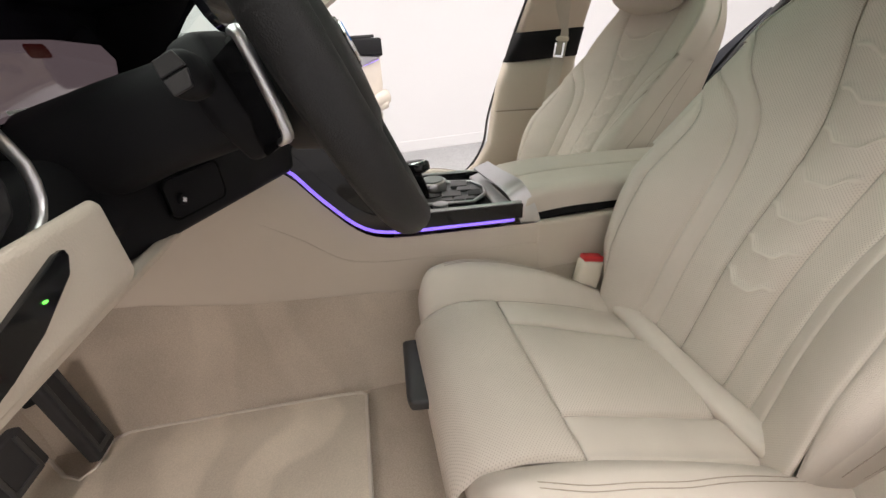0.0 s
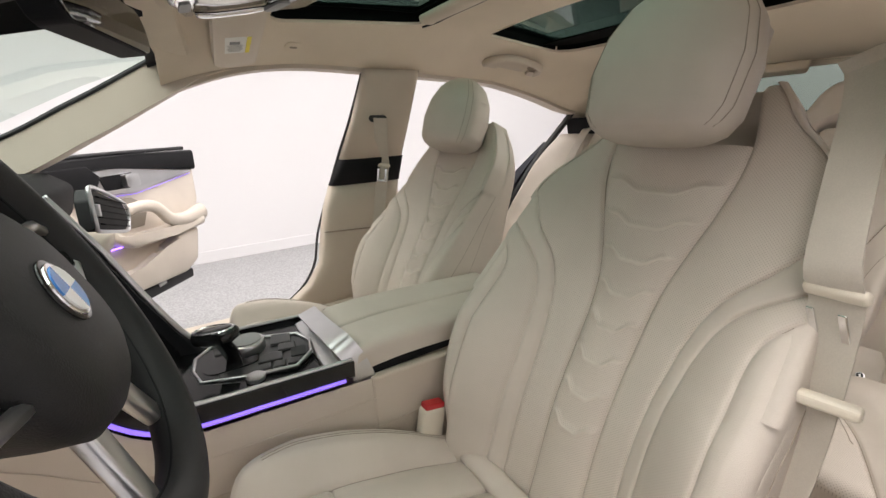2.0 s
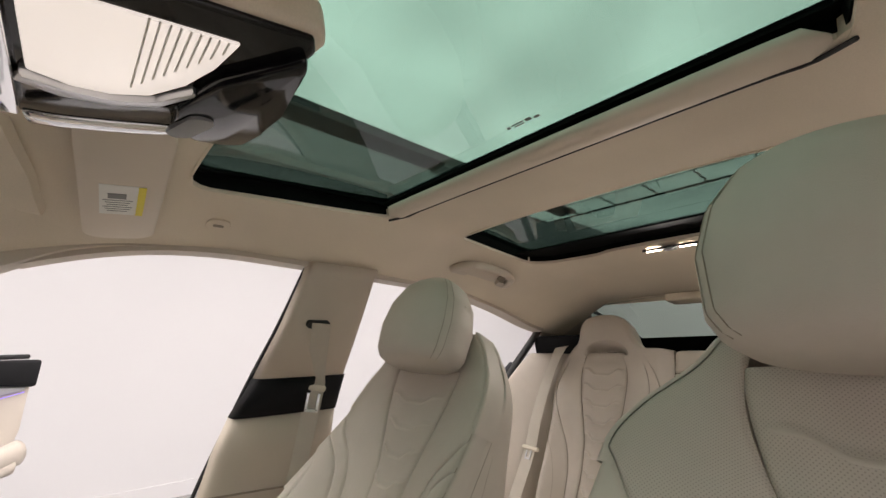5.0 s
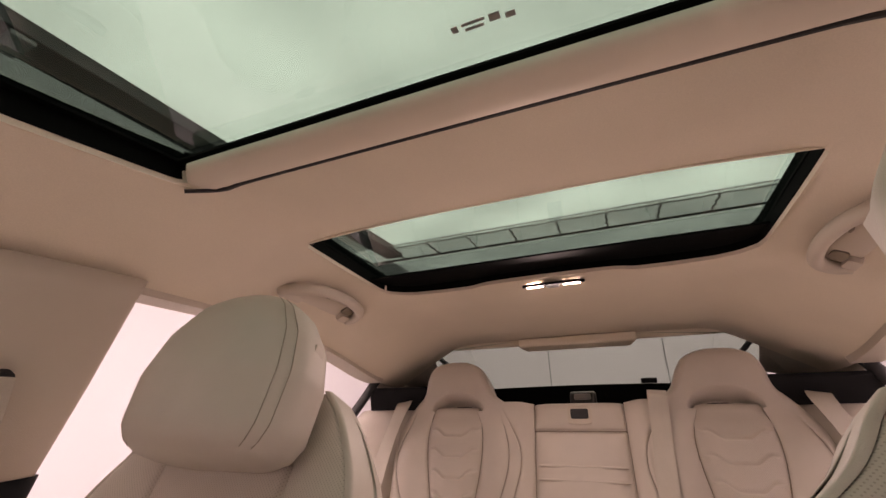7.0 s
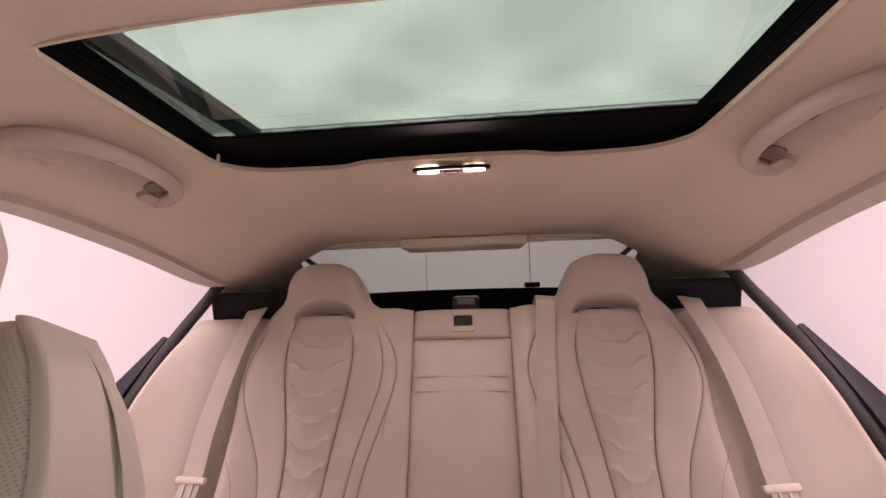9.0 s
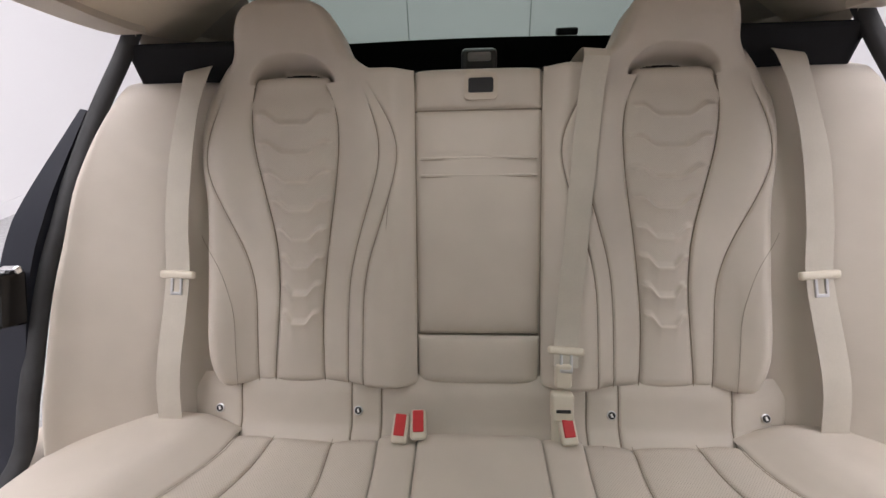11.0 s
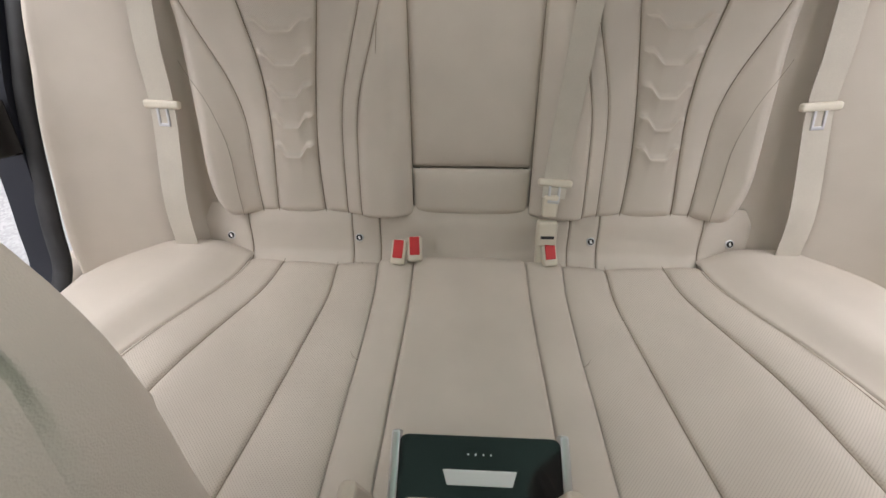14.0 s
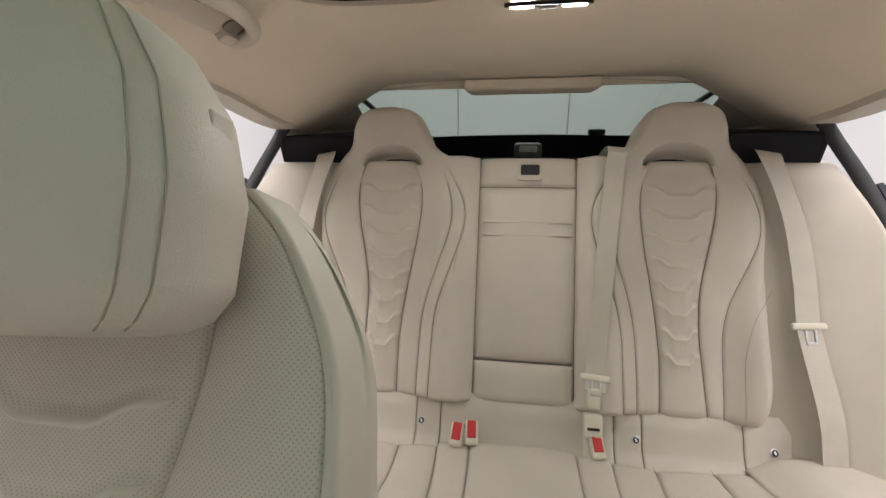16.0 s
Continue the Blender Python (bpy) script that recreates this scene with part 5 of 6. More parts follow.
part("clasp", box((0.030, 0.018, 0.045), pose(-0.153, 0.008, 0.505, 22), 0.005, 3), IVORY, mb, smooth=True)
part("stem", box((0.034, 0.014, 0.06), pose(-0.15, 0.045, 0.412, 30), 0.006, 3), IVORY, mb)


def buckle(place, turn, name="belt_buckle", size=(0.030, 0.022, 0.052)):
    t = thing(name, "ivory belt buckle with a red release button", "buckle", "belt buckles", place=place)
    m = pose(0, 0, 0, *turn)
    part("case", box(size, m, 0.006, 3), IVORY, t, smooth=True)
    part("release_button", box((size[0] * 0.68, 0.008, size[2] * 0.72), m @ pose(0, size[1] / 2 - 0.001, 0.006), 0.002), RED, t, "red push button")
    return t


buckle((0.146, 0.058, 0.415), (52, 0, -6))
buckle((0.113, 0.052, 0.419), (52, 0, 4))
buckle((-0.160, 0.055, 0.417), (52, 0, 8))
db = thing("belt_buckle", "ivory belt buckle with a red button beside the console", "buckle", "belt buckles")
part("case", box((0.026, 0.05, 0.085), pose(-0.137, 1.045, 0.525, 12, 0, 0), 0.007, 3), IVORY, db, smooth=True)
part("release_button", box((0.022, 0.042, 0.012), pose(-0.137, 1.036, 0.569, 12, 0, 0), 0.003), RED, db, "red push button")
for m, tx, ty in ((1, 0.690, 0.70), (-1, -0.610, 0.852)):
    g = belt("front_belt", "beige front seat belt on the centre pillar", ([(0.600, 0.735, 1.085), (0.618, 0.728, 1.06)] if m > 0 else [(-0.560, 0.735, 1.155), (-0.572, 0.738, 1.12)]) + [(tx - m * 0.01, ty + 0.005, 0.96), (tx, ty, 0.90 if m < 0 else 0.92), (tx + (m * 0.02 if m > 0 else 0), ty + 0.03, 0.72), (tx + (m * 0.03 if m > 0 else 0.02), ty + 0.10, 0.45)],
             [(-0.9, 0.45, 0.1)] if m > 0 else [(0.25, 1, 0.12)], 14 if m > 0 else 18, CHROME)
    part("guide", prism(rounded(0.062, 0.020, 0.009), 0.014, Matrix(((0, 0.42 * -m, -m * 0.9, m * 0.628), (1, 0, 0, 0.735), (0, 0.9, -0.42, 1.088), (0, 0, 0, 1))), 0.003), RUBBER, g, "dark belt guide slot")
part("lower_clip", box((0.062, 0.016, 0.014), pose(-0.622, 0.888, 0.822, 0, 0, 8), 0.005, 3), IVORY, g)


# ---- roof fittings ----
def grab_handle(m):
    """A flat folding handle: an arched bar round a flap, lying in a shallow bezel on the sloping roof edge."""
    t = thing("grab_handle", "beige folding grab handle on the roof rail", "handle", "grab handles")
    out = Vector((m * 0.86, 0.06, -0.50)).normalized()
    along = Vector((0, 1, 0.10)).normalized()
    down = out.cross(along).normalized()
    down = down if down.z < 0 else -down
    along = (down.cross(out) * (1 if down.cross(out).y > 0 else -1)).normalized()
    c = Vector((m * 0.487, 0.225, float(roof_z(np.array(0.487), np.array(0.225))) - 0.002))
    hm = Matrix(((along.x, out.x, down.x, c.x), (along.y, out.y, down.y, c.y), (along.z, out.z, down.z, c.z), (0, 0, 0, 1)))
    arch = spline([hm @ Vector(p) for p in ((-0.118, 0.042, 0.004), (-0.122, 0.020, 0.012), (-0.108, -0.006, 0.017), (-0.06, -0.020, 0.020), (0.0, -0.024, 0.021), (0.06, -0.018, 0.020), (0.102, 0.0, 0.016), (0.122, 0.022, 0.010), (0.124, 0.040, 0.002))], 44)
    sweep("grip", arch, ring(0.012, 12, 0.013), TRIM, t, up=tuple(down))
    plate = [(0.128 * math.cos(a), 0.042 - 0.066 * math.sin(a) ** 0.7) for a in np.linspace(0, math.pi, 22)]
    part("bezel", prism(plate, 0.006, hm @ pose(0, 0, -0.002), 0.002), TRIM, t, smooth=True)
    part("flap", prism([(-0.062, -0.010), (0.105, -0.006), (0.112, 0.036), (-0.052, 0.038)], 0.008, hm @ pose(0, 0, 0.004), 0.003), TRIM, t, "folding flap inside the arch", True)
    # dark plate painted in for the shade of the finger gap
    part("finger_gap_shade", prism(rounded(0.034, 0.024, 0.010), 0.006, hm @ pose(-0.086, 0.014, 0.0015), 0.001), THREAD, t, "dark plate standing for the shade in the finger gap")
    part("mount", prism(rounded(0.040, 0.020, 0.006), 0.014, hm @ pose(-0.098, 0.036, 0.0), 0.004, 3), TRIM, t, smooth=True)
    part("mount", prism(rounded(0.050, 0.018, 0.006), 0.012, hm @ pose(0.092, 0.036, 0.0), 0.004, 3), TRIM, t, smooth=True)
    part("coat_hook", prism(rounded(0.014, 0.004, 0.0018), 0.004, hm @ pose(0.020, -0.004, 0.0115), 0.001), THREAD, t)


grab_handle(1)
grab_handle(-1)
DOME = thing("dome_lamp", "small lit rear dome lamp with dark surround", "lamp")
dm = pose(-0.006, 0.033, float(roof_z(np.array(0.0), np.array(0.033))) - 0.001, 180 - 9, 0, 0)
part("surround", prism(rounded(0.145, 0.052, 0.025), 0.006, dm, 0.002), BLACK, DOME, "black oval surround")
for x in (-0.043, 0.043):
    part("lens", prism(rounded(0.040, 0.024, 0.011), 0.0085, dm @ pose(x, 0, 0), 0.003), LAMP_WARM, DOME, "glowing lamp lens")
part("switch", box((0.03, 0.02, 0.012), dm @ pose(0, 0, 0.006), 0.003), GREY, DOME)

area_light("dome_lamp_light", (-0.006, 0.025, 1.262), 0.11, 0.03, 0.9, (1.0, 0.96, 0.91), (38, 0, 0))
FOOT = thing("footwell_lamp", "small warm footwell lamp under the dashboard", "lamp")
part("lens", box((0.05, 0.03, 0.006), pose(-0.50, 1.86, 0.812), 0.002), LAMP_SOFT, FOOT)
area_light("footwell_lamp_light", (-0.50, 1.86, 0.75), 0.05, 0.03, 0.40, (1.0, 0.90, 0.84), (0, -12, 0))
OHC = thing("overhead_console", "overhead console with lit reading lamp and chrome edge", "console")


def axes(o, ex, ey):
    """A place whose x and y run along ex and ey."""
    ex = Vector(ex).normalized()
    n_ = ex.cross(Vector(ey)).normalized()
    ey = n_.cross(ex)
    return Matrix(((ex.x, ey.x, n_.x, o[0]), (ex.y, ey.y, n_.y, o[1]), (ex.z, ey.z, n_.z, o[2]), (0, 0, 0, 1)))


om = axes((0, 1.21, 1.259), (1, 0, 0), (0, -1, 0.2))
oh_ = [(-0.104, -0.098), (-0.094, -0.110), (-0.01, -0.113), (0.065, -0.106), (0.112, -0.088), (0.126, -0.055), (0.116, 0.02), (0.108, 0.060), (0.060, 0.100), (-0.030, 0.110), (-0.085, 0.122), (-0.104, 0.112)]
part("base", prism([(x * 1.08, y * 1.06) for x, y in oh_], 0.03, om @ pose(0, 0, -0.034), 0.006, 3), HEADLINER_CLOTH, OHC, smooth=True)
part("housing", prism(oh_, 0.008, om @ pose(0, 0, -0.006), 0.004, 3), PIANO, OHC, "dark gloss console housing", True)
lens_ = [(-0.078, -0.068), (-0.074, 0.062), (-0.030, 0.054), (0.009, 0.039), (0.040, 0.016), (0.050, -0.012), (0.046, -0.040), (0.030, -0.066)]
part("lamp_lens", prism(lens_, 0.005, om, 0.002), LAMP_LENS, OHC, "lit ribbed lamp lens", True)
for i in range(9):
    yy = 0.0 + 0.0066 * i
    part("lens_rib", box((0.105 - 0.011 * i, 0.0016, 0.0016), om @ pose(-0.025 - 0.0050 * i, yy, 0.0055), 0.0004), LABEL_WHITE, OHC)
part("lens_lip", prism([(0.030, -0.070), (0.048, -0.042), (0.053, -0.010), (0.043, 0.020), (0.010, 0.045), (0.016, 0.050), (0.052, 0.024), (0.064, -0.010), (0.060, -0.046), (0.042, -0.074)], 0.010, om, 0.002), SATIN, OHC, "satin edge of the lamp lens", True)
part("reading_lamp", prism([(-0.088, -0.100), (0.03, -0.104), (0.108, -0.088), (0.112, -0.072), (-0.076, -0.074), (-0.092, -0.082)], 0.010, om, 0.004, 3), CHROME, OHC, "chrome reading lamp bezel", True)
for x in (-0.045, 0.045):
    part("lamp_cap", prism(rounded(0.050, 0.016, 0.006), 0.004, om @ pose(x, -0.089, 0.0085), 0.001), GREY, OHC)
sweep("chrome_bar", spline([om @ Vector(p) for p in ((0.112, -0.068, 0.008), (0.106, -0.045, 0.012), (0.100, 0.0, 0.013), (0.096, 0.035, 0.012), (0.100, 0.056, 0.008))], 20), ring(0.012, 10, 0.004), CHROME, OHC, "bright chrome bar", up=(0, 0.2, -1))
part("switch_tongue", prism([(0.046, 0.036), (-0.018, 0.058), (-0.088, 0.112), (-0.070, 0.120), (0.020, 0.130), (0.075, 0.130), (0.112, 0.120), (0.121, 0.100), (0.116, 0.066), (0.092, 0.040)], 0.014, om, 0.006, 3), PIANO, OHC, "black gloss switch tongue", True)
part("tongue_tip", prism(rounded(0.055, 0.026, 0.010), 0.005, om @ pose(0.074, 0.054, 0.0125, 0, 0, -20), 0.002, 3), GREY, OHC, "pale switch on the tongue", True)


def visor(mm, size, label_at, label_size, print_rows):
    t = thing("sun_visor", "beige cloth sun visor with a warning label folded against the roof", "visor", "sun visors")
    part("flap", prism(rounded(*size, 0.028), 0.024, mm @ pose(0, 0, -0.024), 0.011, 4), CASSETTE_CLOTH, t, smooth=True)
    part("hinge_clip", box((0.030, 0.020, 0.016), mm @ pose(-size[0] / 2 + 0.014, -size[1] / 2 + 0.004, -0.018), 0.006, 3), TRIM, t, smooth=True)
    w, h = label_size
    lx, ly = label_at
    lab = part("warning_label", box((w, h, 0.0008), mm @ pose(lx, ly, 0.0004), 0), LABEL_WHITE, t, "white warning label")
    part("yellow_bar", box((w, 0.009, 0.0008), mm @ pose(lx, ly + h / 2 - 0.0045, 0.0010), 0), LABEL_YELLOW, lab)
    part("picture_bar", box((w * 0.16, h * 0.40, 0.0008), mm @ pose(lx - w * 0.16, ly - h * 0.12, 0.0010), 0), PRINT, lab)
    for i in range(print_rows):
        part("print_bar", box((0.0012, h * (0.66 - 0.10 * (i % 3)), 0.0008), mm @ pose(lx + w * (-0.02 + 0.46 * i / print_rows), ly - h * 0.10, 0.0010), 0), PRINT, lab)


visor(axes((-0.372, 1.239, 1.226), (1, 0.03, 0.055), (0, -1, 0.14)), (0.350, 0.108), (0.022, 0.016), (0.110, 0.050), 9)
visor(axes((0.310, 1.187, 1.238), (1, -0.078, -0.12), (-0.078, -1, 0.12)), (0.380, 0.095), (0.020, 0.0), (0.105, 0.052), 6)
MIRROR = thing("rear_view_mirror", "black frameless rear-view mirror under the windscreen", "mirror")
mm = pose(-0.002, 1.388, 1.203, 84, 0, -17)
part("shell", prism(rounded(0.25, 0.066, 0.025), 0.035, mm @ pose(0, 0, -0.036), 0.01, 3), BLACK, MIRROR, smooth=True)
part("glass", prism(rounded(0.243, 0.060, 0.022), 0.003, mm, 0.001), MIRROR_GLASS, MIRROR, "silvered mirror glass")
part("stalk", box((0.05, 0.10, 0.04), pose(0.02, 1.45, 1.25, 25), 0.012, 3), BLACK, MIRROR)
part("sensor_cover", prism([(-0.07, -0.10), (0.07, -0.10), (0.05, 0.1), (-0.05, 0.1)], 0.05, pose(0, 1.53, 1.205, -20), 0.012, 3), BLACK, MIRROR)
hm_ = axes((0.522, 1.015, float(roof_z(np.array(0.522), np.array(1.015))) - 0.001), (0.78, 0, -0.42), (0, -1, 0))
hook = part("coat_hook", prism(rounded(0.034, 0.046, 0.014), 0.004, hm_, 0.0015), HEADLINER_CLOTH, BODY, "flat oval cover with a slot")
part("hook_slot", prism(rounded(0.006, 0.020, 0.0025), 0.001, hm_ @ pose(0, 0, 0.004), 0), THREAD, hook)
LATCH = part("latch_frame", prism(rounded(0.062, 0.048, 0.008), 0.006, Matrix.Translation(tuple(RB(np.array(-0.005), np.array(0.472), np.array(0.0065)))) @ pose(0, 0, 0, -67.2, 0, 0), 0.002), TRIM, MID, "beige seatback latch frame")
part("latch_slot", prism(rounded(0.046, 0.026, 0.004), 0.004, Matrix.Translation(tuple(RB(np.array(-0.005), np.array(0.474), np.array(0.0105)))) @ pose(0, 0, 0, -67.2, 0, 0), 0.001), RUBBER, LATCH)


# ---- centre console ----
CON = thing("centre_console", "beige centre console with black gloss top and violet light", "console")
prof = [(2.1, 1.0), (1.72, 0.985), (1.64, 0.905), (1.60, 0.845), (1.566, 0.814), (1.527, 0.761), (1.473, 0.703), (1.417, 0.683), (1.30, 0.675), (1.172, 0.668), (1.13, 0.665)]
line = spline([(0, y, z) for y, z in prof], 60)


def side_panel(m):
    v, f = [], []
    for y, z in zip(line[:, 1], line[:, 2]):
        for k in range(9):
            u = k / 8
            zz = (z - 0.012) * (1 - u) + 0.235 * u
            v.append((m * (0.128 + 0.004 * math.sin(u * math.pi * 0.62)), y, zz))
    n = len(line)
    for i in range(n - 1):
        for k in range(8):
            f.append((i * 9 + k, i * 9 + k + 1, (i + 1) * 9 + k + 1, (i + 1) * 9 + k))
    mesh_part("side_panel", v, f, TRIM, CON, "smooth beige console side")
    crease = spline([(m * 0.1312, y, z + 0.037) for y, z in ((1.12, 0.575), (1.25, 0.578), (1.40, 0.586), (1.47, 0.594), (1.52, 0.612), (1.58, 0.66), (1.64, 0.70))], 40)
    tube("panel_crease", crease, 0.0007, TRIM, CON, n=5)
    # carpeted tunnel side that curves out to the floor
    v, f = [], []
    for y in np.linspace(0.6, 2.2, 20):
        top = float(np.interp(y, [0.6, 1.37, 1.625, 1.72, 1.86, 2.2], [0.515, 0.515, 0.544, 0.553, 0.584, 0.62])) + 0.037
        for k in range(9):
            u = k / 8
            v.append((m * (0.1325 + 0.004 * (k > 0) + 0.068 * u ** 2.4), y, top + (0.390 - top) * u))
    for i in range(19):
        for k in range(8):
            f.append((i * 9 + k, i * 9 + k + 1, (i + 1) * 9 + k + 1, (i + 1) * 9 + k))
    mesh_part("carpet_side", v, f, CARPET, CON, "carpeted tunnel side")
    part("rear_side", prism([(1.14, 0.655), (0.70, 0.645), (0.52, 0.60), (0.50, 0.24), (1.14, 0.24)], 0.02, Matrix(((0, 0, m, m * 0.111), (1, 0, 0, 0), (0, 1, 0, 0), (0, 0, 0, 1))), 0.006), TRIM, CON, "smooth beige console side")
    guide = line.copy()
    guide[:, 0] = m * 0.130
    guide = guide[(line[:, 1] < 1.70) & (line[:, 1] > 1.17)]
    tube("light_guide", guide, 0.0032, AMBIENT, CON, "glowing violet light strip", n=8)
    sd = line[(line[:, 1] < 1.72) & (line[:, 1] > 1.155)].copy()
    sd[:, 0] = m * 0.122
    sweep("gloss_side", sd + np.array([0, 0, 0.016]), [(-0.006, -0.014), (0.006, -0.014), (0.006, 0.014), (-0.006, 0.014)], PIANO, CON, "black gloss side band")
    tube("metal_edge", sd + np.array([-m * 0.002, 0, 0.031]), 0.004, SATIN, CON, "satin metal edge", n=8)


side_panel(1)
side_panel(-1)
tp = line[(line[:, 1] < 1.73) & (line[:, 1] > 1.15)]
sweep("gloss_top", tp + np.array([0, 0, 0.022]), [(-0.119, -0.008), (0.119, -0.008), (0.119, 0.0), (-0.119, 0.0)], PIANO, CON, "black gloss console top")
LOOP = np.array([(0.0, 1.404, 0), (-0.046, 1.394, 0), (-0.070, 1.324, 0), (-0.085, 1.253, 0), (-0.051, 1.219, 0), (-0.008, 1.210, 0), (0.038, 1.224, 0), (0.066, 1.288, 0), (0.083, 1.368, 0), (0.045, 1.398, 0)])
fr_ = [(x, y, 0.702) for x, y, _ in LOOP]
sweep("metal_frame", fr_, ring(0.0035, 8), SATIN, CON, "satin metal frame", closed=True)
part("panel", prism([(x, y) for x, y, _ in LOOP], 0.006, pose(0, 0, 0.6945), 0.001), DARK_PANEL, CON, "dark satin control panel")
for x, y, w, h in ((-0.058, 1.300, 0.020, 0.022), (-0.062, 1.276, 0.020, 0.020), (-0.066, 1.254, 0.018, 0.018), (-0.030, 1.285, 0.030, 0.040), (0.032, 1.255, 0.042, 0.036), (-0.006, 1.252, 0.026, 0.030), (0.052, 1.345, 0.040, 0.040)):
    part("button", box((w, h, 0.005), pose(x, y, 0.7025, 0, 0, -12), 0.0015), DARK_PANEL, CON, "dark satin control button")
part("coin_tray", prism(rounded(0.034, 0.026, 0.004), 0.003, pose(-0.036, 1.238, 0.7008, 0, 0, -12), 0.001), RUBBER, CON, "black open tray")
part("start_button", disc(0.0155, 0.008, pose(-0.080, 1.318, 0.698), 0.002), SATIN, CON, "round satin start button", True)
kn = part("rotary_knob", disc(0.031, 0.022, pose(0.028, 1.314, 0.699), 0.004), SATIN, CON, "knurled metal rotary controller", True)
part("knob_top", disc(0.026, 0.003, pose(0.028, 1.314, 0.7205), 0.001), GREY, kn)
sel = spline([(0.004, 1.338, 0.694), (0.001, 1.342, 0.715), (-0.010, 1.350, 0.740), (-0.020, 1.358, 0.760)], 12)
sh = tube("gear_selector", sel, 0.015, PIANO, CON, "black gloss gear selector with chrome edge", n=14, ry=0.011)
hd_ = np.array((0.66, 0.72, -0.16))
hd_ /= np.linalg.norm(hd_)
hs_ = np.cross(hd_, (0, 0, 1))
hs_ /= np.linalg.norm(hs_)
hu_ = np.cross(hs_, hd_)
mid_ = np.array((-0.024, 1.362, 0.768))
loft("knob", [(mid_ + hd_ * d, hs_ * 0.021 * w, hu_ * 0.014 * w) for d, w in ((-0.040, 0.35), (-0.037, 0.72), (-0.028, 0.95), (-0.008, 1.0), (0.012, 0.98), (0.028, 0.88), (0.036, 0.62), (0.039, 0.3))], PIANO, sh, "black gloss selector head", power=2.8, n=28)
sweep("chrome_edge", [mid_ + hd_ * 0.036 * math.cos(a) + hs_ * 0.0195 * math.sin(a) + hu_ * 0.010 for a in np.linspace(0, 2 * math.pi, 28, endpoint=False)], ring(0.0022, 6), CHROME, sh, "thin chrome ring", up=tuple(hu_), closed=True)
part("selector_gate", prism(rounded(0.060, 0.09, 0.02), 0.004, pose(0.0, 1.345, 0.6985), 0.001), PIANO, CON)
for x in (-0.045, 0.045):
    part("cup_holder", disc(0.036, 0.006, pose(x, 1.47, 0.722, 25), 0.001), RUBBER, CON, "round cup holder")
    sweep("cup_ring", [(x + 0.038 * math.cos(a), 1.47 + 0.036 * math.sin(a), 0.730 + 0.018 * math.sin(a)) for a in np.linspace(0, 2 * math.pi, 24, endpoint=False)], ring(0.003, 6), SATIN, CON, closed=True)
part("end_bracket", prism([(-0.108, -0.006), (0.120, -0.006), (0.114, 0.036), (-0.100, 0.036)], 0.030, pose(0, 1.178, 0.668, 105, 0, 180), 0.006, 3), SATIN, CON, "satin metal end bracket")
wrap = spline([(0.085, 1.188, 0.722), (0.0, 1.186, 0.726), (-0.088, 1.180, 0.728), (-0.111, 1.173, 0.718), (-0.119, 1.162, 0.695), (-0.121, 1.150, 0.660), (-0.119, 1.140, 0.625)], 40)
tilt = spline([(0, 0.3, 1), (0, 0.3, 1), (-0.2, 0.25, 1), (-0.7, 0.2, 0.7), (-1, 0.1, 0.2), (-1, 0.1, 0), (-1, 0.1, 0)], 40)
sweep("end_band", wrap, [(-0.019, -0.002), (0.019, -0.002), (0.019, 0.002), (-0.019, 0.002)], SATIN, CON, "bright satin band at the console end", up=tilt)
part("release", box((0.04, 0.004, 0.018), pose(0.03, 1.186, 0.698, 15), 0.002), CHROME, CON)

ARM = thing("armrest", "beige leather split armrest lid on the centre console", "armrest")
az = tab((0.72, 0.695), (0.9, 0.705), (1.08, 0.712), (1.155, 0.705))


def arm_place(x, s, h):
    x, s = np.asarray(x, float), np.asarray(s, float)
    return np.stack([x, s, az(s) + h], -1)


for m in (1, -1):
    quilt("lid", LEATHER, ARM, rows_of(0.72, 1.158, 40), lambda s: np.full_like(s, 0.001), lambda s: np.full_like(s, 0.112), lambda x, s, h, m=m: arm_place(m * x, s, h), None,
          ("seam", "edge", "edge", "edge"), 12, radius=0.02, skirt=0.022)
    tube("seam", on(lambda x, s, h, m=m: arm_place(m * x, s, h), np.full(30, 0.094), np.linspace(0.75, 1.15, 30), 0.002), 0.001, THREAD, ARM, n=5)
part("core", box((0.216, 0.43, 0.03), pose(0, 0.94, 0.660), 0.008), BLACK, ARM)
RC = thing("rear_climate_panel", "black gloss rear climate panel with white buttons", "panel")
rcm = pose(-0.013, 0.470, 0.468, -18, 0, 0)
part("panel", prism(rounded(0.215, 0.12, 0.012), 0.02, rcm @ pose(0, 0.02, -0.02), 0.004, 3), PIANO, RC, "black gloss panel")
for x in (-0.112, 0.112):
    part("side_trim", box((0.012, 0.13, 0.03), rcm @ pose(x, 0.02, -0.012), 0.004, 3), SATIN, RC, "satin metal edge")
part("button_bar", prism([(-0.048, 0.0), (0.048, 0.0), (0.042, 0.018), (-0.042, 0.018)], 0.003, rcm @ pose(0, 0.0, 0.0), 0.001), WHITE, RC, "white lit button bar")
for i in range(4):
    part("key_gap", box((0.001, 0.017, 0.0036), rcm @ pose(-0.036 + 0.024 * i, 0.009, 0.0008), 0), PRINT, RC)
    part("indicator", box((0.002, 0.002, 0.001), rcm @ pose(-0.015 + 0.01 * i, -0.018, 0.0005), 0), WHITE, RC)
part("console_tail", box((0.215, 0.12, 0.22), pose(-0.013, 0.56, 0.36), 0.02, 3), TRIM, RC)


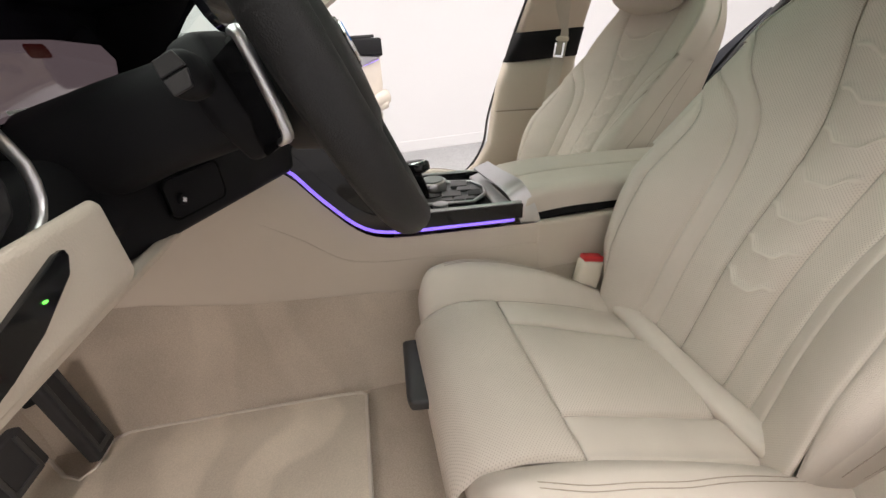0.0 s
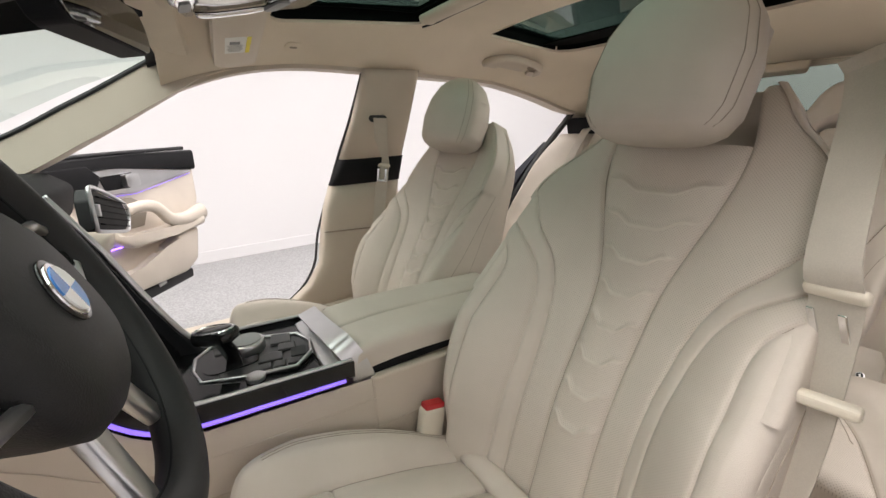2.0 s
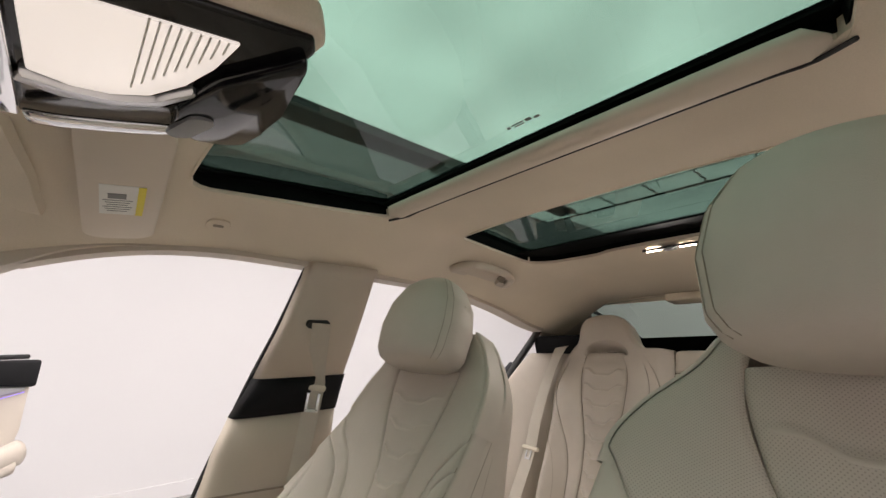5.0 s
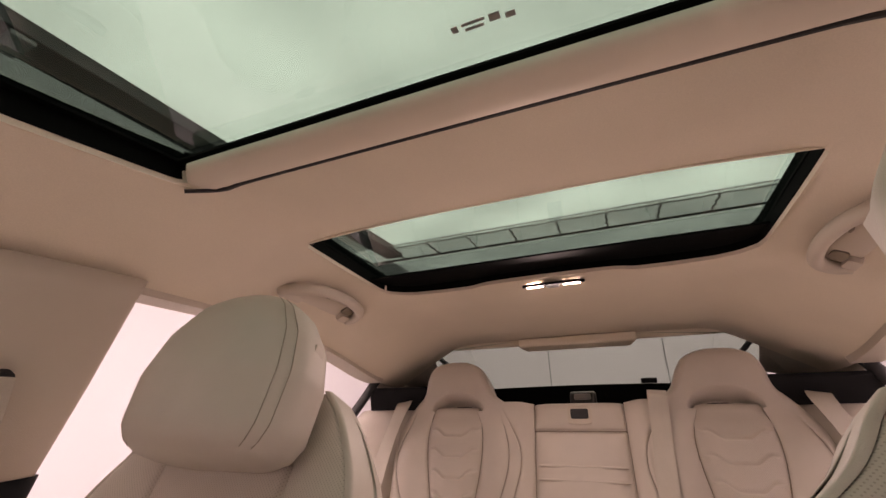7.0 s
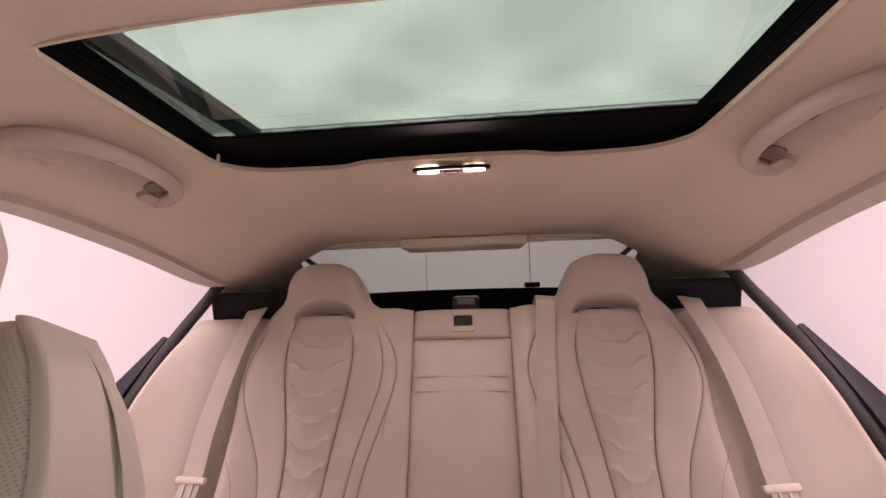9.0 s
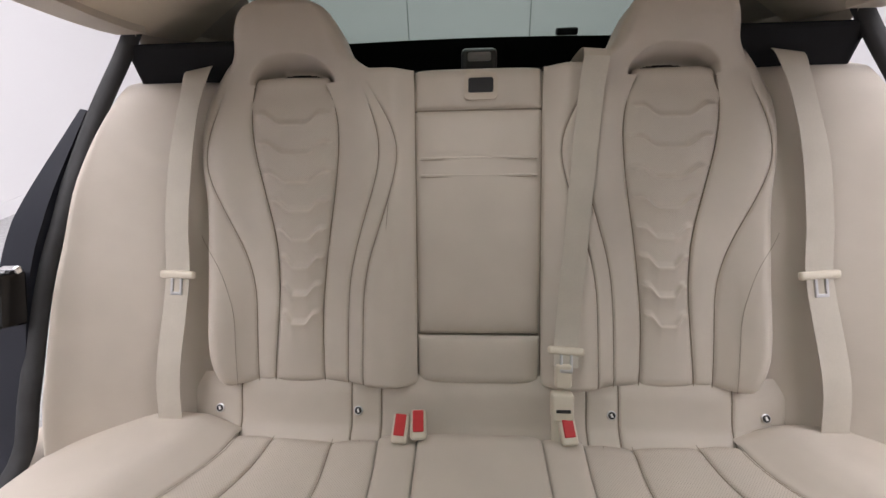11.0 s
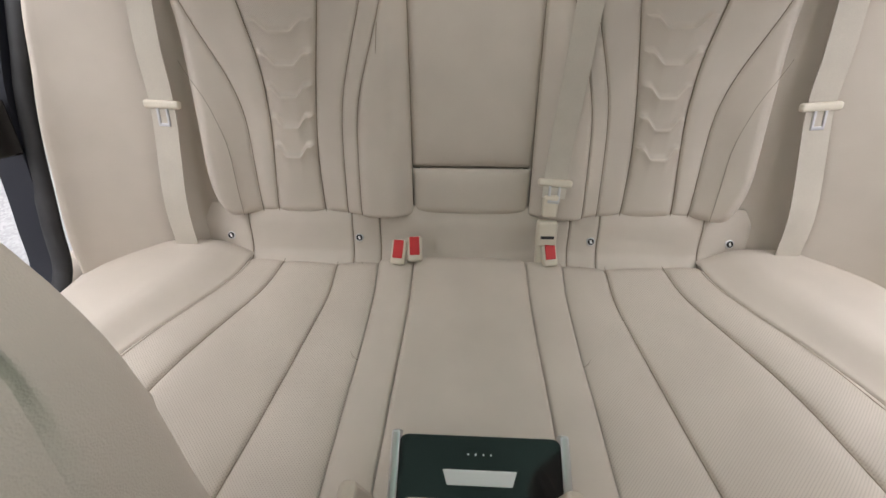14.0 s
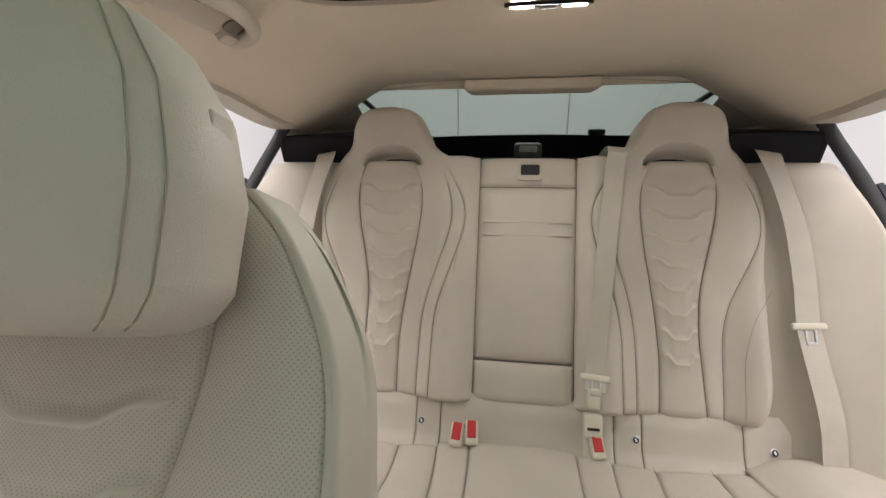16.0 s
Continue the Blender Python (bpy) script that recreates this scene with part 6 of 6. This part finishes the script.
# ---- steering wheel, dashboard ----
WC = Vector((-0.36, 1.470, 0.993))
WN = Vector((0, -0.927, 0.375)).normalized()
WX = Vector((1, 0, 0))
WU = WN.cross(WX)
WM = Matrix(((WX.x, WU.x, WN.x, WC.x), (WX.y, WU.y, WN.y, WC.y), (WX.z, WU.z, WN.z, WC.z), (0, 0, 0, 1)))
HUB = WM @ pose(0, 0, -0.019)
GRIP = WM @ pose(0, 0, -0.02)
WHEEL = thing("steering_wheel", "black leather steering wheel with satin spokes", "steering wheel")
rim = [WM @ Vector((0.158 * math.cos(a), 0.158 * math.sin(a), 0.0)) for a in np.linspace(0, 2 * math.pi, 72, endpoint=False)]
sweep("rim", rim, ring(0.0165, 14, 0.0185), WHEEL_LEATHER, WHEEL, "thick black leather rim", up=tuple(WN), closed=True)
tube("rim_stitch", [WM @ Vector((0.142 * math.cos(a), 0.142 * math.sin(a), 0.002)) for a in np.linspace(0, 2 * math.pi, 72, endpoint=False)], 0.0009, BLACK, WHEEL, n=5, closed=True)
secs = []
for d, w, h in ((-0.04, 0.05, 0.05), (0.0, 0.075, 0.07), (0.02, 0.085, 0.078), (0.034, 0.08, 0.072), (0.042, 0.062, 0.055), (0.045, 0.02, 0.02)):
    secs.append((HUB @ Vector((0, -0.005, d)), HUB.to_3x3() @ Vector((w, 0, 0)), HUB.to_3x3() @ Vector((0, h, 0))))
hub = loft("airbag_pad", [tuple(np.array(v) for v in s) for s in secs], WHEEL_LEATHER, WHEEL, "black padded hub", power=2.7, n=40)
part("badge_rim", disc(0.0225, 0.003, HUB @ pose(0, 0.0, 0.0435), 0.001, 32), PIANO, hub, "black ring round the badge", True)
part("badge_ring", disc(0.0192, 0.004, HUB @ pose(0, 0.0, 0.044), 0.001, 32), CHROME, hub, "round chrome badge", True)
for a in range(4):
    q = [(0, 0)] + [(0.0165 * math.cos(radians(90 * a + i * 15)), 0.0165 * math.sin(radians(90 * a + i * 15))) for i in range(7)]
    part("badge_field", prism(q, 0.001, HUB @ pose(0, 0, 0.048), 0), BADGE_BLUE if a % 2 else WHITE, hub)
for m in (1, -1):
    arm = part("spoke", prism([(m * 0.06, -0.035), (m * 0.148, -0.012), (m * 0.148, 0.028), (m * 0.07, 0.040)][::m], 0.016, HUB @ pose(0, 0, 0.004), 0.005, 3), BLACK, WHEEL, "black spoke with switches", True)
    sweep("switch_frame", [HUB @ Vector((m * x, y, 0.022)) for x, y in ((0.075, 0.036), (0.13, 0.036), (0.155, 0.02), (0.15, -0.004), (0.12, -0.02), (0.08, -0.028))], ring(0.005, 8), SATIN, arm, "satin switch frame", up=tuple(WN))
    for i in range(3):
        part("switch", box((0.018, 0.016, 0.006), HUB @ pose(m * (0.092 + 0.02 * i), 0.012 - 0.006 * i, 0.022), 0.002), PIANO, arm)
    part("lower_spoke", prism([(m * 0.018, -0.06), (m * 0.045, -0.055), (m * 0.066, -0.138), (m * 0.043, -0.136)][::m], 0.012, HUB @ pose(0, 0, 0.006), 0.004, 3), SATIN, WHEEL, "satin lower spoke", True)
    # shift paddle
    plate = [GRIP @ Vector(p) for p in ((m * 0.104, 0.034, -0.011), (m * 0.105, 0.0, -0.016), (m * 0.101, -0.034, -0.023), (m * 0.082, -0.039, -0.047), (m * 0.084, 0.0, -0.043), (m * 0.086, 0.030, -0.038))]
    back_ = [p + WX * (-m * 0.004) - WN * 0.003 for p in plate]
    pd = mesh_part("shift_paddle", [tuple(p) for p in plate + back_], [(0, 1, 4, 5), (1, 2, 3, 4), (11, 10, 7, 6), (10, 9, 8, 7), (0, 6, 7, 1), (1, 7, 8, 2), (2, 8, 9, 3), (3, 9, 10, 4), (4, 10, 11, 5), (5, 11, 6, 0)], PIANO, WHEEL, "black gloss shift paddle", smooth=False)
    sweep("satin_edge", spline([GRIP @ Vector((m * 0.098, 0.037, -0.014)), GRIP @ Vector((m * 0.104, 0.033, -0.011)), GRIP @ Vector((m * 0.106, 0.0, -0.015)), GRIP @ Vector((m * 0.102, -0.031, -0.022)), GRIP @ Vector((m * 0.096, -0.034, -0.030))], 30), ring(0.0030, 10, 0.0045), SATIN, pd, "satin metal paddle edge", up=tuple(WN))
    part("spoke_back", prism([(m * 0.0, -0.045), (m * 0.070, -0.040), (m * 0.088, -0.010), (m * 0.090, 0.030), (m * 0.076, 0.052), (m * 0.0, 0.056)][::m], 0.028, GRIP @ pose(0, 0, -0.066), 0.008, 3), BLACK, WHEEL, "black back of the hub", True)
COL = thing("steering_column", "black steering column shroud with stalks", "column")
secs = []
for d, w, h, dy in ((-0.075, 0.050, 0.042, 0.006), (-0.10, 0.056, 0.042, 0.012), (-0.16, 0.060, 0.042, 0.022), (-0.24, 0.062, 0.045, 0.03), (-0.34, 0.065, 0.05, 0.03)):
    secs.append((np.array(WM @ Vector((0, dy, d))), np.array(WM.to_3x3() @ Vector((w, 0, 0))), np.array(WM.to_3x3() @ Vector((0, h, 0)))))
loft("shroud", secs, BLACK, COL, "black plastic shroud", power=3, n=36)
for m in (1, -1):
    tube("stalk", [WM @ Vector((m * 0.07, 0.03, -0.08)), WM @ Vector((m * 0.095, 0.028, -0.072)), WM @ Vector((m * 0.110, 0.026, -0.068))], 0.0095, BLACK, COL, "black stalk with grey switch", n=10, ry=0.008)
    pm = WM @ pose(m * 0.119, 0.026, -0.068, 0, 0, m * 10)
    pod = part("stalk_end", box((0.030, 0.028, 0.024), pm, 0.0105, 5), BLACK, COL, "rounded black stalk end with two buttons", True)
    part("stalk_button", prism([(-0.0085, 0.0), (0.008, 0.0), (0.006, 0.0095), (-0.007, 0.0095)], 0.003, pm @ pose(m * 0.0135, 0.0008, 0, 0, m * 90, 0), 0.0008), STALK_GREY, pod, "dark grey button")
    part("stalk_button", prism([(-0.008, -0.0095), (0.0045, -0.0095), (0.008, 0.0), (-0.0085, 0.0)], 0.003, pm @ pose(m * 0.0135, -0.0008, 0, 0, m * 90, 0), 0.0008), STALK_GREY, pod, "dark grey button")

DASH = thing("dashboard", "black dashboard with beige lower trim and digital display", "dashboard")


def extrude_x(name, pts, x0, x1, mat, label="", parent=None, bevel=0.012, smooth=True):
    return part(name, prism(pts, x1 - x0, Matrix(((0, 0, 1, x0), (1, 0, 0, 0), (0, 1, 0, 0), (0, 0, 0, 1))), bevel, 3), mat, parent or DASH, label, smooth)


extrude_x("top_pad", [(1.60, 0.92), (1.585, 0.985), (1.63, 1.02), (1.80, 1.03), (2.25, 0.95), (2.25, 0.80), (1.70, 0.80)], 0.13, 0.70, BLACK, "black stitched dashboard top")
extrude_x("top_pad", [(1.78, 0.93), (1.78, 0.985), (1.84, 1.015), (2.0, 1.01), (2.25, 0.95), (2.25, 0.80), (1.80, 0.80)], -0.70, 0.14, BLACK, "black stitched dashboard top")
extrude_x("instrument_hood", [(1.61, 1.066), (1.625, 1.095), (1.75, 1.105), (1.95, 1.07), (1.95, 0.96), (1.78, 0.96), (1.735, 1.058)], -0.60, -0.10, BLACK, "black instrument hood")
extrude_x("hood_cheek", [(1.612, 1.070), (1.66, 1.032), (1.70, 0.985), (1.72, 0.95), (1.80, 0.95), (1.80, 1.085), (1.63, 1.09)], -0.118, -0.098, BLACK, bevel=0.005)
scr = part("instrument_display", prism([(-0.19, -0.048), (0.10, -0.048), (0.155, -0.03), (0.185, 0.0), (0.165, 0.03), (0.12, 0.05), (-0.19, 0.056)], 0.01, pose(-0.36, 1.715, 1.003, 76, 0, 0), 0.003), SCREEN, DASH, "dark glossy digital instrument display", True)
for dx, dz, w in ((-0.10, -0.034, 0.04), (0.01, -0.038, 0.09), (0.09, -0.03, 0.03)):
    part("display_bar", box((w, 0.003, 0.001), pose(-0.36, 1.715, 1.003, 76) @ pose(dx, dz, 0.0105), 0), WHITE, scr)
part("display_mark", prism(rounded(0.030, 0.012, 0.004), 0.001, pose(-0.36, 1.715, 1.003, 76) @ pose(0.05, 0.006, 0.0102), 0), DIM_RED, scr, "dim red display mark")
# glowing field that stands for the reflection over the display's lower half
part("reflection_field", prism([(-0.185, -0.044), (0.10, -0.044), (0.148, -0.028), (0.172, -0.004), (0.160, 0.012), (0.08, 0.016), (-0.185, 0.010)], 0.0008, pose(-0.36, 1.715, 1.003, 76) @ pose(0, 0, 0.0100), 0), SCREEN_REFLECTION, scr, "mauve reflection on the display glass, put in as glow")
extrude_x("centre_panel", [(1.415, 0.705), (1.455, 0.79), (1.555, 1.0), (1.60, 1.03), (1.78, 1.03), (1.78, 0.70)], -0.070, 0.140, PIANO, "black gloss centre stack")
tube("stack_edge", spline([(0.147, 1.375, 0.700), (0.147, 1.41, 0.745), (0.147, 1.45, 0.825), (0.147, 1.495, 0.925), (0.147, 1.54, 1.01)], 30), 0.006, SATIN, DASH, "satin edge of the centre stack")
extrude_x("stack_cheek", [(1.375, 0.66), (1.378, 0.700), (1.412, 0.745), (1.453, 0.825), (1.498, 0.925), (1.545, 1.012), (1.62, 1.03), (1.80, 1.0), (1.80, 0.5), (1.45, 0.5)], 0.126, 0.146, BLACK)
part("centre_display", prism(rounded(0.26, 0.11, 0.02), 0.012, pose(0.01, 1.615, 1.075, 66, 0, -6), 0.003), SCREEN, DASH, "dark glossy centre touch screen", True)
extrude_x("middle_panel", [(1.60, 0.86), (1.585, 0.93), (1.66, 0.95), (1.70, 0.84)], 0.14, 0.56, PIANO, "black gloss trim panel")
KM = Matrix(((0.39, 0, 0.92, -0.457), (0.92, 0, -0.39, 1.669), (0, 1, 0, 0), (0, 0, 0, 1)))
knee = part("knee_panel", prism([(0.0, 0.842), (-0.004, 0.88), (0.0, 0.912), (0.05, 0.930), (0.11, 0.935), (0.12, 0.86), (0.08, 0.84)], 0.325, KM, 0.012, 3), BLACK, DASH, "black knee panel under the column", True)
part("knee_panel", prism([(1.64, 0.87), (1.66, 0.935), (1.70, 0.940), (1.80, 0.94), (1.80, 0.86)], 0.40, Matrix(((0, 0, 1, -0.50), (1, 0, 0, 0), (0, 1, 0, 0), (0, 0, 0, 1))), 0.012, 3), BLACK, DASH, "black knee panel under the column", True)
extrude_x("lower_trim", [(1.632, 0.846), (1.640, 0.850), (1.70, 0.815), (1.76, 0.800), (1.80, 0.81), (1.80, 0.795), (1.76, 0.787), (1.70, 0.800), (1.64, 0.836)], -0.66, -0.10, TRIM, "beige lower dashboard edge", bevel=0.002)
fm = KM @ Matrix(((0, 0, -1, -0.004), (0, 1, 0, 0.8800), (1, 0, 0, 0.133), (0, 0, 0, 1)))
fl = part("flap", prism(rounded(0.072, 0.036, 0.008), 0.003, fm, 0.001), BLACK, knee, "black flap with release knob")
tube("flap_gap", [fm @ Vector((x, y, 0.0025)) for x, y in rounded(0.076, 0.040, 0.009)], 0.0012, FRIT, fl, n=5, closed=True)
part("knob", disc(0.0052, 0.005, fm @ pose(-0.022, -0.003, 0.002), 0.0015, 16), BLACK, fl)
part("knob_mark", box((0.005, 0.0014, 0.001), fm @ pose(-0.022, -0.003, 0.0074, 0, 0, 20), 0), WHITE, fl)
part("knob_mark", box((0.0014, 0.005, 0.001), fm @ pose(-0.022, -0.003, 0.0074, 0, 0, 20), 0), WHITE, fl)
extrude_x("glovebox", [(1.74, 0.82), (1.76, 0.62), (1.86, 0.52), (2.2, 0.52), (2.2, 0.80)], 0.16, 0.70, TRIM, "beige glovebox front")
# light switch panel in the beige dashboard end
lp = extrude_x("lower_corner", [(1.597, 0.876), (1.599, 0.921), (1.604, 0.925), (1.611, 0.921), (1.616, 0.88), (1.66, 0.862), (1.66, 0.850), (1.602, 0.868)], -0.74, -0.503, TRIM, "beige lower dashboard corner", bevel=0.003)
part("light_switch_panel", prism([(-0.10, -0.008), (-0.032, 0.007), (0.008, 0.018), (0.014, 0.018), (0.015, 0.014), (0.009, 0.006), (-0.022, -0.008), (-0.047, -0.014), (-0.10, -0.024)], 0.004, pose(-0.566, 1.5985, 0.895, 88, 0, 0), 0.001), PIANO, lp, "black gloss light switch panel")
part("indicator", box((0.0022, 0.0010, 0.001), pose(-0.580, 1.5940, 0.899, 88), 0), GREEN_LED, lp, "green indicator light")


vm_ = pose(0.53, 1.535, 0.925, 90, 0, -7) @ pose(0, 0, 0, 0, 0, -12)
edge_ = [(-0.125, -0.042), (0.085, -0.038), (0.118, -0.022), (0.132, 0.004), (0.105, 0.030), (-0.11, 0.046), (-0.13, 0.02)]
pv = part("air_vent", prism(edge_, 0.03, vm_, 0.004), RUBBER, DASH, "black slatted air vent with satin frame")
rim_ = spline([tuple(vm_ @ Vector((x * 1.03, y * 1.06, 0.030))) for x, y in edge_ + edge_[:1]], 60)[:-1]
sweep("satin_frame", rim_, ring(0.0045, 8), SATIN, pv, "satin vent frame", up=(0, -1, 0), closed=True)
for i in range(5):
    w = 0.225 - 0.012 * abs(i - 2.2)
    part("slat", box((w, 0.003, 0.012), vm_ @ pose(-0.002, -0.028 + 0.0145 * i, 0.032, 18), 0.001), BLACK, pv)
part("thumb_wheel", box((0.012, 0.026, 0.008), vm_ @ pose(-0.116, 0.0, 0.034), 0.002), SATIN, pv)


extrude_x("dash_core", [(1.715, 0.875), (1.705, 0.925), (1.73, 0.942), (1.95, 0.94), (1.95, 0.86)], -0.70, -0.12, BLACK, "black dashboard body")
side_vent = part("air_vent", prism([(-0.16, -0.025), (-0.03, -0.024), (-0.006, -0.012), (0.0, 0.004), (-0.006, 0.022), (-0.03, 0.034), (-0.16, 0.040)], 0.03, pose(-0.521, 1.655, 0.938, 90, 0, 0), 0.004), RUBBER, DASH, "black slatted air vent with satin frame")
sweep("satin_frame", spline([(-0.69, 1.620, 0.904), (-0.570, 1.616, 0.908), (-0.530, 1.616, 0.922), (-0.519, 1.616, 0.940), (-0.522, 1.616, 0.958), (-0.54, 1.618, 0.972), (-0.69, 1.626, 0.99)], 40), ring(0.0025, 8, 0.004), SATIN, side_vent, "satin vent frame", up=(0, -1, 0))
for i in range(4):
    part("slat", box((0.125, 0.010, 0.003), pose(-0.60, 1.632, 0.922 + 0.014 * i, 12), 0.001), BLACK, side_vent)
extrude_x("vent_shell", [(1.57, 0.79), (1.535, 0.82), (1.53, 0.858), (1.60, 0.868), (1.9, 0.87), (1.86, 0.75)], 0.50, 0.70, TRIM, "beige vent surround")
PED = thing("pedals", "black pedals with metal faces in the footwell", "pedal")
for x, y, z, w, h in ((-0.189, 1.979, 0.521, 0.050, 0.18), (-0.315, 1.972, 0.555, 0.085, 0.07)):
    p_ = part("pedal", box((w, 0.02, h), pose(x, y, z, -6), 0.006, 3), RUBBER, PED, "rubber pedal pad")
    part("arm", box((0.018, 0.03, 0.22), pose(x, y + 0.07, z + 0.14, -20), 0.004), BLACK, PED)
    for k in (-1, 1):
        part("grip_rib", box((0.006, 0.004, h * 0.85), pose(x, y, z, -6) @ pose(k * w * 0.28, -0.011, 0), 0.001), STALK_GREY, p_)
    part("grip_rib", box((w * 0.6, 0.004, 0.008), pose(x, y, z, -6) @ pose(0, -0.011, -h * 0.40), 0.001), STALK_GREY, p_)
MATT = thing("floor_mat", "beige carpet floor mat with stitched border in the footwell", "mat")
mp_ = [(-0.215, 1.503), (-0.206, 1.512), (-0.201, 1.56), (-0.189, 1.761), (-0.182, 1.925), (-0.190, 1.946), (-0.206, 1.953), (-0.250, 1.953), (-0.266, 1.968), (-0.252, 2.0), (-0.214, 2.040), (-0.195, 2.075), (-0.20, 2.11), (-0.56, 2.10), (-0.65, 1.98), (-0.665, 1.92), (-0.665, 1.512), (-0.655, 1.503)]
part("carpet", prism(mp_, 0.011, pose(0, 0, 0.356), 0.003), MAT_PILE, MATT)
tube("border", [(x, y, 0.3665) for x, y in mp_], 0.0035, LIP, MATT, "pale stitched edge", n=6, closed=True)
part("footwell_side", box((0.03, 0.45, 0.5), pose(-0.72, 2.15, 0.55), 0.01), CARPET, BODY)
part("toe_board", box((1.4, 0.04, 0.55), pose(0, 2.16, 0.52, -28), 0.01), CARPET, BODY, "carpeted toe board")
part("footwell_side", box((0.03, 0.4, 0.5), pose(0.72, 2.12, 0.45), 0.01), CARPET, BODY)


# ---- open passenger door ----
DOOR = thing("passenger_door", "open passenger door with beige panel and violet pocket light", "door")
th = radians(47)
DM = Matrix(((math.sin(th), 0, -math.cos(th), 0.86), (-math.cos(th), 0, -math.sin(th), 2.02), (0, 1, 0, 0), (0, 0, 0, 1)))


def dpart(name, pts, z0, z1, mat, label="", bevel=0.006, smooth=True, parent=None):
    return part(name, prism(pts, z1 - z0, DM @ pose(0, 0, z0), bevel, 3), mat, parent or DOOR, label, smooth)


dpart("outer_skin", [(0.0, 0.36), (1.02, 0.36), (1.10, 0.50), (1.15, 0.75), (1.15, 0.95), (0.0, 0.93)], -0.13, -0.05, BLUEBLACK, "dark blue painted outer skin")
dpart("inner_panel", [(0.02, 0.42), (0.92, 0.41), (1.02, 0.46), (1.08, 0.60), (1.125, 0.75), (1.13, 0.90), (0.6, 0.93), (0.02, 0.93)], -0.05, 0.0, LEATHER, "beige leather door panel")
dpart("upper_rail", [(0.30, 0.90), (0.62, 0.94), (0.72, 0.925), (0.93, 0.905), (1.13, 0.885), (1.135, 0.975), (0.80, 0.975), (0.30, 0.965)], -0.05, 0.025, BLACK, "black upper door rail", 0.012)
dpart("speaker_cover", [(0.52, 0.82), (0.60, 0.83), (0.645, 0.90), (0.60, 0.945), (0.42, 0.94)], -0.02, 0.03, BLACK, "black tweeter cover")
dpart("metal_trim", [(0.60, 0.925), (0.66, 0.825), (0.79, 0.825), (1.10, 0.876), (1.11, 0.888), (0.93, 0.90), (0.72, 0.928)], -0.01, 0.012, SATIN, "satin metal door trim")
dpart("handle_bowl", [(0.645, 0.90), (0.66, 0.845), (0.77, 0.845), (0.79, 0.905)], 0.008, 0.014, BLACK)
dpart("door_handle", rounded(0.055, 0.05, 0.008) and moved(rounded(0.062, 0.05, 0.010), 0.765, 0.876), 0.012, 0.040, SATIN, "bright chrome door handle", 0.004)
tube("light_guide", [DM @ Vector((u, z, 0.012)) for u, z in ((0.64, 0.822), (0.79, 0.818), (1.10, 0.871))], 0.0012, AMBIENT, DOOR, "violet light strip")
pull = spline([(0.57, 0.68, 0.03), (0.655, 0.758, 0.065), (0.74, 0.772, 0.07), (0.81, 0.755, 0.068), (0.88, 0.69, 0.062), (0.98, 0.675, 0.055), (1.09, 0.685, 0.035)], 30)
sweep("armrest", [DM @ Vector(tuple(p)) for p in pull], ring(0.026, 14, 0.020), LEATHER, DOOR, "beige curved door pull", up=tuple(DM.to_3x3() @ Vector((0, 0, 1))), scale=np.interp(np.linspace(0, 1, 30), [0, 0.3, 0.6, 1.0], [0.9, 0.85, 1.05, 1.55]))
dpart("arm_shelf", [(0.60, 0.71), (0.66, 0.655), (0.88, 0.66), (1.07, 0.67), (1.065, 0.63), (0.88, 0.618), (0.68, 0.612), (0.60, 0.66)], -0.01, 0.075, LEATHER, "beige door armrest", 0.014)
# recess face in a darker taupe than the door panel
dpart("pull_recess", [(0.60, 0.74), (0.64, 0.79), (0.70, 0.81), (0.77, 0.805), (0.815, 0.775), (0.83, 0.74), (0.80, 0.68), (0.60, 0.68)], -0.005, 0.004, TAUPE)
dpart("pocket_back", [(0.50, 0.64), (0.87, 0.612), (0.835, 0.565), (0.69, 0.515), (0.50, 0.52)], -0.002, 0.003, TRIM)
tube("pocket_light", [DM @ Vector((u, z, 0.02)) for u, z in ((0.56, 0.624), (0.86, 0.620))], 0.003, POCKET_LIGHT, DOOR, "violet pocket light")
dpart("pocket_lip", [(0.30, 0.52), (0.60, 0.53), (0.70, 0.508), (0.84, 0.56), (0.90, 0.61), (1.04, 0.62), (1.0, 0.47), (0.92, 0.43), (0.30, 0.43)], 0.0, 0.055, LEATHER, "beige door pocket front", 0.018)
dpart("sill_seal", [(0.20, 0.345), (0.98, 0.385), (0.985, 0.425), (0.20, 0.40)], -0.06, 0.02, RUBBER, "black lower door seal")
dpart("scuff_light", [(0.78, 0.405), (0.82, 0.41), (0.82, 0.425), (0.78, 0.42)], 0.018, 0.024, WHITE)
tube("weather_strip", [DM @ Vector((u, z, -0.04)) for u, z in ((0.30, 0.972), (0.8, 0.982), (1.14, 0.985))], 0.008, RUBBER, DOOR)
part("mirror_foot", prism([(0.30, 0.95), (0.42, 0.95), (0.30, 1.06)], 0.04, DM @ pose(0, 0, -0.05), 0.006), BLACK, DOOR)

# ---- where the groups of fittings stand ----
for ob, dx, dy, dz in ((CON, 0.012, -0.014, -0.037), (ARM, 0.002, -0.009, -0.030), (WHEEL, -0.042, -0.019, -0.048), (COL, -0.042, -0.019, -0.048),
                       (DASH, -0.043, -0.014, -0.040), (PED, -0.039, -0.024, -0.051),  (FOOT, -0.04, -0.02, -0.048), (db, -0.013, -0.015, -0.032), (g, -0.021, -0.023, -0.052), (DOOR, -0.042, 0.025, 0.02)):
    ob.location = (dx, dy, dz)
